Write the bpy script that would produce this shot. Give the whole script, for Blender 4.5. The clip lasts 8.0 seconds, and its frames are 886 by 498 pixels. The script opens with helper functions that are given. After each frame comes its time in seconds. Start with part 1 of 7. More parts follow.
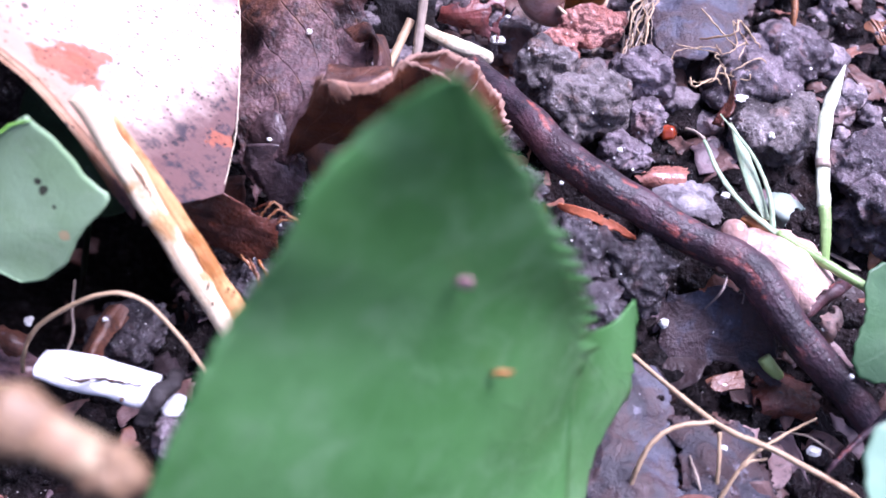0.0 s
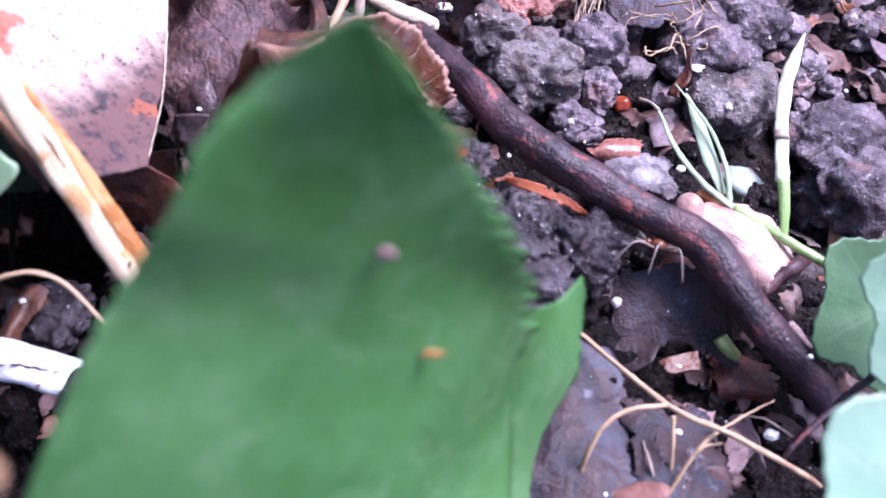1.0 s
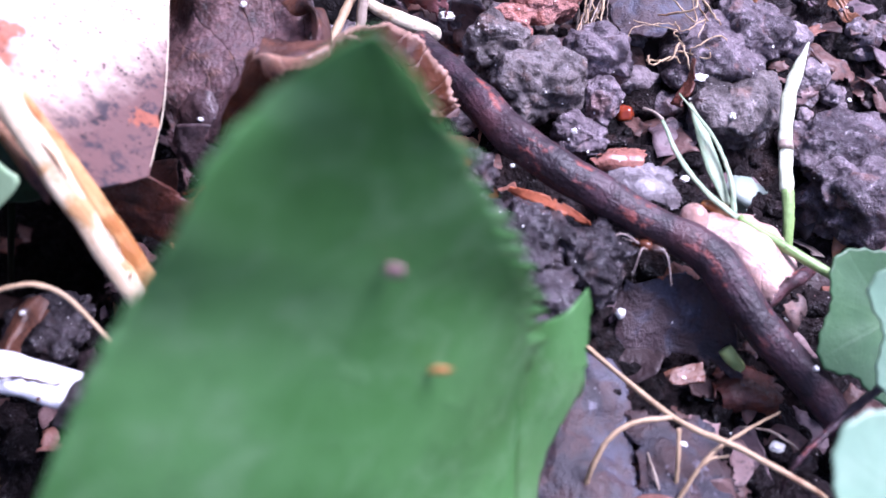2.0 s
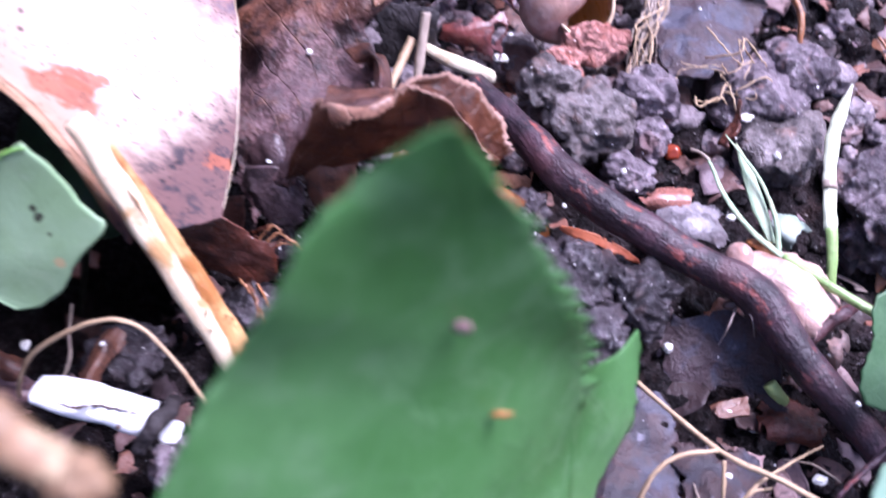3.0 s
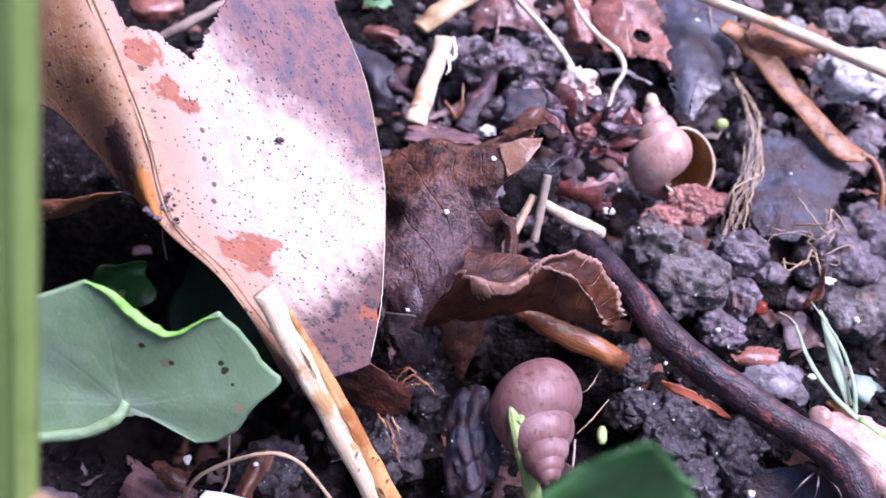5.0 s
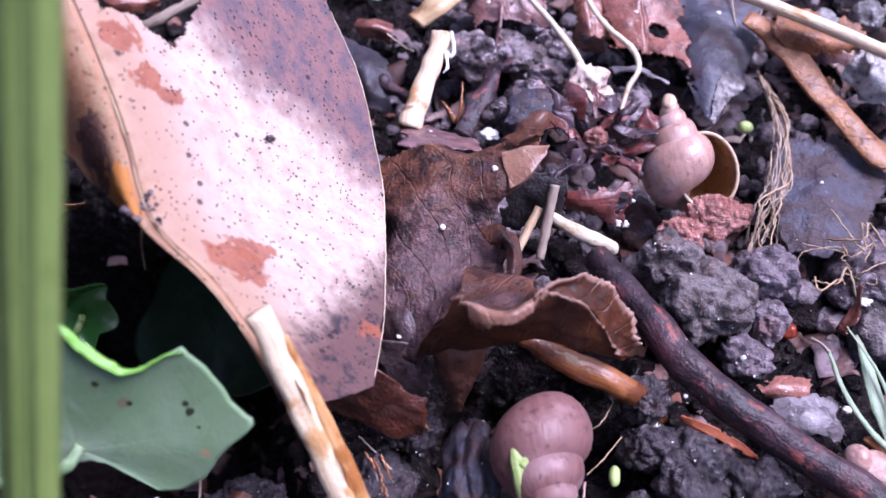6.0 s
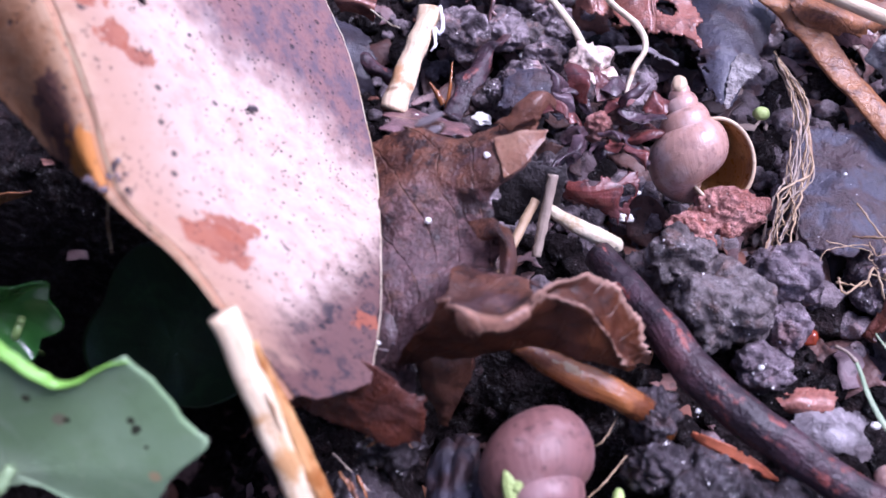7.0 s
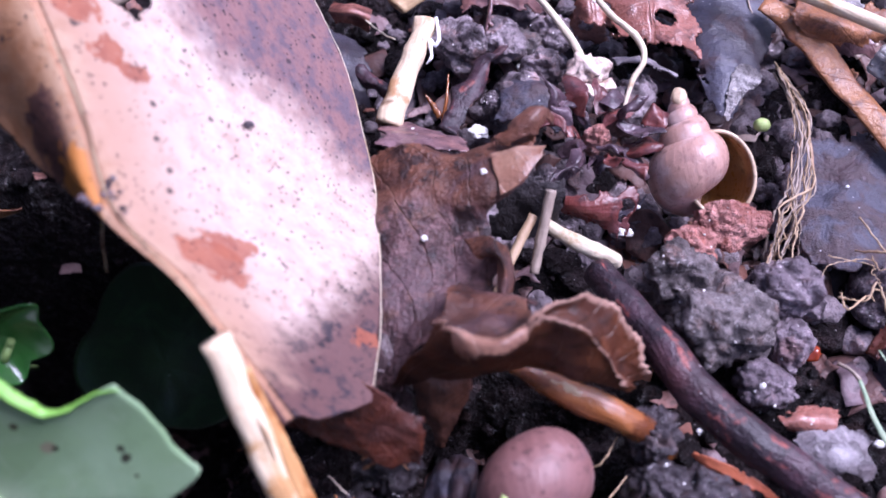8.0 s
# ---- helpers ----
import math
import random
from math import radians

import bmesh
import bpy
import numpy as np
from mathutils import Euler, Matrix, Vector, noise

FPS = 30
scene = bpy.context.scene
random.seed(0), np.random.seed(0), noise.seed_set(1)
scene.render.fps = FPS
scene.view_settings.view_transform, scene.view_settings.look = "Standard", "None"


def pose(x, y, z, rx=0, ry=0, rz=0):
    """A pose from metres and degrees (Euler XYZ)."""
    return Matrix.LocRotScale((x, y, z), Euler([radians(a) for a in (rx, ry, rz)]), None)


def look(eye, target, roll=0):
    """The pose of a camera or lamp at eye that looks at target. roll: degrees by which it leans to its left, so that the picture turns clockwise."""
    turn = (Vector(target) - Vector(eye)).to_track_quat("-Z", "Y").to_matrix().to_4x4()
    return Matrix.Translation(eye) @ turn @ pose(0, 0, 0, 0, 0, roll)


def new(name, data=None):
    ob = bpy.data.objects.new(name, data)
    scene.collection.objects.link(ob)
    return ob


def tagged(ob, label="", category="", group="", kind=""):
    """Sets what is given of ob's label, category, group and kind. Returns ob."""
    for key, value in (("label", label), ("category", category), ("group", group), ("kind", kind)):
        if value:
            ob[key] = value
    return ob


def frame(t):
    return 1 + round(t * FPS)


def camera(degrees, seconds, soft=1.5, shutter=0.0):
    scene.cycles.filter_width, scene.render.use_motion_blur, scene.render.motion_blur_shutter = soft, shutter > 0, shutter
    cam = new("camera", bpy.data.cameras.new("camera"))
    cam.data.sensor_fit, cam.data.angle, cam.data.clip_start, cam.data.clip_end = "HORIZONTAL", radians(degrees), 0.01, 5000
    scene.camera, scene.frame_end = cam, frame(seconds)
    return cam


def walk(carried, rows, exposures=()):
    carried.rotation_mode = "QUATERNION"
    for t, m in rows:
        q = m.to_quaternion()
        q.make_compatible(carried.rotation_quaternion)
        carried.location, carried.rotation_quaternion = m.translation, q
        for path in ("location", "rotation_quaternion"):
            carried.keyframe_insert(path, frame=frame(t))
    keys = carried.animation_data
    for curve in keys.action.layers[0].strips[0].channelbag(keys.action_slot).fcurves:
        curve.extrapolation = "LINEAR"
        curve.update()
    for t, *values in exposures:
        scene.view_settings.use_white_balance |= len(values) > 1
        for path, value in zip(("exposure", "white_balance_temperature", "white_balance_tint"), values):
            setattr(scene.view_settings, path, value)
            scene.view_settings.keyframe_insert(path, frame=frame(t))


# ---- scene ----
CM = 0.01  # all plan numbers below are in centimetres
cam = camera(44.9, 8.0, soft=1.5, shutter=0.5)
cam.data.dof.use_dof = True
cam.data.dof.focus_distance = 0.118
cam.data.dof.aperture_fstop = 30.0
PATH = [
    # seconds, x, y, z (cm), yaw, pitch, roll (degrees)
    (0, 0.086, -0.101, 9.537, 1.288, -58.811, -0.262),
    (0.5, 0.062, 0.048, 9.22, -0.75, -59.373, 1.578),
    (1, 0.322, 0.12, 9.011, -2.252, -59.575, 2.573),
    (1.5, 0.278, 0.138, 8.969, -2.764, -59.345, 2.988),
    (2.8, 0.221, 0.297, 9.135, -0.293, -59.28, 0.947),
    (3, 0.125, 0.178, 9.548, 1.869, -58.841, -0.67),
    (3.5, -0.469, -0.078, 10.409, 2.868, -57.946, -0.424),
    (4, -0.574, -0.382, 11.286, 3.428, -58.101, 0.604),
    (4.5, -0.783, 0.44, 11.676, 4.167, -58.262, 0.722),
    (5, -0.883, 0.7, 11.583, 5.235, -58.403, -0.173),
    (5.2, -0.837, 0.887, 11.359, 5.738, -58.307, -0.654),
    (6.5, -0.862, 1.968, 10.309, 5.979, -59.339, -0.648),
    (7, -0.859, 2.241, 9.705, 5.017, -59.287, 0.433),
    (7.5, -0.921, 2.458, 9.395, 4.402, -59.464, 1.178),
    (8, -0.847, 2.488, 9.665, 5.013, -59.41, 0.19),
]


def camera_pose(x, y, z, yaw, pitch, roll):
    return Matrix.Translation((x * CM, y * CM, z * CM)) @ pose(0, 0, 0, 90 + pitch, 0, yaw) @ pose(0, 0, 0, 0, 0, roll)


KELVIN, TINT, STOPS = 5320, 35, 2.07
EXPOSURES = [(t, STOPS + e, KELVIN, TINT + (1 if t > 6 else 0)) for t, e in ((0.0, 0.5), (1.5, 0.4), (2.8, 0.4), (3.2, 0.55), (4.0, 0.45), (4.5, 0.1), (5.2, 0.08), (6.3, -0.14), (8.0, -0.1))]
walk(cam, [(t, camera_pose(*row)) for t, *row in PATH], EXPOSURES)

# ---- daylight: a bright overcast sky ----
world = bpy.data.worlds.new("overcast")
world.use_nodes = True
scene.world = world
wt = world.node_tree
sky = wt.nodes.new("ShaderNodeTexSky")
sky.sky_type, sky.sun_disc = "NISHITA", False
sky.sun_elevation, sky.sun_rotation = radians(59), radians(63)
sky.air_density, sky.dust_density = 1.0, 4.0
wt.links.new(sky.outputs[0], wt.nodes["Background"].inputs[0])
wt.nodes["Background"].inputs[1].default_value = 0.036
sun_data = bpy.data.lights.new("sun", "SUN")
sun_data.energy, sun_data.angle, sun_data.color = 1.6, radians(32), (1.0, 0.98, 0.96)
sun = new("sun", sun_data)
sun.matrix_world = look((1.55, 0.8, 2.9), (0, 0, 0))


# ---- material kit (texture space in centimetres) ----
class Kit:
    def __init__(self, name):
        self.m = bpy.data.materials.new(name)
        self.m.use_nodes = True
        self.nt = self.m.node_tree
        self.bsdf = self.nt.nodes["Principled BSDF"]
        tc = self.nt.nodes.new("ShaderNodeTexCoord")
        self.uvo = tc.outputs["UV"]
        sc = self.nt.nodes.new("ShaderNodeVectorMath")
        sc.operation = "SCALE"
        sc.inputs[3].default_value = 100.0
        self.nt.links.new(tc.outputs["Object"], sc.inputs[0])
        info = self.nt.nodes.new("ShaderNodeObjectInfo")
        add = self.nt.nodes.new("ShaderNodeVectorMath")
        add.operation = "ADD"
        mul = self.nt.nodes.new("ShaderNodeMath")
        mul.operation = "MULTIPLY"
        mul.inputs[1].default_value = 37.0
        self.nt.links.new(info.outputs["Random"], mul.inputs[0])
        self.nt.links.new(sc.outputs[0], add.inputs[0])
        self.nt.links.new(mul.outputs[0], add.inputs[1])
        self.random = info.outputs["Random"]
        self.pos = add.outputs[0]
        sep = self.nt.nodes.new("ShaderNodeSeparateXYZ")
        self.nt.links.new(self.uvo, sep.inputs[0])
        self.u, self.v = sep.outputs[0], sep.outputs[1]

    def put(self, socket, value):
        if isinstance(value, (int, float)):
            socket.default_value = value
        elif isinstance(value, tuple):
            socket.default_value = (*value, 1.0) if len(value) == 3 and len(socket.default_value) == 4 else value
        else:
            self.nt.links.new(value, socket)

    def noise(self, scale, detail=4.0, rough=0.55, at=None, warp=0.0):
        n = self.nt.nodes.new("ShaderNodeTexNoise")
        self.put(n.inputs["Vector"], at or self.pos)
        n.inputs["Scale"].default_value, n.inputs["Detail"].default_value = scale, detail
        n.inputs["Roughness"].default_value, n.inputs["Distortion"].default_value = rough, warp
        return n.outputs["Fac"]

    def cells(self, scale, at=None, feature="F1", out="Distance", rand=1.0):
        n = self.nt.nodes.new("ShaderNodeTexVoronoi")
        n.feature = feature
        self.put(n.inputs["Vector"], at or self.pos)
        n.inputs["Scale"].default_value = scale
        n.inputs["Randomness"].default_value = rand
        return n.outputs[out]

    def math(self, op, a, b=0.0, c=0.0):
        n = self.nt.nodes.new("ShaderNodeMath")
        n.operation = op
        self.put(n.inputs[0], a), self.put(n.inputs[1], b), self.put(n.inputs[2], c)
        return n.outputs[0]

    def band(self, x, lo, hi):
        """0 below lo, 1 above hi (lo > hi turns it round)."""
        n = self.nt.nodes.new("ShaderNodeMapRange")
        n.interpolation_type = "SMOOTHSTEP"
        self.put(n.inputs[0], x)
        if lo < hi:
            n.inputs[1].default_value, n.inputs[2].default_value = lo, hi
        else:
            n.inputs[1].default_value, n.inputs[2].default_value = hi, lo
            n.inputs[3].default_value, n.inputs[4].default_value = 1.0, 0.0
        return n.outputs[0]

    def mix(self, f, a, b):
        n = self.nt.nodes.new("ShaderNodeMix")
        n.data_type = "RGBA"
        self.put(n.inputs[0], f), self.put(n.inputs[6], a), self.put(n.inputs[7], b)
        return n.outputs[2]

    def vec(self, sx, sy, sz, at=None):
        n = self.nt.nodes.new("ShaderNodeVectorMath")
        n.operation = "MULTIPLY"
        self.put(n.inputs[0], at or self.pos)
        n.inputs[1].default_value = (sx, sy, sz)
        return n.outputs[0]

    def spot(self, u0, v0, r, wob=0.35, nscale=6.0):
        """A blotch of ragged outline round a place of the UV plane, 1 inside."""
        du, dv = self.math("SUBTRACT", self.u, u0), self.math("SUBTRACT", self.v, v0)
        d = self.math("SQRT", self.math("ADD", self.math("MULTIPLY", du, du), self.math("MULTIPLY", dv, dv)))
        n = self.math("MULTIPLY", self.math("SUBTRACT", self.noise(nscale, 3, at=self.uvo), 0.5), wob * 2)
        return self.band(self.math("ADD", d, n), r * 1.12, r * 0.88)

    def done(self, color, rough=0.5, bump=None, depth=0.02, strength=1.0, coat=0.0, spec=0.5, sub=0.0, metal=0.0, trans=0.0):
        self.put(self.bsdf.inputs["Base Color"], color)
        self.put(self.bsdf.inputs["Roughness"], rough)
        self.put(self.bsdf.inputs["Specular IOR Level"], spec)
        if coat:
            self.put(self.bsdf.inputs["Coat Weight"], coat)
            self.bsdf.inputs["Coat Roughness"].default_value = 0.12
        if bump is not None:
            b = self.nt.nodes.new("ShaderNodeBump")
            b.inputs["Strength"].default_value, b.inputs["Distance"].default_value = strength, depth * CM
            self.put(b.inputs["Height"], bump)
            self.nt.links.new(b.outputs[0], self.bsdf.inputs["Normal"])
            if coat:
                self.nt.links.new(b.outputs[0], self.bsdf.inputs["Coat Normal"])
        if trans:
            tl = self.nt.nodes.new("ShaderNodeBsdfTranslucent")
            self.put(tl.inputs[0], color)
            mx = self.nt.nodes.new("ShaderNodeMixShader")
            mx.inputs[0].default_value = trans
            out = self.nt.nodes["Material Output"]
            self.nt.links.new(self.bsdf.outputs[0], mx.inputs[1])
            self.nt.links.new(tl.outputs[0], mx.inputs[2])
            self.nt.links.new(mx.outputs[0], out.inputs[0])
        return self.m


def soil_material(name, dark, light, gloss=0.42, grit_keep=0.6, coat=0.0, depth=0.12, sheen=0.85):
    k = Kit(name)
    n1, n2, n3 = k.noise(1.3, 5), k.noise(7, 6, 0.65), k.noise(34, 3)
    col = k.mix(k.band(n1, 0.38, 0.64), dark, light)
    # tops of the n2 bump are painted lighter, its dips darker like shade
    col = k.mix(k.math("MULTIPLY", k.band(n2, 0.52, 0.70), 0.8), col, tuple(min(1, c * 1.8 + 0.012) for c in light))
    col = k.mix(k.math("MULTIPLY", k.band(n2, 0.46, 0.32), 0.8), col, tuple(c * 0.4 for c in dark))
    warm = k.noise(3.1, 4)
    col = k.mix(k.math("MULTIPLY", k.band(warm, 0.56, 0.7), 0.5), col, (light[0] * 1.4, light[1] * 0.95, light[2] * 0.75))
    # pale chips: grit in the soil, painting its wet glints too
    chip = k.cells(16)
    grit = k.math("MULTIPLY", k.band(chip, 0.2, 0.14), k.band(k.noise(6, 2), grit_keep, grit_keep + 0.03))
    col = k.mix(k.math("MULTIPLY", grit, 0.75), col, (0.46, 0.42, 0.40))
    film = k.band(k.noise(7, 5, 0.7), 0.48, 0.60)
    rough = k.math("SUBTRACT", k.math("ADD", gloss + 0.1, k.math("MULTIPLY", n3, 0.2)), k.math("MULTIPLY", film, 0.40))
    h = k.math("ADD", k.math("MULTIPLY", n2, 1.5), k.math("ADD", k.math("MULTIPLY", n3, 0.35), k.math("MULTIPLY", k.cells(12), 0.4)))
    return k.done(col, rough, h, depth=depth, strength=1.0, spec=k.math("ADD", 0.12, k.math("MULTIPLY", film, sheen)), coat=coat)


def leaf_material(name, base, blot, dark, rough=0.4, coat=0.0, vein=None, vein_gap=0.45, speck=0.0, depth=0.02, trans=0.0, slant=0.7, ribbed=0.35):
    """A dead or living leaf; UV runs along and across it in centimetres."""
    k = Kit(name)
    n1, n2, n3 = k.noise(1.1, 5, 0.6), k.noise(5, 5, 0.65), k.noise(24, 4)
    n4 = k.noise(2.4, 6, 0.7, warp=0.6)
    col = k.mix(k.band(n1, 0.4, 0.6), base, blot)
    col = k.mix(k.math("MULTIPLY", k.band(n2, 0.48, 0.66), 0.9), col, dark)
    col = k.mix(k.math("MULTIPLY", k.band(n4, 0.52, 0.62), 0.55), col, tuple(min(1, c * 1.7 + 0.02) for c in blot))
    col = k.mix(k.math("MULTIPLY", k.band(n3, 0.45, 0.8), 0.35), col, tuple(c * 0.45 for c in dark))
    av = k.math("ABSOLUTE", k.v)
    s = k.math("FRACT", k.math("DIVIDE", k.math("SUBTRACT", k.u, k.math("MULTIPLY", av, slant)), vein_gap))
    side = k.band(k.math("ABSOLUTE", k.math("SUBTRACT", s, 0.5)), 0.06, 0.0)
    ribs = k.math("MAXIMUM", k.math("MULTIPLY", side, 0.6), k.band(av, 0.045, 0.02))
    net = k.band(k.cells(7, at=k.uvo, feature="DISTANCE_TO_EDGE"), 0.05, 0.0)
    if vein:
        col = k.mix(k.math("MULTIPLY", ribs, 0.4), col, vein)
    if speck:
        dots = k.math("MULTIPLY", k.band(k.cells(8.5), 0.16, 0.1), k.band(k.noise(9, 2), 0.5, 0.56))
        col = k.mix(k.math("MULTIPLY", dots, speck), col, (0.02, 0.014, 0.015))
    h = k.math("ADD", k.math("MULTIPLY", ribs, 0.6 * ribbed), k.math("ADD", k.math("MULTIPLY", n2, 1.2), k.math("MULTIPLY", net, -0.04)))
    h = k.math("ADD", h, k.math("MULTIPLY", n3, 0.3))
    r = k.math("ADD", rough - 0.12, k.math("MULTIPLY", n2, 0.26))
    return k.done(col, r, h, depth=depth, coat=coat, trans=trans)


def stalk_material(name, base, dark, amount=0.5, rough=0.45, coat=0.0, spots=None, trans=0.0):
    """Straw, stems and roots: grain runs along u."""
    k = Kit(name)
    grain = k.noise(1.0, 5, 0.6, at=k.vec(1.2, 14, 1, k.uvo))
    blot = k.noise(2.2, 5, 0.6)
    fine = k.noise(20, 4)
    col = k.mix(k.band(grain, 0.38, 0.7), base, tuple(a * 0.55 + b * 0.45 for a, b in zip(base, dark)))
    col = k.mix(k.math("MULTIPLY", k.band(blot, 0.64 - 0.22 * amount, 0.74 - 0.2 * amount), 0.9), col, dark)
    col = k.mix(k.math("MULTIPLY", k.band(fine, 0.62, 0.75), 0.4), col, tuple(c * 0.4 for c in dark))
    if spots:
        col = k.mix(k.math("MULTIPLY", k.band(k.math("ADD", k.noise(2.6, 2), k.math("MULTIPLY", k.noise(14, 3), 0.25)), 0.7, 0.8), 0.85), col, spots)
    h = k.math("ADD", grain, k.math("MULTIPLY", fine, 0.5))
    return k.done(col, rough, h, depth=0.02, coat=coat, trans=trans)


# near-black: the shade between things is put into this soil colour
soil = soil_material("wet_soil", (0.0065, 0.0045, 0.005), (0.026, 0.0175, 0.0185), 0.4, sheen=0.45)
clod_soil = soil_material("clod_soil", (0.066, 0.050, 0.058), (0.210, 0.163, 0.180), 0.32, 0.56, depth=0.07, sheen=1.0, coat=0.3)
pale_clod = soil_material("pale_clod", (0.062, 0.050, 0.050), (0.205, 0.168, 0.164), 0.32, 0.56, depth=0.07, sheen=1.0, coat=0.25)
# clods at the back: the stronger light there is put into the colour
lit_back_clod = soil_material("lit_back_clod", (0.10, 0.078, 0.085), (0.31, 0.25, 0.262), 0.36, 0.57, depth=0.06, coat=0.2)
# black soil of the low clods, deepened further for the dimmer near side
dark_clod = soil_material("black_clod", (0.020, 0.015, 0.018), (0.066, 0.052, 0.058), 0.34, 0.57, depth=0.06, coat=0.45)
red_soil = soil_material("red_soil", (0.32, 0.125, 0.10), (0.54, 0.26, 0.22), 0.45)
grey_grit = soil_material("grey_grit", (0.17, 0.15, 0.15), (0.44, 0.40, 0.39), 0.45)
k = Kit("white_grit")
white_grit = k.done(k.mix(k.noise(9), (0.62, 0.58, 0.52), (0.88, 0.86, 0.82)), 0.45, k.noise(30), depth=0.01)
k = Kit("pale_stone")
pale_stone = k.done(k.mix(k.band(k.noise(5, 6, 0.7), 0.52, 0.66), (0.68, 0.64, 0.61), (0.20, 0.175, 0.17)), 0.5, k.noise(9, 6, 0.7), depth=0.09)
# near black for the bark chip, and for the sheet painting the gap's shade
near_black = leaf_material("near_black_matt", (0.020, 0.014, 0.014), (0.030, 0.022, 0.024), (0.012, 0.008, 0.009), 0.7, depth=0.05, ribbed=0.0)
k = Kit("paper")
paper_white = k.done(k.mix(k.band(k.noise(6, 5), 0.6, 0.75), (0.86, 0.85, 0.87), (0.6, 0.55, 0.55)), 0.6, k.noise(7, 5), depth=0.03)


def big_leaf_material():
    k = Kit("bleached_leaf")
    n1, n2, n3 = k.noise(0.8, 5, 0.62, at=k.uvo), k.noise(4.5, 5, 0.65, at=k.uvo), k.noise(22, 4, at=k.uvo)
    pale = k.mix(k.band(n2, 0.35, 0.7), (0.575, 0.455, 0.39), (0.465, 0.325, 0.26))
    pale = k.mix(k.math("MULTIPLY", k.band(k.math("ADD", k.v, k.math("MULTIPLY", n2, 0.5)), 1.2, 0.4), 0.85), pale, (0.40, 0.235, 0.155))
    # mauve margin on the broad side, tan bare strip on the narrow side
    edge = k.band(k.math("ADD", k.math("SUBTRACT", k.v, k.math("MULTIPLY", k.u, 0.82)), k.math("ADD", k.math("MULTIPLY", n1, 1.0), k.math("MULTIPLY", n2, 0.7))), -0.25, 0.75)
    mauve = k.mix(k.band(k.math("ADD", k.noise(3.4, 6, 0.7, at=k.uvo), k.math("MULTIPLY", n2, 0.3)), 0.56, 0.78), (0.235, 0.128, 0.122), (0.13, 0.095, 0.115))
    mauve = k.mix(k.math("MULTIPLY", k.band(n3, 0.5, 0.72), 0.45), mauve, (0.09, 0.045, 0.05))
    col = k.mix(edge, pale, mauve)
    tan = k.mix(k.band(n2, 0.4, 0.65), (0.47, 0.32, 0.20), (0.29, 0.145, 0.07))
    col = k.mix(k.band(k.math("ADD", k.v, k.math("MULTIPLY", n1, 0.9)), 0.66, 0.28), col, tan)
    # brown border of the narrow edge, deepened for the shade on the fold
    col = k.mix(k.math("MULTIPLY", k.band(k.math("ADD", k.v, k.math("MULTIPLY", n2, 0.5)), 0.24, 0.0), 0.75), col, (0.26, 0.115, 0.052))
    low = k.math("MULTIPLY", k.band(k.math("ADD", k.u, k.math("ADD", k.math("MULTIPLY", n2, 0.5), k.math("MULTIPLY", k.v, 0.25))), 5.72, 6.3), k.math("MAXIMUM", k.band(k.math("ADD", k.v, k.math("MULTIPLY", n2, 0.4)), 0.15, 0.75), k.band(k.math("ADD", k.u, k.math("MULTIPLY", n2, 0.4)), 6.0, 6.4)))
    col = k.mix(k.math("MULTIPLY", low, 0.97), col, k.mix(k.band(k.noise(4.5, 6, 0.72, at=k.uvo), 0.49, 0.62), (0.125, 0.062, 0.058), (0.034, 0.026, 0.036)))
    scar = k.math("MULTIPLY", k.spot(3.5, -0.34, 0.34, 0.42, 4.5), k.band(k.math("ADD", k.v, k.math("MULTIPLY", n2, 0.2)), 0.04, -0.12))
    col = k.mix(k.math("MULTIPLY", scar, 0.88), col, k.mix(k.band(n3, 0.4, 0.65), (0.045, 0.022, 0.027), (0.12, 0.055, 0.045)))
    warm = k.math("MULTIPLY", k.spot(4.05, -0.2, 0.34, 0.42, 7.0), k.band(k.v, 0.04, -0.04))
    col = k.mix(k.math("MULTIPLY", warm, 0.85), col, (0.50, 0.19, 0.035))
    for u0, v0, r in ((4.85, 0.48, 0.24), (4.72, 0.75, 0.17), (5.88, 1.34, 0.12), (2.55, 0.3, 0.18), (2.95, 0.42, 0.15), (3.16, 0.58, 0.13)):
        col = k.mix(k.math("MULTIPLY", k.math("MULTIPLY", k.spot(u0, v0, r, 0.24, 4.5), k.band(n3, 0.76, 0.6)), 0.88), col, k.mix(k.band(n2, 0.38, 0.68), (0.32, 0.105, 0.058), (0.24, 0.070, 0.042)))
    rib = k.band(k.math("ABSOLUTE", k.v), 0.05, 0.02)
    col = k.mix(k.math("MULTIPLY", rib, 0.7), col, (0.46, 0.24, 0.14))
    d1 = k.math("MULTIPLY", k.band(k.math("ADD", k.cells(14.5, at=k.uvo), k.math("MULTIPLY", k.math("SUBTRACT", k.noise(3.5, 2, at=k.uvo), 0.5), 0.35)), 0.21, 0.125), k.band(k.noise(5, 2, at=k.uvo), 0.28, 0.36))
    d2 = k.math("MULTIPLY", k.band(k.cells(4.2, at=k.uvo), 0.15, 0.10), k.band(k.noise(2.5, 2, at=k.uvo), 0.50, 0.56))
    dots = k.math("MAXIMUM", d1, d2)
    col = k.mix(k.math("MULTIPLY", dots, 0.8), col, (0.03, 0.026, 0.032))
    h = k.math("ADD", k.math("MULTIPLY", n2, 0.9), k.math("ADD", k.math("MULTIPLY", n3, 0.35), k.math("MULTIPLY", dots, 0.4)))
    h = k.math("ADD", h, k.math("MULTIPLY", rib, 1.3))
    rough = k.math("ADD", 0.48, k.math("MULTIPLY", n2, 0.3))
    return k.done(col, rough, h, depth=0.025, spec=0.22, trans=0.12)


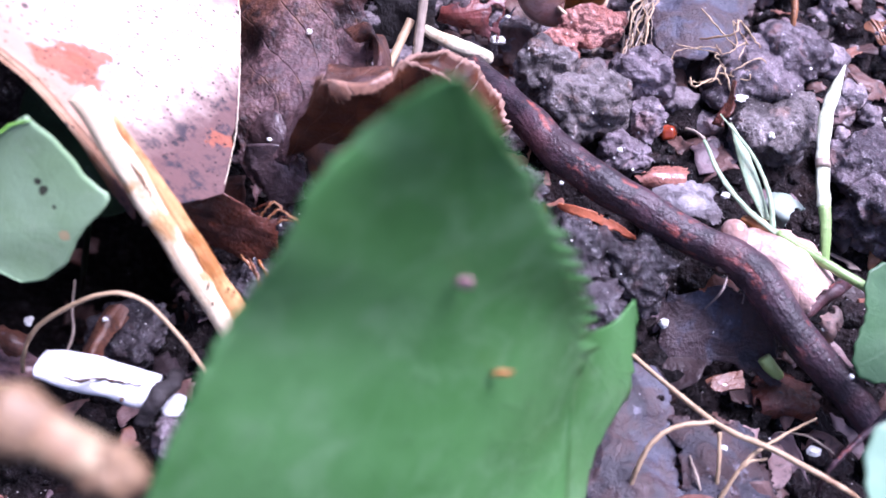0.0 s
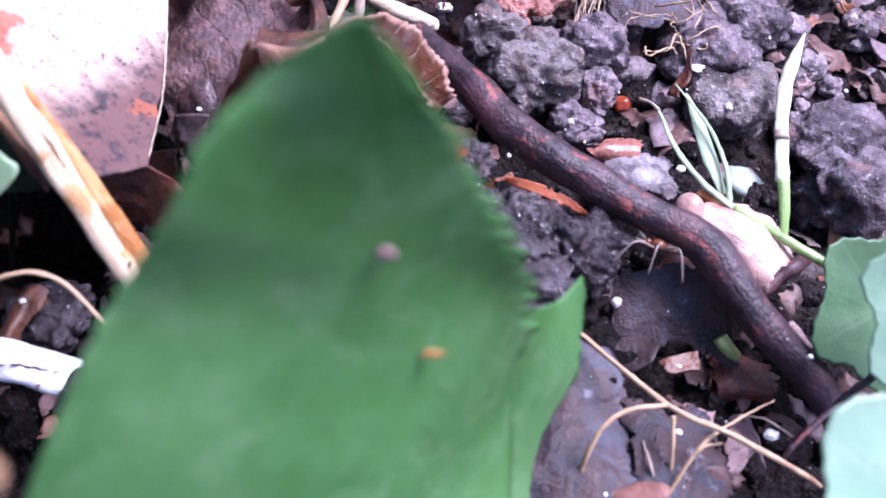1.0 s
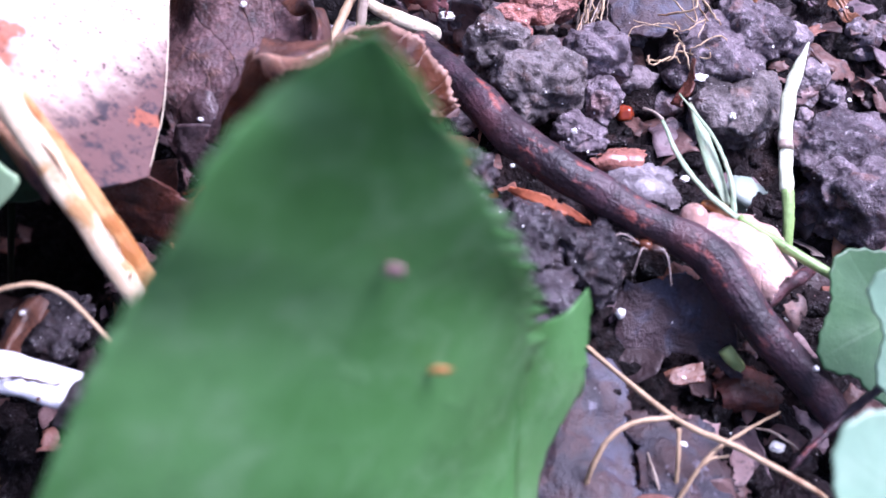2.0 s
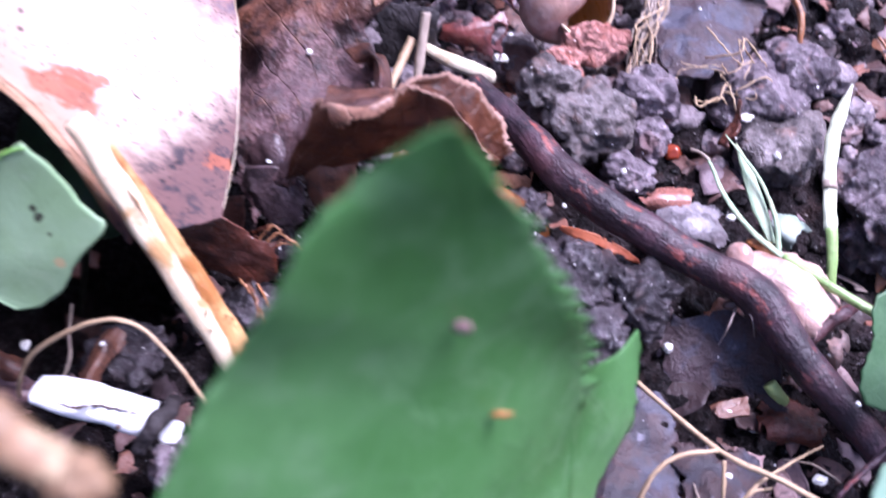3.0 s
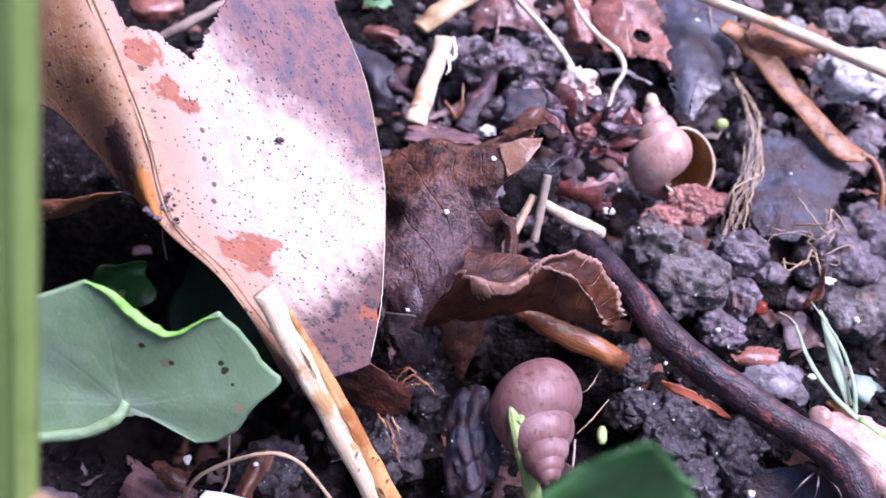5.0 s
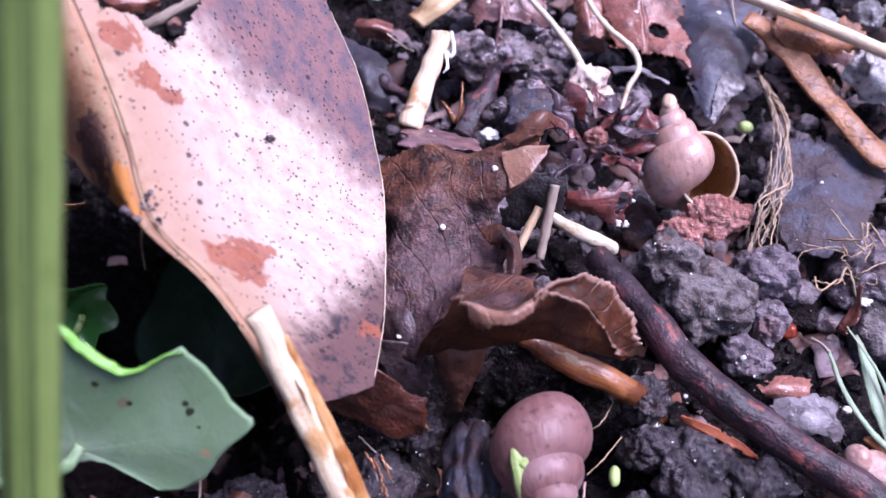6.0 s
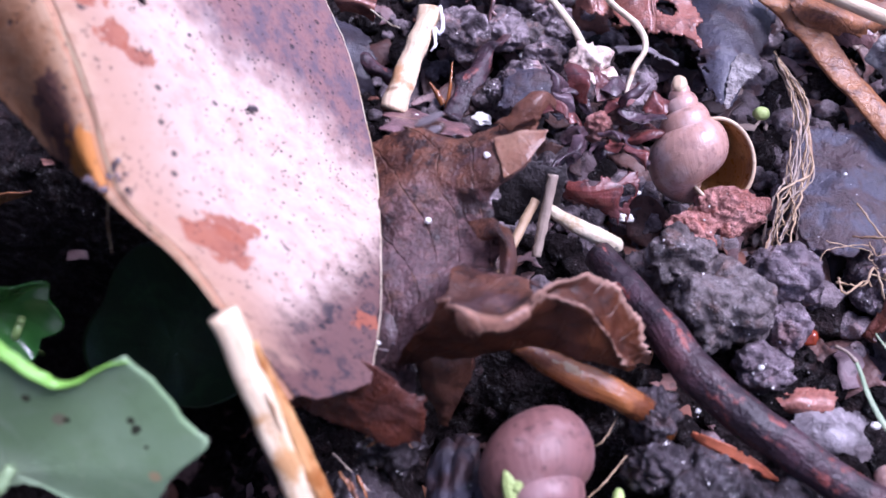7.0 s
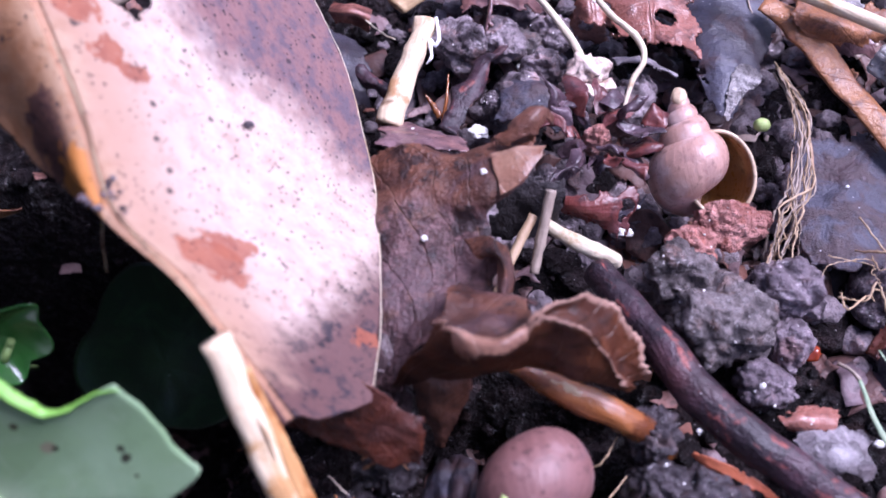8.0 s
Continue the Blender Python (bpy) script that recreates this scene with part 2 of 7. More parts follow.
def curl_material():
    k = Kit("curled_brown_leaf")
    n1, n2, n3 = k.noise(1.4, 5), k.noise(5, 5, 0.65), k.noise(22, 4)
    col = k.mix(k.band(n1, 0.4, 0.62), (0.072, 0.021, 0.010), (0.150, 0.047, 0.018))
    col = k.mix(k.math("MULTIPLY", k.band(n2, 0.5, 0.7), 0.8), col, (0.035, 0.015, 0.011))
    s1 = k.math("FRACT", k.math("DIVIDE", k.math("ADD", k.u, k.math("MULTIPLY", k.v, 0.4)), 0.33))
    rib = k.band(k.math("ABSOLUTE", k.math("SUBTRACT", s1, 0.5)), 0.05, 0.0)
    col = k.mix(k.math("MULTIPLY", rib, 0.35), col, (0.26, 0.12, 0.07))
    edge = k.math("ADD", k.math("ABSOLUTE", k.v), k.math("MULTIPLY", k.math("SUBTRACT", n2, 0.5), 0.12))
    col = k.mix(k.math("MULTIPLY", k.band(edge, 0.075, 0.02), 0.9), col, (0.46, 0.27, 0.20))
    h = k.math("ADD", k.math("MULTIPLY", rib, 0.4), k.math("ADD", n2, k.math("MULTIPLY", n3, 0.4)))
    return k.done(col, k.math("ADD", 0.22, k.math("MULTIPLY", n2, 0.35)), h, depth=0.03, trans=0.2)


def ivy_material(name, face, shade, vein, marks=(), sheen=0.35, rough=0.38, trans=0.2, net_amount=1.0, rayed=1.0):
    """Living leaf; UV is the plane of the leaf in centimetres from its stalk."""
    k = Kit(name)
    n1, n2, n3 = k.noise(0.9, 3, 0.5), k.noise(5, 4), k.noise(30, 3)
    col = k.mix(k.band(n1, 0.35, 0.65), face, shade)
    col = k.mix(k.math("MULTIPLY", k.band(n2, 0.5, 0.75), 0.25), col, tuple(c * 0.55 for c in shade))
    ang = k.math("ARCTAN2", k.v, k.u)
    rad = k.math("SQRT", k.math("ADD", k.math("MULTIPLY", k.u, k.u), k.math("MULTIPLY", k.v, k.v)))
    rays = None
    for a in (-0.5, 0.18, 0.75, 1.6, 2.25, 3.0):
        off = k.math("MULTIPLY", k.math("ABSOLUTE", k.math("SUBTRACT", ang, a)), rad)
        one = k.math("MULTIPLY", k.band(off, 0.03, 0.008), k.band(rad, 1.4, 0.2))
        rays = one if rays is None else k.math("MAXIMUM", rays, one)
    net = k.band(k.cells(3.5, at=k.uvo, feature="DISTANCE_TO_EDGE"), 0.035, 0.0)
    col = k.mix(k.math("MULTIPLY", rays, 0.45 * net_amount * rayed), col, vein)
    col = k.mix(k.math("MULTIPLY", net, 0.10 * net_amount), col, vein)
    col = k.mix(k.math("MULTIPLY", k.band(k.noise(2.6, 5, 0.65, warp=0.5), 0.46, 0.7), 0.5), col, vein)
    col = k.mix(k.math("MULTIPLY", k.band(rad, 0.35, 0.05), 0.7 * rayed), col, vein)
    for u0, v0, r, c in marks:
        col = k.mix(k.math("MULTIPLY", k.spot(u0, v0, r, r * 0.7, 9.0), 0.92), col, c)
    h = k.math("ADD", k.math("MULTIPLY", rays, -0.4 * net_amount), k.math("ADD", k.math("MULTIPLY", n2, 0.3), k.math("MULTIPLY", net, -0.2 * net_amount)))
    h = k.math("ADD", h, k.math("MULTIPLY", n3, 0.15))
    return k.done(col, rough, h, depth=0.018, spec=0.5, coat=sheen, trans=trans)


def bark_material():
    k = Kit("dark_bark")
    n1, n2, n3 = k.noise(1.8, 4), k.noise(8, 5, 0.6), k.noise(26, 3)
    col = k.mix(k.band(n1, 0.35, 0.65), (0.021, 0.012, 0.016), (0.066, 0.033, 0.042))
    col = k.mix(k.math("MULTIPLY", k.band(n2, 0.52, 0.64), 0.7), col, (0.012, 0.008, 0.011))
    col = k.mix(k.math("MULTIPLY", k.band(n3, 0.5, 0.7), 0.4), col, (0.018, 0.012, 0.016))
    streak = k.noise(1.0, 5, 0.65, at=k.vec(1.7, 4.5, 1, k.uvo))
    spots = k.math("MULTIPLY", k.band(k.math("ADD", streak, k.math("MULTIPLY", k.noise(14, 4), 0.25)), 0.67, 0.78), k.band(k.u, 5.2, 4.3))
    col = k.mix(spots, col, k.mix(n3, (0.30, 0.075, 0.05), (0.16, 0.045, 0.045)))
    col = k.mix(k.math("MULTIPLY", k.band(k.noise(1.1, 2), 0.58, 0.7), 0.3), col, (0.15, 0.055, 0.055))
    dots = k.math("MULTIPLY", k.band(k.cells(9), 0.1, 0.06), k.band(k.noise(4, 2), 0.55, 0.6))
    col = k.mix(dots, col, (0.5, 0.45, 0.45))
    grain = k.noise(1.0, 4, 0.6, at=k.vec(2.0, 9, 1, k.uvo))
    h = k.math("ADD", k.math("MULTIPLY", n2, 0.6), k.math("ADD", k.math("MULTIPLY", n3, 0.25), k.math("MULTIPLY", grain, 0.5)))
    return k.done(col, k.math("ADD", 0.24, k.math("MULTIPLY", n2, 0.40)), h, depth=0.045, spec=0.4)


def ink_material(name, lo, hi, spec, depth=0.03):
    """Slate-coloured rotting leaf, smooth and wet."""
    k = Kit(name)
    n1, n2, n3 = k.noise(0.9, 3, 0.5), k.noise(3.2, 4, 0.6, warp=0.4), k.noise(30, 3)
    col = k.mix(k.band(n1, 0.36, 0.64), (0.028, 0.022, 0.028), (0.072, 0.068, 0.095))
    col = k.mix(k.math("MULTIPLY", k.band(n2, lo, hi), 0.75), col, (0.060, 0.028, 0.025))
    col = k.mix(k.math("MULTIPLY", k.band(k.noise(2.1, 5, 0.7), 0.64, 0.7), 0.7), col, (0.22, 0.20, 0.24))
    col = k.mix(k.math("MULTIPLY", k.band(n3, 0.58, 0.75), 0.5), col, (0.02, 0.015, 0.02))
    crumbs = k.math("MULTIPLY", k.band(k.cells(10), 0.12, 0.07), k.band(k.noise(3, 2), 0.56, 0.62))
    col = k.mix(crumbs, col, (0.42, 0.40, 0.42))
    fine = k.noise(11, 6, 0.7)
    col = k.mix(k.math("MULTIPLY", k.band(fine, 0.5, 0.66), 0.5), col, (0.018, 0.012, 0.014))
    h = k.math("ADD", k.math("MULTIPLY", n2, 1.0), k.math("ADD", k.math("MULTIPLY", n3, 0.2), k.math("MULTIPLY", fine, 0.5)))
    return k.done(col, k.math("ADD", 0.22, k.math("MULTIPLY", fine, 0.4)), h, depth=depth, spec=spec)


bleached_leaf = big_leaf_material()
straw_pale = stalk_material("pale_straw", (0.78, 0.64, 0.44), (0.52, 0.27, 0.10), 0.42, 0.38)
straw_husk = stalk_material("straw_husk", (0.60, 0.33, 0.13), (0.33, 0.115, 0.025), 0.7, 0.35, coat=0.3)
straw_white = stalk_material("bleached_straw", (0.66, 0.57, 0.42), (0.42, 0.27, 0.13), 0.35, 0.45)
bark_dark = bark_material()
orange_stem = stalk_material("orange_stem", (0.31, 0.108, 0.030), (0.12, 0.034, 0.011), 0.5, 0.25, coat=0.5)
straw_torn = stalk_material("torn_straw", (0.72, 0.57, 0.39), (0.40, 0.20, 0.08), 0.6, 0.42, spots=(0.17, 0.075, 0.035))
straw_split = stalk_material("split_straw", (0.52, 0.36, 0.19), (0.24, 0.12, 0.05), 0.6, 0.4)
straw_brown = stalk_material("brown_straw_end", (0.27, 0.165, 0.09), (0.10, 0.055, 0.03), 0.7, 0.5, spots=(0.05, 0.03, 0.02))
tear_dark = stalk_material("torn_bark", (0.20, 0.09, 0.035), (0.07, 0.03, 0.015), 0.5, 0.5)
straw_dull = stalk_material("dull_straw", (0.42, 0.31, 0.18), (0.23, 0.125, 0.065), 0.6, 0.5)
root_tan = stalk_material("root_tan", (0.46, 0.32, 0.19), (0.24, 0.13, 0.07), 0.4, 0.5)
root_grey = stalk_material("root_grey", (0.36, 0.28, 0.22), (0.16, 0.11, 0.09), 0.4, 0.5)
# near-black green: the shade under the bleached leaf is put into the colour
ivy_hollow_shade = ivy_material("hollow_shade_ivy", (0.007, 0.028, 0.008), (0.005, 0.019, 0.006), (0.02, 0.06, 0.02), sheen=0.1, rough=0.4, net_amount=0.15)
rim_green = stalk_material("rim_green", (0.21, 0.46, 0.07), (0.14, 0.34, 0.04), 0.2, 0.4)
stem_green = stalk_material("stem_green", (0.27, 0.40, 0.13), (0.12, 0.22, 0.05), 0.3, 0.4, coat=0.2)
stem_bluegreen = stalk_material("stem_bluegreen", (0.235, 0.33, 0.20), (0.30, 0.28, 0.16), 0.35, 0.4)
stem_white = stalk_material("stem_white", (0.66, 0.68, 0.50), (0.40, 0.46, 0.24), 0.35, 0.4)
stem_sage = stalk_material("stem_sage", (0.27, 0.38, 0.20), (0.17, 0.26, 0.11), 0.3, 0.45)
# olive stem, its colour also darkened for the shadow of the near straw
stem_olive = stalk_material("stem_olive", (0.15, 0.21, 0.06), (0.10, 0.145, 0.04), 0.3, 0.5)
stem_lime = stalk_material("stem_lime", (0.40, 0.50, 0.17), (0.24, 0.35, 0.10), 0.25, 0.5)
def mottled_material():
    k = Kit("mottled_brown_leaf")
    n1, n2, n3 = k.noise(1.3, 5, 0.62, warp=0.5), k.noise(4.6, 5, 0.62), k.noise(24, 4)
    col = k.mix(k.band(n1, 0.40, 0.60), (0.065, 0.025, 0.017), (0.185, 0.070, 0.038))
    aged = k.band(k.math("ADD", k.v, k.math("MULTIPLY", n1, 1.2)), 1.25, 1.7)
    col = k.mix(k.math("MULTIPLY", aged, 0.8), col, k.mix(k.band(k.noise(5.5, 6, 0.72), 0.42, 0.6), (0.050, 0.027, 0.031), (0.185, 0.105, 0.110)))
    col = k.mix(k.math("MULTIPLY", k.band(k.noise(2.6, 6, 0.7), 0.52, 0.60), 0.85), col, (0.016, 0.009, 0.010))
    col = k.mix(k.math("MULTIPLY", k.band(k.noise(1.7, 5, 0.65, warp=0.6), 0.52, 0.62), 0.7), col, k.mix(n2, (0.06, 0.032, 0.036), (0.13, 0.075, 0.08)))
    col = k.mix(k.math("MULTIPLY", k.band(n2, 0.56, 0.70), 0.4), col, (0.20, 0.090, 0.052))
    col = k.mix(k.math("MULTIPLY", k.band(n3, 0.55, 0.75), 0.5), col, (0.02, 0.011, 0.010))
    s = k.math("FRACT", k.math("DIVIDE", k.math("SUBTRACT", k.u, k.math("MULTIPLY", k.v, 0.6)), 0.5))
    rib = k.band(k.math("ABSOLUTE", k.math("SUBTRACT", s, 0.5)), 0.035, 0.0)
    col = k.mix(k.math("MULTIPLY", rib, k.band(n2, 0.5, 0.6)), col, (0.17, 0.085, 0.055))
    h = k.math("ADD", k.math("MULTIPLY", n2, 1.5), k.math("ADD", k.math("MULTIPLY", n3, 0.65), k.math("MULTIPLY", rib, 0.3)))
    return k.done(col, k.math("ADD", 0.2, k.math("MULTIPLY", n2, 0.5)), h, depth=0.045, spec=0.42, trans=0.08, coat=0.06)


rust_leaf = leaf_material("rust_leaf", (0.14, 0.038, 0.019), (0.085, 0.024, 0.015), (0.034, 0.012, 0.010), 0.28, coat=0.2, depth=0.04, trans=0.15, ribbed=0.2)
brown_leaf = mottled_material()
umber_leaf = leaf_material("umber_leaf", (0.070, 0.038, 0.038), (0.10, 0.066, 0.07), (0.022, 0.012, 0.013), 0.3, depth=0.03, ribbed=0.2)
curl_leaf = curl_material()
lobe_leaf = leaf_material("hanging_lobe", (0.15, 0.062, 0.036), (0.105, 0.04, 0.024), (0.04, 0.018, 0.014), 0.35, depth=0.03, ribbed=0.2)
margin_leaf = leaf_material("dry_leaf_margin", (0.44, 0.27, 0.20), (0.30, 0.15, 0.10), (0.12, 0.05, 0.035), 0.35, depth=0.02, ribbed=0.6, vein=(0.44, 0.3, 0.22), trans=0.1)
ink_leaf = ink_material("ink_dark_leaf", 0.5, 0.66, 0.45)
ink_brown = ink_material("ink_brown_leaf", 0.40, 0.56, 0.45, 0.06)
slate_wet = ink_material("slate_wet_leaf", 0.44, 0.62, 0.5, 0.05)
russet_leaf = leaf_material("russet_leaf", (0.30, 0.118, 0.085), (0.21, 0.075, 0.052), (0.085, 0.028, 0.022), 0.28, coat=0.35, vein=(0.38, 0.18, 0.14), depth=0.025, ribbed=0.4)
petal_dark = leaf_material("blackened_petal", (0.055, 0.032, 0.040), (0.10, 0.062, 0.074), (0.022, 0.013, 0.016), 0.26, depth=0.02, ribbed=0.2)
pink_leaf = leaf_material("pink_leaf", (0.58, 0.41, 0.36), (0.46, 0.27, 0.22), (0.30, 0.15, 0.115), 0.35, ribbed=0.4)
calyx_pale = leaf_material("pale_calyx", (0.74, 0.62, 0.54), (0.62, 0.46, 0.38), (0.28, 0.16, 0.13), 0.4, ribbed=0.3, depth=0.03)
tawny_leaf = leaf_material("tawny_leaf", (0.33, 0.14, 0.052), (0.22, 0.085, 0.036), (0.11, 0.04, 0.02), 0.36, coat=0.1, depth=0.03)
flower_red = leaf_material("dried_flower", (0.17, 0.045, 0.036), (0.10, 0.032, 0.032), (0.035, 0.015, 0.017), 0.28)
orange_chip = leaf_material("orange_chip", (0.70, 0.22, 0.10), (0.62, 0.18, 0.08), (0.48, 0.12, 0.06), 0.4, trans=0.3)
ash_leaf = leaf_material("ash_leaf", (0.17, 0.142, 0.150), (0.25, 0.22, 0.23), (0.06, 0.046, 0.05), 0.34, depth=0.03, ribbed=0.1)
tan_fold = leaf_material("tan_leaf", (0.27, 0.145, 0.09), (0.20, 0.085, 0.05), (0.10, 0.04, 0.028), 0.3, depth=0.02, vein=(0.36, 0.22, 0.15))
mauve_leaf = leaf_material("mauve_leaf", (0.24, 0.115, 0.10), (0.16, 0.088, 0.092), (0.06, 0.03, 0.035), 0.3, coat=0.2, vein=(0.28, 0.14, 0.11))
ivy_pale = ivy_material("pale_ivy", (0.33, 0.47, 0.28), (0.26, 0.40, 0.20), (0.42, 0.53, 0.34), net_amount=0.2, marks=((1.08, 0.40, 0.042, (0.03, 0.022, 0.015)), (1.05, 0.47, 0.03, (0.03, 0.022, 0.015)), (1.15, 0.25, 0.016, (0.03, 0.022, 0.015)), (0.50, 0.52, 0.06, (0.30, 0.27, 0.17)), (0.55, 0.50, 0.026, (0.02, 0.016, 0.01)), (0.30, 0.76, 0.035, (0.05, 0.03, 0.015)), (1.2, -0.02, 0.05, (0.5, 0.38, 0.2))))
stem_near = stalk_material("near_stalk_green", (0.25, 0.34, 0.085), (0.17, 0.25, 0.055), 0.3, 0.5)
ivy_near_m = ivy_material("deep_green_ivy", (0.134, 0.326, 0.104), (0.088, 0.25, 0.064), (0.23, 0.41, 0.195), sheen=0.25, rough=0.42, net_amount=0.9, trans=0.4, rayed=0.0)
ivy_dark = ivy_material("dark_ivy", (0.040, 0.17, 0.030), (0.020, 0.085, 0.02), (0.07, 0.19, 0.05), sheen=0.7, rough=0.22, net_amount=0.3)
# lit copy of the ivy: sky reflection is put into this pale base colour
ivy_right_m = ivy_material("bluish_ivy", (0.27, 0.42, 0.28), (0.22, 0.37, 0.23), (0.38, 0.52, 0.36), net_amount=0.25, sheen=0.5, rough=0.35)
scrap_m = ivy_material("greyish_leaf_scrap", (0.36, 0.43, 0.37), (0.28, 0.36, 0.28), (0.46, 0.50, 0.44), net_amount=0.3, sheen=0.2, rough=0.55)
ivy_mid_m = ivy_material("mid_ivy", (0.15, 0.30, 0.14), (0.12, 0.25, 0.11), (0.16, 0.3, 0.12), sheen=0.4)
# shaded copy of the ivy: the shade is put into this darker green
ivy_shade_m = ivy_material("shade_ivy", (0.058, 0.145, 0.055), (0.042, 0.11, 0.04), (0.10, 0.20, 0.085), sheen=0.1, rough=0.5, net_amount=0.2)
k = Kit("pink_scab")
pink_scab = k.done(k.mix(k.noise(8), (0.42, 0.25, 0.24), (0.30, 0.16, 0.15)), 0.6)
k = Kit("orange_scab")
orange_scab = k.done(k.mix(k.noise(8), (0.45, 0.20, 0.05), (0.35, 0.14, 0.04)), 0.6)


def shell_material(name, base, band_col, chalk, matt=0.16):
    k = Kit(name)
    n1, n2 = k.noise(2.2, 4), k.noise(11, 5)
    lines = k.noise(1.0, 4, at=k.vec(5, 0.8, 1, k.uvo))
    col = k.mix(k.math("MULTIPLY", k.band(lines, 0.4, 0.7), 0.55), base, band_col)
    col = k.mix(k.math("MULTIPLY", k.band(k.noise(1.7, 4), 0.50, 0.68), 0.5), col, (0.12, 0.085, 0.10))
    col = k.mix(k.math("MULTIPLY", k.band(n1, 0.5, 0.68), 0.7), col, chalk)
    col = k.mix(k.math("MULTIPLY", k.band(n2, 0.55, 0.7), 0.6), col, tuple(c * 0.4 for c in band_col))
    h = k.math("ADD", k.math("MULTIPLY", lines, 0.6), k.math("MULTIPLY", n2, 0.5))
    return k.done(col, k.math("ADD", matt, k.math("MULTIPLY", n2, 0.3)), h, depth=0.014, spec=0.5)


shell_rose = shell_material("rose_shell", (0.46, 0.27, 0.215), (0.35, 0.185, 0.145), (0.58, 0.43, 0.40))
# dull, dirty shell; the shade it lies in is put into the colour too
shell_dull = shell_material("dull_rose_shell", (0.215, 0.102, 0.094), (0.115, 0.05, 0.047), (0.33, 0.205, 0.20), 0.36)
shell_inner = shell_material("amber_shell_lining", (0.40, 0.20, 0.06), (0.30, 0.13, 0.035), (0.5, 0.32, 0.14))
shell_lip = shell_material("pale_shell_lip", (0.60, 0.45, 0.30), (0.5, 0.33, 0.2), (0.7, 0.6, 0.45))
k = Kit("amber_seed")
amber_seed = k.done(k.mix(k.noise(4), (0.30, 0.045, 0.010), (0.14, 0.02, 0.008)), 0.15, coat=0.6)
k = Kit("insect_dark")
insect_dark = k.done(k.mix(k.noise(20), (0.03, 0.02, 0.018), (0.10, 0.045, 0.03)), 0.35)
k = Kit("insect_amber")
insect_amber = k.done(k.mix(k.noise(20), (0.16, 0.05, 0.02), (0.07, 0.022, 0.012)), 0.3)
k = Kit("insect_leg")
insect_leg = k.done(k.mix(k.noise(20), (0.34, 0.27, 0.24), (0.18, 0.13, 0.12)), 0.4)
k = Kit("insect_wing")
insect_wing = k.done(k.mix(k.noise(12), (0.30, 0.27, 0.28), (0.20, 0.17, 0.18)), 0.25)


def litter_material():
    k = Kit("leaf_litter")
    geo = k.nt.nodes.new("ShaderNodeNewGeometry")
    r = geo.outputs["Random Per Island"]
    col = k.mix(k.band(r, 0.0, 0.4), (0.028, 0.018, 0.020), (0.135, 0.068, 0.056))
    col = k.mix(k.band(r, 0.42, 0.6), col, (0.17, 0.115, 0.125))
    col = k.mix(k.band(r, 0.68, 0.72), col, (0.22, 0.09, 0.062))
    col = k.mix(k.band(r, 0.8, 0.83), col, (0.30, 0.19, 0.18))
    col = k.mix(k.band(r, 0.9, 0.92), col, (0.36, 0.16, 0.09))
    col = k.mix(k.band(r, 0.95, 0.97), col, (0.46, 0.35, 0.29))
    n = k.noise(8, 5)
    col = k.mix(k.math("MULTIPLY", k.band(n, 0.5, 0.7), 0.7), col, (0.03, 0.02, 0.02))
    return k.done(col, k.math("ADD", 0.3, k.math("MULTIPLY", n, 0.35)), n, depth=0.04, spec=0.4)


leaf_litter = litter_material()


# ---- shape kit: every shape is (vertices in cm, faces, uv per vertex or None) ----
def curve_points(points, count):
    """A smooth line through a few points."""
    p = np.array(points, float)
    if len(p) == 2:
        return p[0] + (p[1] - p[0]) * np.linspace(0, 1, count)[:, None]
    q = np.vstack([2 * p[0] - p[1], p, 2 * p[-1] - p[-2]])
    t = np.linspace(0, len(p) - 1 - 1e-9, count)
    i = t.astype(int)
    f = (t - i)[:, None]
    a, b, c, d = q[i], q[i + 1], q[i + 2], q[i + 3]
    return 0.5 * (2 * b + (c - a) * f + (2 * a - 5 * b + 4 * c - d) * f**2 + (3 * b - a - 3 * c + d) * f**3)


def rough(v, amp, scale, seed=0.0):
    """Noise displacement of points along all axes."""
    out = np.array(v, float)
    for row in out:
        row += np.array(noise.noise_vector(Vector(row) * scale + Vector((seed, seed * 1.7, -seed)))) * amp
    return out


def tube(points, radii, sides=10, rings=24, lump=0.0, seed=0.0, flat=1.0, up=(0, 0, 1), cap=True):
    c = curve_points(points, rings)
    r = np.interp(np.linspace(0, 1, rings), np.linspace(0, 1, len(np.atleast_1d(radii))), np.atleast_1d(radii))
    tan = np.gradient(c, axis=0)
    tan /= np.linalg.norm(tan, axis=1)[:, None] + 1e-12
    side = np.cross(tan, np.array(up, float) + np.array([0.013, 0.017, 0.011]))
    side /= np.linalg.norm(side, axis=1)[:, None] + 1e-12
    top = np.cross(side, tan)
    ang = np.linspace(0, 2 * np.pi, sides, endpoint=False)
    v = c[:, None] + r[:, None, None] * (np.cos(ang)[None, :, None] * side[:, None] + flat * np.sin(ang)[None, :, None] * top[:, None])
    along = np.r_[0, np.cumsum(np.linalg.norm(np.diff(c, axis=0), axis=1))]
    uv = np.stack(np.broadcast_arrays(along[:, None], (ang / (2 * np.pi))[None] * 2 * np.pi * r.mean()), -1).reshape(-1, 2)
    v = v.reshape(-1, 3)
    if lump:
        v = rough(v, lump, 1.0 / max(0.05, r.max() * 1.5), seed)
    f = [(a * sides + b, a * sides + (b + 1) % sides, (a + 1) * sides + (b + 1) % sides, (a + 1) * sides + b) for a in range(rings - 1) for b in range(sides)]
    if cap:
        f += [tuple(range(sides))[::-1], tuple(range((rings - 1) * sides, rings * sides))]
    return v, f, uv


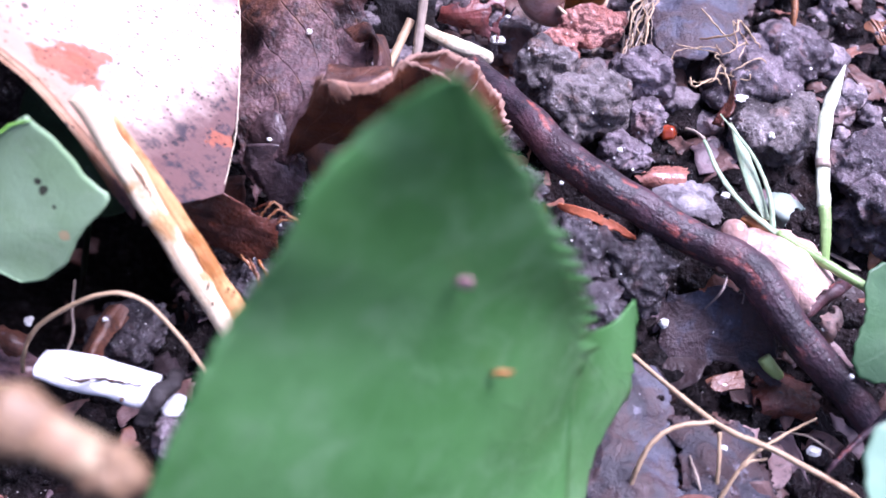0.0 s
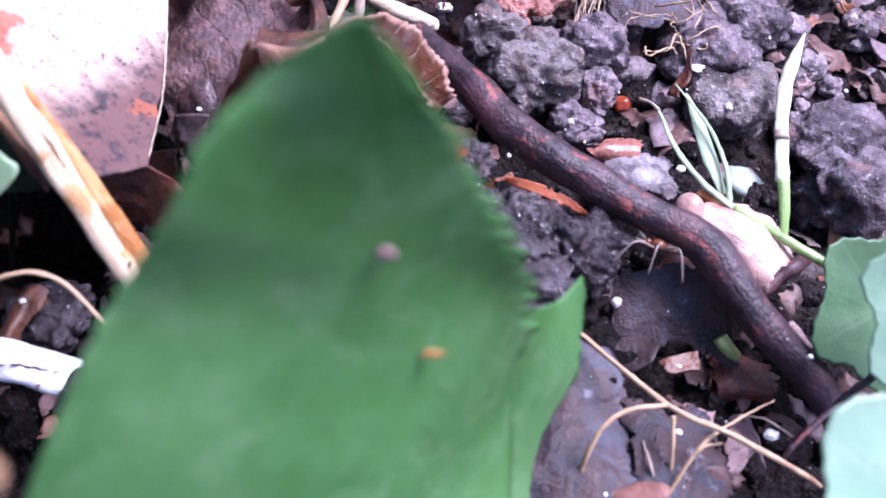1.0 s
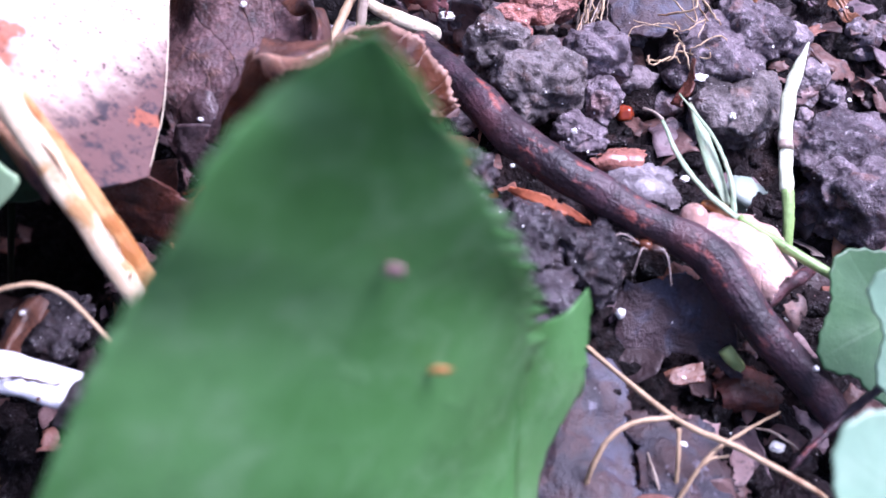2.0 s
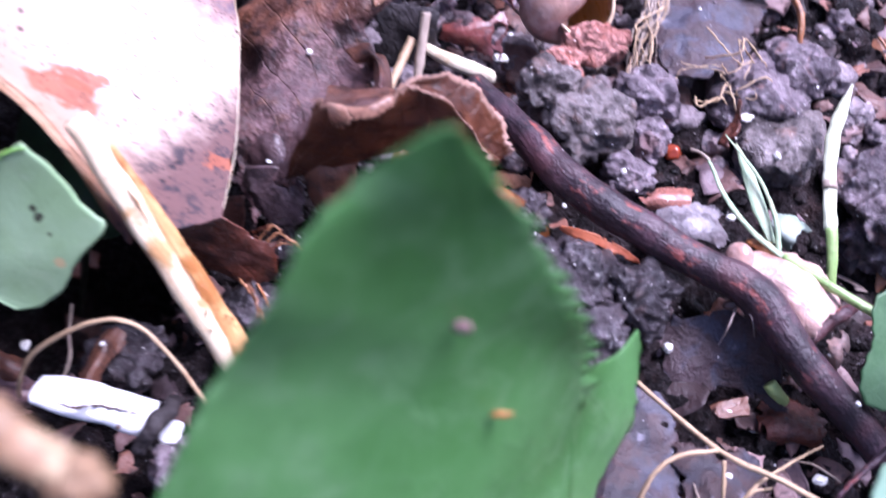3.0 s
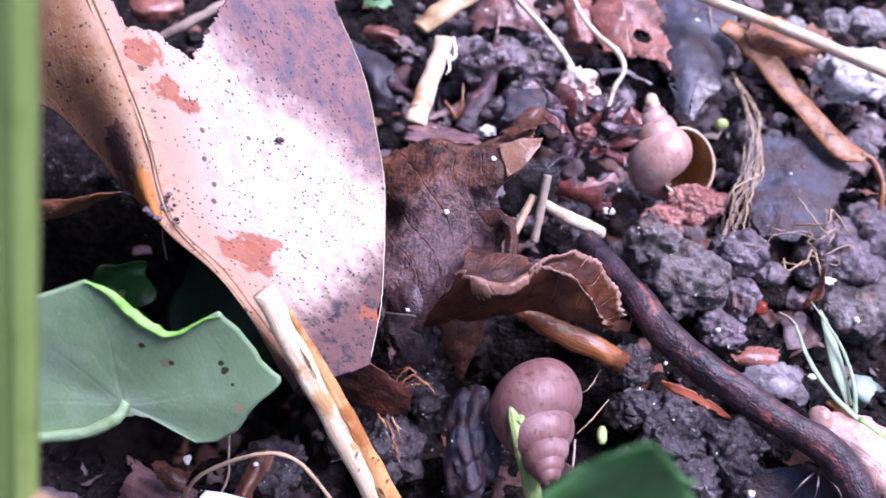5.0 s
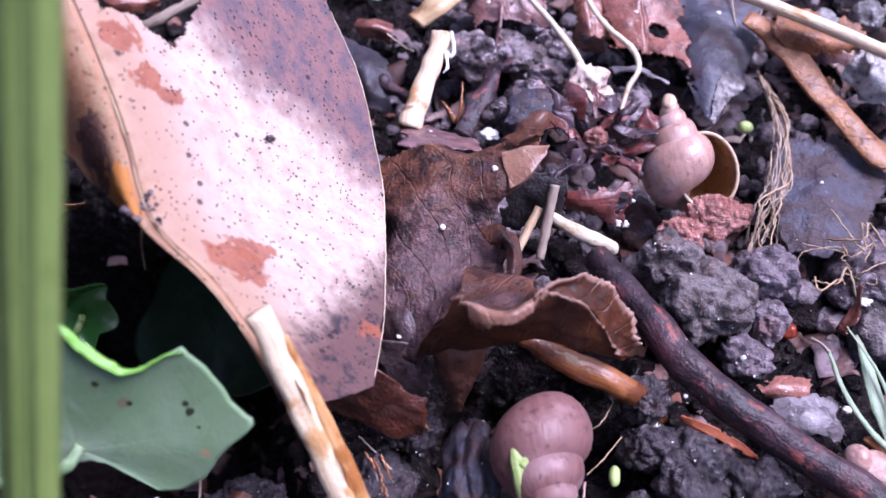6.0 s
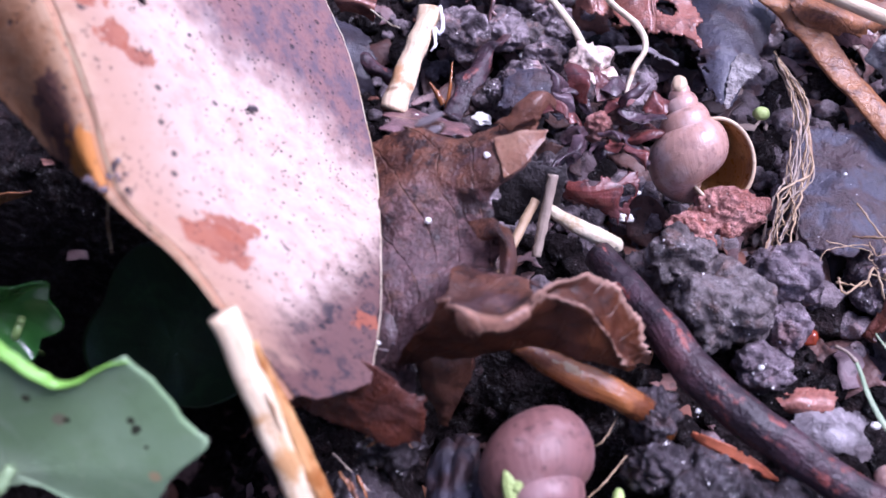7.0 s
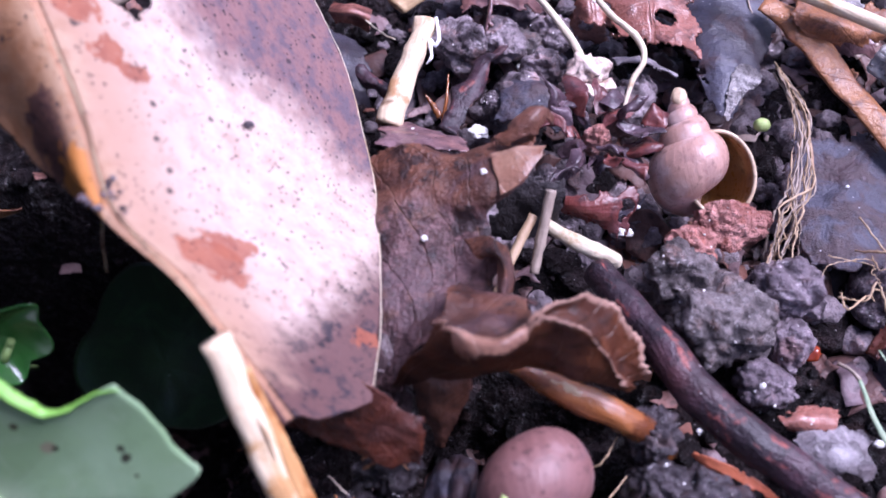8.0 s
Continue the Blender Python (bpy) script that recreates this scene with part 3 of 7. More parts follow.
def loft(rails, nu=40, nv=24, thick=0.02, wave=0.0, wave_scale=1.2, seed=0.0, teeth=0.0, gap=0.12, hole=None, mid=0, fray=0.0, ragged=0.0, teeth_end=9.0, teeth_first=1.0, teeth_last=1.0, crumple=0.0):
    """A thin sheet through rails (lines of a few points each). teeth: saw edge on the first and last rail. hole: test on the uv, where the sheet is torn."""
    lines = np.array([curve_points(r, nu) for r in rails])
    grid = np.array([curve_points(lines[:, a], nv) for a in range(nu)])
    if teeth or fray:
        for e, inner in ((0, 1), (-1, -2)):
            out = grid[:, e] - grid[:, inner]
            out /= np.linalg.norm(out, axis=1)[:, None] + 1e-9
            run = np.r_[0, np.cumsum(np.linalg.norm(np.diff(grid[:, e], axis=0), axis=1))]
            uneven = np.array([noise.noise(Vector((r * 1.7, seed, 2.5))) for r in run])
            saw = ((run + 0.09 * uneven) / gap) % 1.0 * teeth * (0.55 + 1.1 * uneven)
            rag = np.array([noise.noise(Vector((s * 3.1, seed, e))) for s in run]) * fray
            saw, rag = saw * (teeth_first if e == 0 else teeth_last), rag * (teeth_first if e == 0 else teeth_last)
            fade = np.clip((teeth_end - np.linspace(0, 1, nu)) * 12, 0, 1)
            grid[:, e] += out * ((saw + rag) * fade)[:, None]
    cross = np.linalg.norm(np.diff(grid, axis=1), axis=2)
    w = np.concatenate([np.zeros((nu, 1)), np.cumsum(cross, axis=1)], axis=1)
    w -= w[:, [round(mid * (nv - 1))]]
    core = grid[:, round(mid * (nv - 1))]
    s = np.r_[0, np.cumsum(np.linalg.norm(np.diff(core, axis=0), axis=1))]
    uv = np.stack([np.repeat(s[:, None], nv, 1), w], -1).reshape(-1, 2)
    v = grid.reshape(-1, 3)
    if wave:
        v = rough(v, wave, wave_scale, seed)
    if crumple:
        v = rough(v, crumple, 5.5, seed + 3.0)
    g = v.reshape(nu, nv, 3)
    nrm = np.cross(np.gradient(g, axis=0), np.gradient(g, axis=1))
    nrm /= np.linalg.norm(nrm, axis=2)[..., None] + 1e-12
    back = (g - nrm * thick).reshape(-1, 3)
    n = nu * nv
    live = np.ones((nu - 1, nv - 1), bool)
    if hole:
        for a in range(nu - 1):
            for b in range(nv - 1):
                live[a, b] = not hole(*uv[a * nv + b])
    if ragged:
        for a in range(nu - 1):
            for b in range(nv - 1):
                su, sv = uv[a * nv + b]
                near = min(su, s[-1] - su, sv - w[a, 0], w[a, -1] - sv)
                live[a, b] &= near > ragged * (0.15 + 1.5 * abs(noise.fractal(Vector((su * 2.6, sv * 2.6, seed)), 0.9, 2.0, 4)))
    f = []
    for a in range(nu - 1):
        for b in range(nv - 1):
            if not live[a, b]:
                continue
            q = (a * nv + b, a * nv + b + 1, (a + 1) * nv + b + 1, (a + 1) * nv + b)
            f += [q, tuple(i + n for i in q[::-1])]
            for (da, db), (i, j) in (((0, -1), (3, 0)), ((0, 1), (1, 2)), ((-1, 0), (0, 1)), ((1, 0), (2, 3))):
                aa, bb = a + da, b + db
                if not (0 <= aa < nu - 1 and 0 <= bb < nv - 1) or not live[aa, bb]:
                    f.append((q[j], q[i], q[i] + n, q[j] + n))
    return np.vstack([v, back]), f, np.vstack([uv, uv])


def star_leaf(centre, ex, ey, outline, cup=0.1, thick=0.02, wave=0.05, seed=0.0, rings=18, count=120, teeth=0.0, curl=0.0, droop=None, sharp=False):
    """A lobed leaf round its stalk. outline: (degrees, cm) pairs in the plane of ex and ey."""
    ex, ey = np.array(ex, float), np.array(ey, float)
    ex /= np.linalg.norm(ex)
    nz = np.cross(ex, ey)
    nz /= np.linalg.norm(nz)
    ey = np.cross(nz, ex)
    a = np.array([o[0] for o in outline], float)
    r = np.array([o[1] for o in outline], float)
    th = np.linspace(a[0], a[0] + 360, count, endpoint=False)
    closed = np.stack([np.r_[a, a[0] + 360], np.r_[r, r[0]]], 1)
    fine = curve_points(closed, 400)
    rad = np.interp(th, closed[:, 0], closed[:, 1]) if sharp else np.interp(th, fine[:, 0], fine[:, 1])
    if teeth:
        rad += teeth * np.abs(((np.arange(count) / 5.0) % 1.0) - 0.5)
    k = (np.linspace(0.04, 1, rings) ** 0.8)[:, None]
    u, w = k * rad * np.cos(np.radians(th)), k * rad * np.sin(np.radians(th))
    lift = cup * k**2 * rad + curl * (k**6) * np.ones_like(rad)
    lift = lift + 0.012 * k * rad * np.cos(np.radians(th) * 6)
    if droop:
        lift = lift + droop(u, w)
    g = np.array(centre, float) + u[..., None] * ex + w[..., None] * ey + lift[..., None] * nz
    v = rough(g.reshape(-1, 3), wave, 1.1, seed)
    uv = np.stack([u, w], -1).reshape(-1, 2)
    n = len(v)
    v = np.vstack([v, v - nz * thick])
    f = []
    for i in range(rings - 1):
        for j in range(count):
            q = (i * count + j, (i + 1) * count + j, (i + 1) * count + (j + 1) % count, i * count + (j + 1) % count)
            f += [q, tuple(x + n for x in q[::-1])]
    b = (rings - 1) * count
    f += [(b + j, b + j + n, b + (j + 1) % count + n, b + (j + 1) % count) for j in range(count)]
    f += [tuple(range(count)), tuple(range(n, n + count))[::-1]]
    return v, f, np.vstack([uv, uv])


BALLS = {}


def ball(level):
    if level not in BALLS:
        bm = bmesh.new()
        bmesh.ops.create_icosphere(bm, subdivisions=level, radius=1.0)
        BALLS[level] = (np.array([v.co for v in bm.verts]), [tuple(v.index for v in f.verts) for f in bm.faces])
        bm.free()
    return BALLS[level]


def clod(centre, size, seed, level=5, amp=0.35, crumb=0.10, beads=0.0):
    """A lump of soil: worn knobs run together, a few clefts, and a little crumb. beads: rounded granules stuck together."""
    d, f = ball(level)
    out = np.empty_like(d)
    o1, o2, o3 = Vector((seed, -seed, seed * 0.5)), Vector((seed * 2, 1, seed)), Vector((seed, seed, 7))
    for i, n in enumerate(d):
        p = Vector(n)
        q = p + 0.35 * noise.noise_vector(p * 1.6 + o2)
        big = noise.fractal(q * 0.9 + o1, 1.1, 2.1, 3)
        dist = noise.voronoi(q * 1.05 + o2)[0]
        cleft = min(1.0, (dist[1] - dist[0]) * 2.6)
        knob = noise.noise(q * 2.5 + o3)
        tiny = noise.fractal(p * 6.0 + o3, 0.8, 2.1, 4)
        grit = noise.fractal(p * 17.0 + o1, 0.7, 2.1, 3)
        size_here = 0.98 + amp * big + (0.26 if not beads else 0.12) * (cleft - 1) * (0.4 + amp) + crumb * 0.55 * abs(knob) + crumb * 0.45 * tiny + 0.014 * grit
        if beads:
            near = noise.voronoi(q * 2.5 + o1)[0]
            size_here += beads * (0.45 - min(0.9, near[0])) + 0.3 * beads * min(0.25, near[1] - near[0])
        out[i] = n * size_here
    return out * np.array(size) + np.array(centre, float), f, None


def pebble(centre, size, seed, level=2, amp=0.3):
    d, f = ball(level)
    out = np.array([n * (1 + amp * noise.noise(Vector(n) * 1.7 + Vector((seed, seed * 2, -seed)))) for n in d])
    return out * np.array(size) + np.array(centre, float), f, None


def whorls(apex, axis, right, length, wide, turns=4.2, grow=1.75, start=None, inner=1.0, squash=1.15, fat=0.34, off=0.17, drop=1.0, flare=0.0, taper=1.0, level=0.0):
    """A coiled shell. right: the way from the axis to the mouth."""
    ax = np.array(axis, float)
    ax /= np.linalg.norm(ax)
    e1 = np.array(right, float)
    e1 -= ax * (e1 @ ax)
    e1 /= np.linalg.norm(e1)
    e2 = np.cross(ax, e1)
    sides, steps = 26, int(turns * 36)
    th = np.linspace(0 if start is None else start, turns * 2 * np.pi, steps)
    kk = np.exp(np.log(grow) * (th / (2 * np.pi) - turns))
    kk0 = np.exp(-np.log(grow) * turns)
    top = grow**-level
    a = wide * fat
    ro = wide * off
    v, uv = [], []
    for i, (t, q) in enumerate(zip(th, kk)):
        ang = t - turns * 2 * np.pi
        radial = np.cos(ang) * e1 + np.sin(ang) * e2
        along = (min(q, top)**drop - kk0**drop) / (top**drop - kk0**drop)
        reach = max(0.0, 1 + ang / 1.5)
        c = np.array(apex, float) + ax * (length - a * squash) * along + radial * ro * q**taper + e2 * flare * wide * reach * reach * (3 - 2 * reach)
        for j in range(sides):
            b = 2 * np.pi * j / sides
            v.append(c + a * q**taper * inner * (np.cos(b) * radial + squash * np.sin(b) * ax))
            uv.append((t * q * wide * 0.5, b * a * q))
    f = [(i * sides + j, i * sides + (j + 1) % sides, (i + 1) * sides + (j + 1) % sides, (i + 1) * sides + j) for i in range(len(th) - 1) for j in range(sides)]
    if start is None:
        f.append(tuple(range(sides)))
    mouth = np.array(v[-sides:])
    return np.array(v), f, np.array(uv), mouth


# ---- objects ----
ORIGIN = {}


def build_mesh(name, shape, material, origin, smooth=True):
    v, f, uv = shape[:3]
    me = bpy.data.meshes.new(name)
    me.from_pydata(((np.asarray(v) - origin) * CM).tolist(), [], [tuple(int(i) for i in q) for q in f])
    me.materials.append(material)
    if uv is not None:
        layer = me.uv_layers.new(name="plan")
        idx = np.empty(len(me.loops), int)
        me.loops.foreach_get("vertex_index", idx)
        layer.data.foreach_set("uv", np.asarray(uv, np.float32)[idx].ravel())
    me.polygons.foreach_set("use_smooth", [smooth] * len(me.polygons))
    me.update()
    return me


def joined(shapes):
    vs, fs, uvs, n = [], [], [], 0
    for v, f, uv in (s[:3] for s in shapes):
        vs.append(np.asarray(v))
        fs += [tuple(i + n for i in q) for q in f]
        uvs.append(np.zeros((len(v), 2)) if uv is None else uv)
        n += len(v)
    return np.vstack(vs), fs, np.vstack(uvs)


def thing(name, origin, label, category, group="", kind=""):
    """An empty at the base of a thing, to which its parts are given."""
    ob = new(name)
    ob.empty_display_size = 0.005
    ob.location = Vector(origin) * CM
    ORIGIN[ob.name] = np.array(origin, float)
    return tagged(ob, label, category, group, kind)


def part(name, shape, material, parent, label="", smooth=True):
    at = ORIGIN[parent.name]
    ob = new(name, build_mesh(name, shape, material, at, smooth))
    ob.parent = parent
    ORIGIN[ob.name] = at
    return tagged(ob, label)


def solo(name, shape, material, label, category, group="", kind="", smooth=True):
    """A thing of one mesh, its origin under its middle."""
    v = np.asarray(shape[0])
    at = np.array([*(v.min(0) + v.max(0))[:2] / 2, v[:, 2].min()])
    ob = new(name, build_mesh(name, shape, material, at, smooth))
    ob.location = Vector(at) * CM
    ORIGIN[ob.name] = at
    return tagged(ob, label, category, group, kind)


# ---- the ground ----
def ground_height(x, y):
    base = -0.40 + 0.26 * noise.fractal(Vector((x * 0.35, y * 0.35, 3.1)), 1.0, 2.0, 3)
    base -= 0.55 * max(0.0, min(1.0, (x - 2.2) / 2.2)) * max(0.0, min(1.0, (9.5 - y) / 3.0))
    base -= (0.75 + 2.2 * max(0.0, min(1.0, (y - 4.9) / 1.0)) * max(0.0, min(1.0, (9.4 - y) / 0.7))) * max(0.0, min(1.0, (-x - 2.6) / 1.2))
    # bank added beside the bed to block low sky light from the hollow
    added_bank = max(0.0, min(1.0, (-x - 7.9 + 0.3 * noise.noise(Vector((y * 0.6, 2, 0)))) / 1.6))
    base += 12.0 * added_bank * added_bank * (3 - 2 * added_bank)
    base -= 2.4 * math.exp(-((x + 0.95) ** 2 / 0.9 + (y - 6.25) ** 2 / 0.55))
    # hollow dug deeper here so that it falls dark
    base -= 3.5 * max(0.0, min(1.0, (-x - 3.7) / 1.0)) * max(0.0, min(1.0, (y - 5.6) / 1.0)) * max(0.0, min(1.0, (9.2 - y) / 0.6))
    fine = 0.10 * noise.fractal(Vector((x * 2.2, y * 2.2, 0.4)), 0.9, 2.0, 4)
    cell = noise.voronoi(Vector((x * 2.4, y * 2.4, 0.7)))[0]
    near = base + fine - 0.34 * cell[0] + 0.05 * noise.noise(Vector((x * 9, y * 9, 1)))
    # past the bed the crumbs give way to gentle swells
    fade = max(0.0, min(1.0, (max(abs(x), abs(y - 8)) - 10) / 4))
    swell = -0.6 + 12.0 * added_bank * added_bank * (3 - 2 * added_bank) * max(0.0, min(1.0, (30 - max(abs(x), abs(y - 8))) / 16)) + 0.5 * noise.noise(Vector((x * 0.12, y * 0.12, 5)))
    return near * (1 - fade) + swell * fade


def ground_shape():
    far = [10.5, 11, 11.5, 12, 12.7, 13.5, 14.5, 16, 18, 20, 22, 24, 26, 28, 30, 33, 37, 41, 45, 60, 80, 110, 150, 200, 270, 370, 500]
    xs = np.r_[[-f for f in far[::-1]], np.linspace(-10, 10, 260), far]
    ys = np.r_[[-f + 8 for f in far[::-1]], np.linspace(-2, 18, 260), [f + 8 for f in far]]
    v = np.array([(x, y, ground_height(x, y)) for y in ys for x in xs])
    w = len(xs)
    f = [(a * w + b, a * w + b + 1, (a + 1) * w + b + 1, (a + 1) * w + b) for a in range(len(ys) - 1) for b in range(w - 1)]
    return v, f, None


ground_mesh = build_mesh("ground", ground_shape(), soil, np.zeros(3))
ground = tagged(new("ground", ground_mesh), "wet crumbly garden soil, its dark colour deepened for shade", "soil", kind="structure")


def scatter(count, seed, lo, hi, smallest, largest, level=1, flat=0.8, lift=0.25):
    rng = random.Random(seed)
    shapes = []
    for n in range(count):
        x, y = rng.uniform(lo[0], hi[0]), rng.uniform(lo[1], hi[1])
        r = smallest * (largest / smallest) ** (rng.random() ** 2)
        shapes.append(pebble((x, y, ground_height(x, y) + r * lift), (r, r * rng.uniform(0.7, 1.2), r * flat * rng.uniform(0.7, 1.1)), rng.uniform(0, 90), level, 0.5))
    return joined(shapes)


solo("soil_crumbs", scatter(3600, 5, (-6.8, 1.0), (8.0, 15.0), 0.03, 0.22, 2), soil, "small dark crumbs of wet soil lying on the ground", "soil", kind="stuff")
solo("white_grit", scatter(170, 8, (-6.5, 1.5), (7.5, 14.5), 0.010, 0.036, 1, 0.6, 0.9), white_grit, "tiny white grains of grit strewn over the soil", "grit", kind="stuff", smooth=False)

solo("soil_granules", joined([scatter(420, 12, (-2.5, 7.4), (6.5, 12.5), 0.07, 0.27, 3), scatter(460, 13, (-2.4, 8.6), (3.0, 12.4), 0.06, 0.2, 2)]), lit_back_clod, "rounded lumps of purplish grey soil, lightened for the brighter back", "soil", kind="stuff")


def leaf_crumbs():
    rng = random.Random(17)
    shapes = []
    for n in range(950):
        x, y = rng.uniform(-6.5, 7.5), rng.uniform(1.5, 14.5)
        a, r = rng.uniform(0, 6.3), rng.uniform(0.08, 0.2) if n % 3 else rng.uniform(0.2, 0.36)
        if n % 5 == 0:
            x, y = rng.uniform(-1.5, 6.0), rng.uniform(8.3, 12.5)
        c = np.array((x, y, ground_height(x, y) + rng.uniform(-0.02, 0.12)))
        ex = np.array((math.cos(a), math.sin(a), rng.uniform(-0.5, 0.5))) * r
        ey = np.array((-math.sin(a), math.cos(a), rng.uniform(-0.5, 0.5))) * r * rng.uniform(0.35, 0.9)
        up = np.array((0, 0, rng.uniform(0.0, 0.3) * r))
        j = lambda: rng.uniform(0.6, 1.3)
        rails = [[c - ex * j() - ey * j(), c - ey * j() + up, c + ex * j() - ey * j()], [c - ex * j(), c + up, c + ex * j()], [c - ex * j() + ey * j(), c + ey * j() + up, c + ex * j() + ey * j()]]
        shapes.append(loft(rails, 11, 10, 0.014, 0.09, 3.4, n * 1.3, 0, 0.1, None, 0, 0.05, 0.05))
    return joined(shapes)


solo("leaf_crumbs", leaf_crumbs(), leaf_litter, "dark decayed flakes of leaves mixed into the soil", "leaf litter", kind="stuff")


# ---- clods ----
def soil_lump(name, shape, mat, label, category, group, seed, grains=4):
    v = shape[0]
    ob = thing(name, (*(v.min(0) + v.max(0))[:2] / 2, v[:, 2].min()), label, category, group)
    part("lump", shape, mat, ob)
    rng = random.Random(seed)
    high = np.flatnonzero(v[:, 2] > np.quantile(v[:, 2], 0.55))
    for n in range(grains):
        r = rng.uniform(0.007, 0.016)
        part("grain", pebble(v[high[rng.randrange(len(high))]], (r, r * rng.uniform(0.6, 1.6), r * 0.7), n, 1, 0.6), white_grit, ob, "white grain of grit", False)


def clods():
    def heap(entries, mat, label, beads=0.0):
        for centre, size, seed in entries:
            soil_lump("soil_clod", clod(centre, tuple(1.18 * v for v in size), seed, 5, beads=beads), mat, label, "soil clod", "clods of soil", seed)

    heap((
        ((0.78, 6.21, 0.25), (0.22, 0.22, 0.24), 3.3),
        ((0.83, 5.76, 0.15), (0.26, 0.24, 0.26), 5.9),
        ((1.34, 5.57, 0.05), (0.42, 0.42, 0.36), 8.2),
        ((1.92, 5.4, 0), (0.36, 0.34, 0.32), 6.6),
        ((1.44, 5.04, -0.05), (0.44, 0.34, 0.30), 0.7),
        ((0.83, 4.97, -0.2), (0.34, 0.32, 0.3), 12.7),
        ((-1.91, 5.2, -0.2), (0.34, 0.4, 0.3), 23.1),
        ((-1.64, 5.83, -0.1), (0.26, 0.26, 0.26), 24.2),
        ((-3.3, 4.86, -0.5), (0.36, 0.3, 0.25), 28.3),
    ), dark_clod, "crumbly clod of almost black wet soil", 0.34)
    heap((
        ((1.12, 8.02, 0.05), (0.36, 0.36, 0.34), 1.3),
        ((1.53, 7.47, 0.15), (0.44, 0.42, 0.40), 4.1),
        ((3.76, 7.71, -0.45), (0.5, 0.5, 0.34), 16.2),
        ((-0.63, 11.12, -0.1), (0.24, 0.2, 0.22), 20.3),
    ), pale_clod, "crumbly clod of greyish brown soil with pale grains")
    heap((
        ((2.18, 7.99, 0.05), (0.36, 0.33, 0.34), 7.7),
        ((2.22, 7.4, -0.05), (0.22, 0.24, 0.25), 2.9),
        ((1.92, 6.97, -0.1), (0.28, 0.22, 0.22), 9.4),
        ((3.55, 8.23, -0.35), (0.52, 0.50, 0.36), 11.2),
        ((4.08, 8.71, -0.35), (0.46, 0.42, 0.36), 13.8),
        ((4.99, 7.4, -0.85), (0.62, 0.6, 0.42), 14.4),
        ((5.05, 6.7, -0.85), (0.5, 0.44, 0.42), 15.1),
    ), clod_soil, "crumbly clod of dark wet soil with pale grains")
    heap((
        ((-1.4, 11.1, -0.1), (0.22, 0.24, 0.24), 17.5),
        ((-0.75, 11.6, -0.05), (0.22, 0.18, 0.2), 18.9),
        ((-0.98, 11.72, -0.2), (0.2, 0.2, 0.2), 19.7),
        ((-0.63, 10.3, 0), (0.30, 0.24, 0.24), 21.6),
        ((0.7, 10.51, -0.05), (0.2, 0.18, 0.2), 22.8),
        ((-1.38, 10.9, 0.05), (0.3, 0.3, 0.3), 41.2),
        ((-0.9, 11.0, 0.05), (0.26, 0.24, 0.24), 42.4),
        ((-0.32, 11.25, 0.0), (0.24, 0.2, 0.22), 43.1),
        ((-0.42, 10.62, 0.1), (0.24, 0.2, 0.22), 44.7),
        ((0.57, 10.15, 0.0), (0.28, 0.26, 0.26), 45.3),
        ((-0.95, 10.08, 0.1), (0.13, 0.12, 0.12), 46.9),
    ), lit_back_clod, "crumbly clod of grey wet soil, lightened for the brighter back")
    heap((
        ((-2.41, 3.56, -0.1), (0.30, 0.26, 0.24), 27.7),
        ((-5.1, 4.12, -0.5), (0.32, 0.2, 0.2), 29.1),
        ((-5.75, 4.2, -0.5), (0.36, 0.2, 0.2), 30.4),
    ), clod_soil, "crumbly clod of dark wet soil with pale grains")
    soil_lump("soil_clod", clod((-0.96, 5.23, 0.05), (0.34, 0.72, 0.42), 25.5, 5, 0.2, 0.04), slate_wet, "long smooth lump of purplish black wet soil", "soil clod", "clods of soil", 5, 4)
    soil_lump("soil_clod", clod((1.65, 8.68, 0.1), (0.42, 0.3, 0.26), 31.0, 5, 0.3, 0.14), red_soil, "rust-red crumbly lump beside the open snail shell", "soil clod", "clods of soil", 5, 4)
    soil_lump("soil_clod", clod((1.23, 8.44, 0.05), (0.3, 0.22, 0.2), 33.0, 5, 0.3, 0.14), red_soil, "rust-red crumbly lump beside the open snail shell", "soil clod", "clods of soil", 5, 4)
    soil_lump("stone", clod((-2.14, 3.41, 0.1), (0.32, 0.24, 0.22), 35.0, 5, 0.25, 0.1), grey_grit, "pale grey rough-grained stone", "stone", "stones", 5, 4)
    soil_lump("stone", clod((3.88, 10.96, 0.2), (0.56, 0.46, 0.36), 36.0, 5, 0.3, 0.12), pale_stone, "pale grey rough-grained stone", "stone", "stones", 5, 4)
    for at, size, seed in (((4.27, 12.14, 0.0), (0.34, 0.28, 0.22), 37.0), ((3.81, 12.16, 0.0), (0.24, 0.22, 0.18), 38.0), ((3.16, 11.88, 0.0), (0.3, 0.26, 0.2), 39.0), ((2.37, 12.25, 0.0), (0.2, 0.2, 0.16), 40.0)):
        soil_lump("stone", clod(at, size, seed, 4, 0.3, 0.12), grey_grit, "pale grey rough-grained stone", "stone", "stones", 5, 2)


clods()


# ---- the bleached leaf and what leans on it ----
def torn(u, v):
    """The ragged bite out of the upper margin."""
    line = np.interp(v, (0.18, 0.24, 0.55, 0.9, 1.25, 1.65, 2.2, 2.6), (1.6, 2.28, 2.32, 2.6, 2.36, 2.1, 1.3, 0.2))
    return v > 0.18 and u < line + 0.06 * noise.noise(Vector((u * 5, v * 5, 0))) + 0.03 * noise.noise(Vector((u * 16, v * 16, 4)))


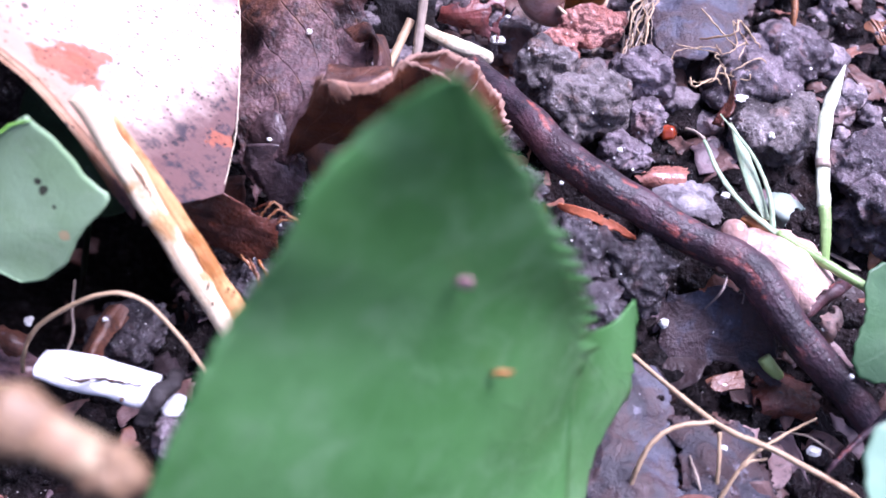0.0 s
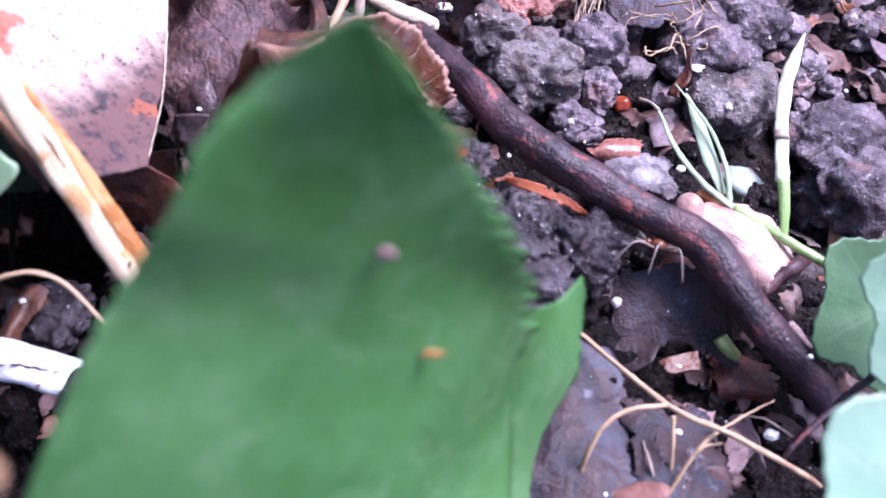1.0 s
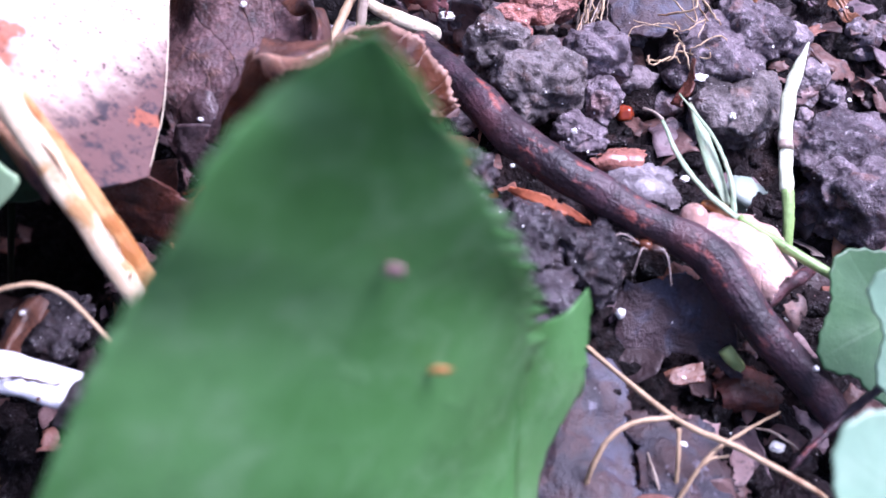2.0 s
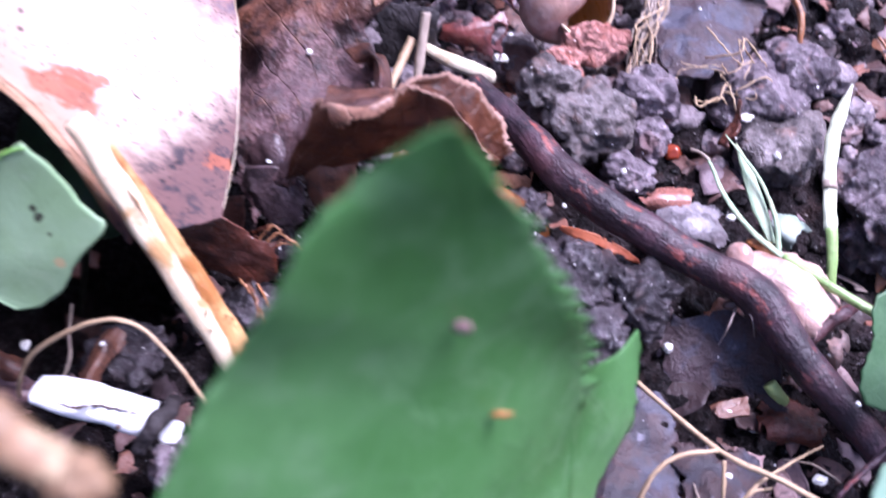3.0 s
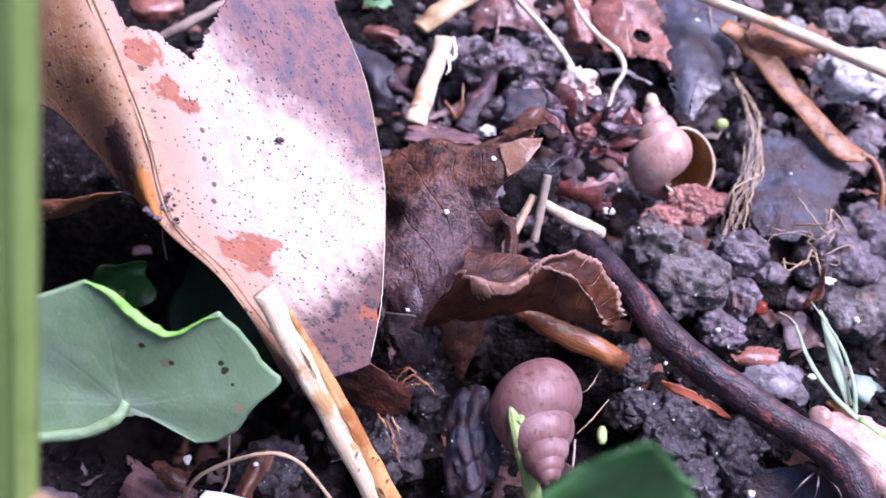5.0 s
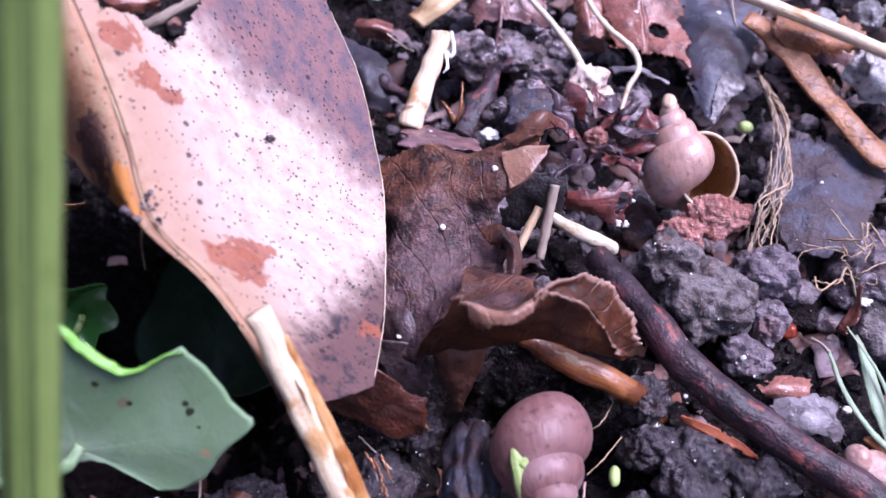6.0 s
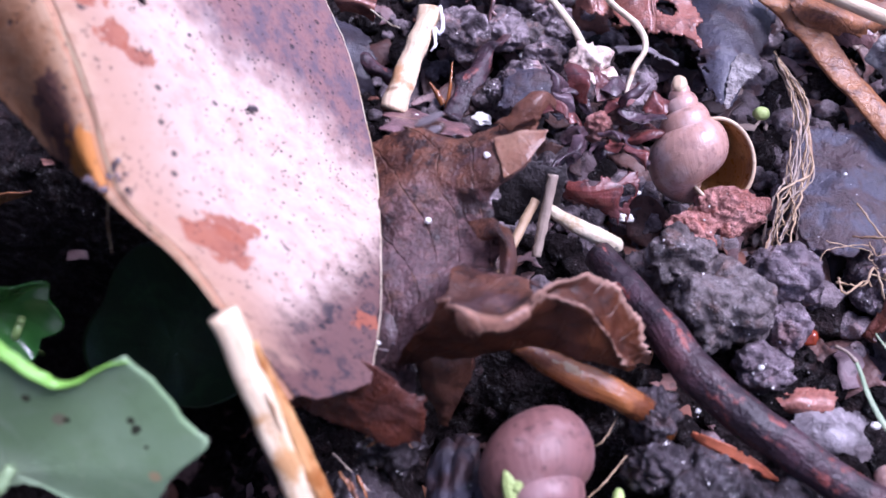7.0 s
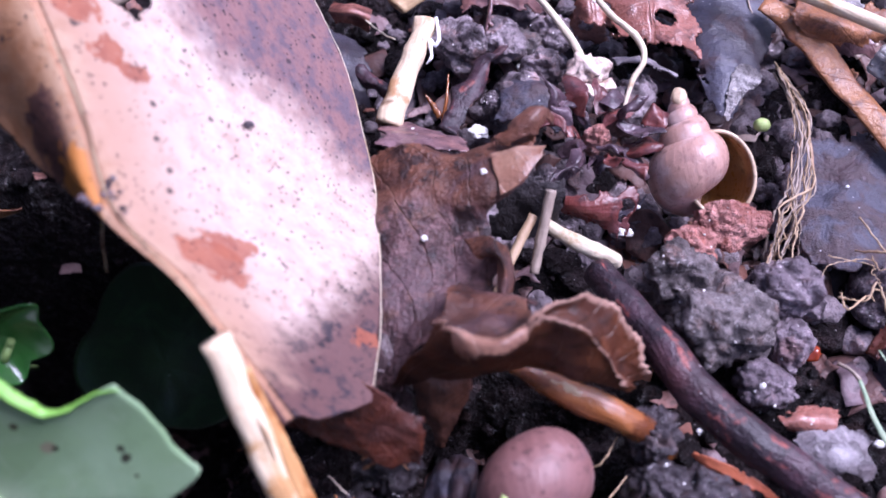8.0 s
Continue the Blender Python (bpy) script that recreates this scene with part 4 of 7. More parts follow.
def big_leaf():
    leaf = thing("bleached_leaf", (-3.4, 6.5, 1.9), "large bleached pinkish dead leaf with black specks and a mauve margin", "leaf")
    narrow_edge = [(-6.3, 8.3, 3.3), (-6.15, 7.61, 2.95), (-5.6, 7.36, 2.75), (-5.2, 7.07, 2.6), (-4.75, 6.71, 2.5), (-4.17, 6.22, 2.62), (-3.63, 5.85, 2.33), (-3.33, 5.61, 2.1), (-3.04, 5.25, 1.75), (-2.81, 5.03, 1.45)]
    rib_line = [(-6.0, 9.7, 4.4), (-5.2, 8.24, 3.72), (-4.86, 7.69, 3.45), (-4.62, 7.3, 3.26), (-4.38, 6.85, 3.05), (-4.07, 6.19, 2.80), (-3.62, 5.88, 2.41), (-3.34, 5.65, 2.17), (-2.99, 5.38, 1.88), (-2.72, 5.14, 1.6)]
    broad_half = [(-5.0, 10.9, 3.3), (-4.35, 9.3, 2.95), (-3.95, 8.55, 2.62), (-3.65, 8.1, 2.4), (-3.4, 7.6, 2.2), (-3.18, 6.95, 2.02), (-2.95, 6.4, 1.83), (-2.8, 6.05, 1.68), (-2.55, 5.65, 1.48), (-2.42, 5.3, 1.36)]
    broad_edge = [(-3.6, 11.6, 2.0), (-3.1, 10.18, 1.86), (-2.80, 9.6, 1.62), (-2.62, 9.2, 1.48), (-2.42, 8.6, 1.32), (-2.23, 7.92, 1.18), (-2.14, 7.26, 1.12), (-2.12, 6.8, 1.1), (-2.10, 6.2, 1.1), (-2.12, 5.58, 1.1)]
    rails = [narrow_edge, rib_line, broad_half, broad_edge]
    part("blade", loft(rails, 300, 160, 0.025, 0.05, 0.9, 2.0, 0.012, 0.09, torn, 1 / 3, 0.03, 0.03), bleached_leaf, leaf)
    rib = [(-6.0, 9.7, 4.38), (-5.2, 8.24, 3.72), (-4.62, 7.3, 3.27), (-4.38, 6.85, 3.06), (-4.07, 6.19, 2.81), (-3.62, 5.88, 2.42), (-3.34, 5.65, 2.18)]
    part("midrib", tube(rib, (0.016, 0.012, 0.009, 0.006), 8, 50, 0.006), straw_dull, leaf, "tan raised midrib")
    margin = rough(curve_points(rails[3], 120)[18:], 0.05, 0.9, 2.0)
    part("margin", tube(margin[::3], (0.004, 0.007, 0.005), 6, 90, 0.006), straw_white, leaf, "thin pale dried margin")
    part("fibre", tube([(-4.2, 6.32, 2.62), (-4.27, 6.27, 2.3), (-4.29, 6.2, 1.95)], 0.008, 6, 14), root_tan, leaf, "thin hanging fibre")
    rng = random.Random(3)
    for x, y, z, r in ((-3.33, 7.71, 2.15, 0.05), (-4.2, 7.72, 2.82, 0.05), (-3.9, 8.1, 2.62, 0.035), *((-4.13 + 0.09 * rng.gauss(0, 1), 6.33 + 0.09 * rng.gauss(0, 1), 2.83 + 0.02 * rng.random(), rng.uniform(0.015, 0.045)) for _ in range(16))):
        part("soil_speck", pebble((x, y, z), (r, r * 0.7, r * 0.6), rng.uniform(0, 50), 2, 0.6), clod_soil, leaf, "dark crumb stuck to the leaf")
    return leaf


def leaning_straw():
    base, tip = np.array((-1.2, 3.5, -0.5)), np.array((-3.08, 5.62, 2.52))
    straw = thing("straw", base, "pale broken straw with brown peeled bark leaning on the leaf", "straw")
    part("stalk", tube([tip, tip * 0.6 + base * 0.4, base], (0.115, 0.125, 0.14, 0.15), 14, 40, 0.018, 4.0, 0.6, (0.3, -0.5, 0.8)), straw_pale, straw)
    side = np.array((0.10, 0.055, 0.01))
    a = tip * 0.93 + base * 0.07
    part("bark_strip", tube([a + side, tip * 0.7 + base * 0.3 + side * 1.15, tip * 0.3 + base * 0.7 + side * 0.8 + np.array((0, 0, 0.025)), base + side * 0.6 + np.array((0, 0, 0.03))], (0.03, 0.075, 0.125, 0.15), 12, 60, 0.018, 8.0, 0.6), straw_husk, straw, "brown peeling bark")
    lift = np.array((0.035, -0.02, 0.105))
    for k0, k1, across in ((0.17, 0.26, 0.02), (0.38, 0.44, 0.06), (0.6, 0.64, 0.04)):
        line = [tip * (1 - k) + base * k + lift * (0.86 + 0.2 * k) + side * across * (9 if n == 1 else 6) for n, k in enumerate((k0, k0 * 0.6 + k1 * 0.4, k1))]
        part("tear", tube(line, (0.004, 0.011, 0.004), 6, 20, 0.012, k0 * 9), tear_dark, straw, "dark tear in the bark")
    fleck = random.Random(8)
    for n in range(8):
        k = fleck.uniform(0.45, 0.8)
        at = tip * (1 - k) + base * k + side * fleck.uniform(-0.4, 1.6) + np.array((0.02, -0.02, 0.085 + 0.02 * k))
        part("fleck", pebble(at, (0.012, fleck.uniform(0.015, 0.035), 0.02), n, 1, 0.4), tear_dark, straw, "dark fleck")
    return straw


leaf_thing, straw_thing = big_leaf(), leaning_straw()


# ---- ivy ----
def ivy_left():
    ob = thing("ivy_leaf", (-4.48, 4.68, 1.6), "pale green lobed ivy leaf with dark spots and a curled rim", "leaf", "ivy leaves")
    s = 0.0053
    rim = [(-36, 0.25), (-34, 0.8), (-26, 0.98), (-14, 1.14), (-4, 1.22), (3, 1.34), (8, 1.52), (11, 1.6), (14, 1.53), (20, 1.46), (30, 1.44), (40, 1.44), (44, 1.46), (47, 1.25), (51, 1.06), (56, 1.0), (66, 1.03), (76, 1.1), (86, 1.28), (94, 1.38), (104, 1.36), (118, 1.42), (135, 1.55), (155, 1.5), (178, 1.2), (195, 0.95), (212, 0.5), (232, 0.2), (270, 0.14), (305, 0.14)]
    blade = star_leaf((-4.47, 4.68, 1.62), (0.98, 0.12, 0.02), (0.0, 0.52, 0.854), [(d, r * 1.05) for d, r in rim], 0.04, 0.02, 0.05, 3.0, 24, 180, 0.015, sharp=True)
    part("blade", blade, ivy_pale, ob)
    edge = blade[0][23 * 180 : 24 * 180]
    line = [edge[i] + np.array((0, -0.01, 0.01)) for i in range(39, 66, 2)]
    part("curled_rim", tube(line, (0.006, 0.02, 0.04, 0.05, 0.05, 0.045, 0.03, 0.01), 10, 60, 0.01, 2.0, 0.5), rim_green, ob, "bright green curled rim")
    part("stalk", tube([(-4.43, 4.71, 1.66), (-4.53, 4.54, 1.6), (-4.81, 4.42, 1.5), (-5.24, 4.37, 1.4), (-6.1, 4.29, 1.2), (-8.26, 4.52, -1.2)], (0.05, 0.065, 0.06, 0.06, 0.06, 0.07), 10, 40, 0.01), stem_sage, ob, "fleshy pale green leaf stalk")


def ivy_small():
    ob = thing("ivy_leaf", (-5.27, 6.61, 0.4), "small crinkled dark green glossy ivy leaf", "leaf", "ivy leaves")
    rim = [(-40, 0.42), (-10, 0.5), (20, 0.4), (50, 0.46), (85, 0.36), (120, 0.48), (165, 0.36), (200, 0.5), (250, 0.45), (290, 0.5)]
    part("blade", star_leaf((-4.99, 6.25, 1.15), (0.9, 0.3, -0.2), (-0.2, 0.5, 0.8), rim, 0.45, 0.02, 0.34, 8.0, 26, 150), ivy_dark, ob)
    part("stalk", tube([(-5, 6.24, 1.1), (-5.3, 6.3, 0.4), (-7.22, 8.32, -4.5)], 0.04, 8, 16), stem_green, ob)
    ob = thing("ivy_leaf", (-3.84, 6.26, 0.2), "ivy leaf under the bleached leaf, its green painted down to shade", "leaf", "ivy leaves")
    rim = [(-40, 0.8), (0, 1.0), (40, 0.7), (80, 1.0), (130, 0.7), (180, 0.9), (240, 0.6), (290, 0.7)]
    part("blade", star_leaf((-3.8, 6.36, 0.5), (0.9, 0.1, 0.3), (-0.2, 0.6, 0.6), rim, 0.1, 0.02, 0.12, 5.0, 18, 120), ivy_hollow_shade, ob)
    part("stalk", tube([(-3.8, 6.36, 0.47), (-3.85, 6.4, 0), (-5.49, 7.44, -4.5)], 0.04, 8, 16), ivy_hollow_shade, ob)


def ivy_near():
    ob = thing("ivy_leaf", (0.07, 0.87, -0.4), "deep green pointed ivy leaf standing up over the soil", "leaf", "ivy leaves")
    rails = [
        [(-0.08, 2.99, 5.8), (-0.35, 2.91, 5.6), (-0.56, 2.72, 5.45), (-0.74, 2.51, 5.15), (-1.06, 2.31, 4.7), (-1.52, 1.68, 4), (-1.87, 1.1, 3)],
        [(0.02, 3.02, 5.85), (-0.11, 2.93, 5.55), (-0.24, 2.85, 5.2), (-0.34, 2.71, 4.72), (-0.46, 2.52, 4.1), (-0.72, 1.92, 3.3), (-0.93, 1.27, 2.2)],
        [(0.1, 3.02, 5.85), (0.14, 3.03, 5.38), (0.15, 3.02, 4.92), (0.15, 2.92, 4.25), (0.33, 2.78, 3.35), (0.2, 2.2, 2.5), (0.1, 1.44, 1.4)],
        [(0.16, 3.06, 5.7), (0.33, 3.11, 5.15), (0.52, 3.19, 4.6), (0.76, 3.22, 3.8), (0.99, 3.33, 2.7), (1.01, 3.03, 1.7), (1, 2.19, 0.9)],
    ]
    part("blade", loft(rails, 120, 50, 0.02, 0.03, 0.9, 4.0, 0.32, 0.2, None, 0.6, 0.1, 0.0, 0.8, 0.12), ivy_near_m, ob)
    lobe = [
        [(0.96, 3.31, 2.70), (0.97, 3.12, 2.0), (0.97, 2.7, 1.35), (0.96, 2.19, 0.9)],
        [(1.1, 3.52, 2.40), (1.13, 3.30, 1.82), (1.05, 2.82, 1.27), (1.03, 2.22, 0.8)],
        [(1.35, 3.83, 1.95), (1.34, 3.45, 1.5), (1.14, 2.96, 1.2), (1.07, 2.24, 0.72)],
        [(1.58, 4.19, 1.68), (1.55, 3.59, 1.2), (1.23, 2.98, 1), (1.15, 2.28, 0.6)],
    ]
    part("lobe", loft(lobe, 90, 36, 0.02, 0.03, 0.9, 4.0, 0.10, 0.22, None, 0, 0.08, 0.0, 9.0, 0.0), ivy_near_m, ob, "pointed side lobe")
    part("stalk", tube([(0.1, 1.55, 1.4), (0.11, 1.19, 0.5), (0.07, 0.75, -0.5)], 0.06, 8, 16), stem_green, ob)
    part("scab", pebble((0.14, 2.85, 4.3), (0.06, 0.022, 0.055), 3.0, 3, 0.3), pink_scab, ob, "round pinkish scab")
    part("scab", pebble((0.39, 2.73, 3.36), (0.075, 0.018, 0.035), 5.0, 3, 0.4), orange_scab, ob, "small orange scab")


def ivy_right_group():
    rim = [(-40, 1.0), (0, 1.25), (25, 0.95), (60, 1.2), (95, 0.95), (135, 1.2), (165, 0.9), (205, 1.1), (250, 0.35), (290, 0.35)]
    for name, at, ex, ey, turn, scale, mat, label in (
        ("a", (4.72, 4.75, 0), (0.8, 0.5, 0.1), (-0.5, 0.7, 0.45), 40, 0.68, ivy_shade_m, "toothed ivy leaf close to the ground, its green darkened for shade"),
        ("b", (4.76, 4.16, 1.05), (1.0, 0.1, 0.1), (-0.1, 0.75, 0.6), 10, 0.72, ivy_right_m, "pale bluish green ivy leaf catching the sky"),
        ("c", (3.82, 2.29, 1.9), (0.9, 0.3, 0.0), (-0.3, 0.8, 0.5), 60, 0.85, ivy_right_m, "pale bluish green ivy leaf catching the sky"),
    ):
        base = (at[0] + 0.5, at[1] - 0.6, -1.2)
        ob = thing("ivy_leaf", base, label, "leaf", "ivy leaves")
        out = [(d + turn, r * scale) for d, r in rim]
        part("blade", star_leaf(at, ex, ey, out, 0.05, 0.02, 0.06, at[0], 20, 160, 0.05), mat, ob)
        part("stalk", tube([at, (at[0] + 0.35, at[1] - 0.35, at[2] * 0.5 - 0.5), base], 0.045, 8, 20), stem_green, ob)


ivy_left()
ivy_small()
ivy_near()
ivy_right_group()


# ---- the dark twig ----
def dark_twig():
    ob = thing("twig", (4.14, 4.11, -0.55), "dark wet twig with patches of red under-bark", "twig")
    part("stem", tube([(0.23, 7.92, 0.25), (0.84, 7.02, 0.45), (1.17, 6.57, 0.47), (1.63, 6.17, 0.45), (2.07, 5.92, 0.36), (2.53, 5.68, 0.24), (2.82, 5.53, 0.22), (3.06, 5.34, 0.2), (3.24, 5.08, 0.14), (3.45, 4.76, 0.02), (3.79, 4.44, -0.18), (4.12, 4.15, -0.4), (4.5, 3.7, -0.75)], (0.17, 0.19, 0.195, 0.195, 0.19, 0.185, 0.195, 0.215, 0.195, 0.18, 0.18, 0.17, 0.13), 24, 180, 0.022, 2.0), bark_dark, ob)
    part("side_shoot", tube([(3.61, 5.06, -0.2), (4.04, 5.4, -0.3), (4.31, 5.62, -0.5)], (0.09, 0.08, 0.06), 10, 16, 0.03, 5.0), bark_dark, ob, "dark stub of a side shoot")
    for at, r in (((1.17, 6.22, 0.44), 0.025), ((2.65, 5.59, 0.38), 0.035), ((2.84, 5.48, 0.36), 0.03), ((2.75, 5.54, 0.37), 0.02), ((3.94, 4.29, 0), 0.03)):
        part("grain", pebble(at, (r, r, r * 0.8), at[0], 2), white_grit, ob, "white grain of grit stuck to the bark")


dark_twig()


# ---- snail shells ----
def snail_open():
    apex, foot = np.array((0.99, 9.84, 0.75)), np.array((1.36, 8.81, 0.05))
    ob = thing("snail_shell", foot, "empty rose-brown snail shell, its amber mouth open upwards", "snail shell", "snail shells")
    axis = foot - apex
    right = (0.9, 0.15, 0.12)
    length, wide = float(np.linalg.norm(axis)) * 1.04, 1.3
    v, f, uv, mouth = whorls(apex, axis, right, length, wide, 5.0, 1.55, squash=1.28, fat=0.27, off=0.19, drop=0.8, flare=0.11, taper=0.98, level=0.36)
    part("body", (v, f, uv), shell_rose, ob)
    v2, f2, uv2, m2 = whorls(apex, axis, right, length, wide, 5.0, 1.55, (5.0 - 0.55) * 2 * np.pi, 0.94, 1.28, 0.27, 0.19, 0.8, 0.11, 0.98, 0.36)
    part("lining", (v2, f2, uv2), shell_inner, ob, "glossy amber lining")
    ring = [tuple(p) for p in mouth] + [tuple(mouth[0])]
    part("lip", tube(ring, 0.022, 8, 60, 0.0, 0, 1, axis, False), shell_lip, ob, "pale thickened lip")
    part("apex", pebble(apex + axis * 0.03 + np.array((0, 0, 0.03)), (0.085, 0.12, 0.085), 2.0, 3, 0.15), shell_lip, ob, "worn yellowish tip")


def snail_closed():
    apex, foot = np.array((-0.14, 4.64, 0.75)), np.array((-0.46, 6.01, 0.5))
    ob = thing("snail_shell", (foot[0], foot[1], -0.3), "dull rose snail shell lying with its tip forward", "snail shell", "snail shells")
    v, f, uv, mouth = whorls(apex, foot - apex, (1.0, 0.0, 0.0), float(np.linalg.norm(foot - apex)) * 1.02, 1.14, 4.6, 1.5, taper=0.85)
    part("body", (v, f, uv), shell_dull, ob)
    part("apex", pebble(apex + (foot - apex) * 0.09, (0.085, 0.085, 0.085), 1.0, 3, 0.08), shell_rose, ob, "rounded pink tip")


def snail_small():
    apex, foot = np.array((2.87, 5.8, 0.25)), np.array((3.21, 5.9, -0.1))
    ob = thing("snail_shell", foot, "tiny round brown snail shell beside the twig", "snail shell", "snail shells")
    v, f, uv, mouth = whorls(apex, foot - apex, (0.3, -0.9, -0.3), 0.26, 0.34, 4.0, 1.8)
    part("body", (v, f, uv), shell_rose, ob)


snail_open()
snail_closed()
snail_small()


# ---- dead leaves in the middle ----
def mottled_leaf():
    ob = thing("dead_leaf", (-1.68, 7.7, 0.3), "flat wet mottled brown dead leaf with a rolled edge", "leaf", "dead leaves")
    back_edge = [(-2.77, 8.74, 0.35), (-2.26, 8.7, 0.72), (-1.69, 8.68, 1.1), (-1.14, 8.61, 1.25), (-0.77, 8.63, 1.4), (-0.38, 8.81, 1.5)]
    ridge = [(-2.7, 8.36, 0.5), (-2.21, 8.37, 0.88), (-1.67, 8.39, 1.3), (-1.12, 8.33, 1.42), (-0.76, 8.35, 1.5), (-0.4, 8.49, 1.6)]
    slope = [(-2.58, 7.96, 0.5), (-2.1, 7.97, 0.9), (-1.63, 8, 1.28), (-1.16, 7.97, 1.35), (-0.87, 7.99, 1.42), (-0.43, 8.33, 1.5)]
    middle = [(-2.45, 7.47, 0.45), (-1.98, 7.48, 0.8), (-1.59, 7.58, 1.08), (-1.23, 7.59, 1.1), (-0.99, 7.66, 1.15), (-0.82, 7.88, 1.2)]
    front = [(-2.32, 6.91, 0.85), (-1.89, 6.93, 0.95), (-1.54, 7.01, 1), (-1.26, 7.12, 1.05), (-1.03, 7.18, 1.1), (-0.82, 7.36, 1.1)]
    fold_line = [(-2.22, 6.46, 0.6), (-1.88, 6.39, 0.65), (-1.65, 6.4, 0.8), (-1.4, 6.54, 1.05), (-1.18, 6.57, 1.3), (-0.9, 6.69, 1.45)]
    front_edge = [(-2.09, 6.06, 0.25), (-1.85, 6.19, 0.4), (-1.67, 6.23, 0.5), (-1.51, 6.27, 0.8), (-1.3, 6.45, 1.3), (-1.06, 6.44, 1.55)]
    rails = [back_edge, ridge, slope, middle, front, fold_line, front_edge]

    part("blade", loft(rails, 130, 130, 0.02, 0.14, 1.8, 3.0, 0.03, 0.09, None, 0.0, 0.1, 0.1, crumple=0.025), brown_leaf, ob)
    part("fold", loft([[(-0.92, 8.34, 1.52), (-0.7, 8.38, 1.58), (-0.38, 8.42, 1.6)], [(-0.86, 8.12, 1.5), (-0.66, 8.18, 1.56), (-0.4, 8.36, 1.6)], [(-0.79, 7.93, 1.44), (-0.62, 8.04, 1.52), (-0.4, 8.31, 1.59)]], 36, 24, 0.014, 0.05, 2.0, 4.0, crumple=0.02), tan_fold, ob, "lighter tan folded corner")
    part("curled_tip", loft([[(-0.98, 8.52, 1.48), (-0.78, 8.7, 1.58), (-0.58, 8.84, 1.62), (-0.36, 8.9, 1.52)], [(-0.92, 8.46, 1.54), (-0.7, 8.6, 1.68), (-0.52, 8.74, 1.72), (-0.33, 8.82, 1.58)], [(-0.84, 8.42, 1.5), (-0.62, 8.52, 1.58), (-0.46, 8.66, 1.6), (-0.32, 8.74, 1.5)]], 44, 20, 0.014, 0.07, 2.6, 9.0, 0, 0.1, None, 0.5, 0.06, 0.04, crumple=0.04), lobe_leaf, ob, "tan curled leaf tip")
    part("roll", loft([[(-1.1, 7.61, 1.15), (-0.87, 7.56, 1.35), (-0.78, 7.39, 1.3), (-0.77, 7.07, 1.2)], [(-0.94, 7.4, 1.25), (-0.78, 7.33, 1.45), (-0.69, 7.17, 1.35), (-0.72, 6.92, 1.2)], [(-0.8, 7.74, 1), (-0.68, 7.6, 1.1), (-0.61, 7.28, 1), (-0.66, 6.9, 1)]], 30, 14, 0.02, 0.03, 2.0, 6.0), brown_leaf, ob, "curled brown lobe")


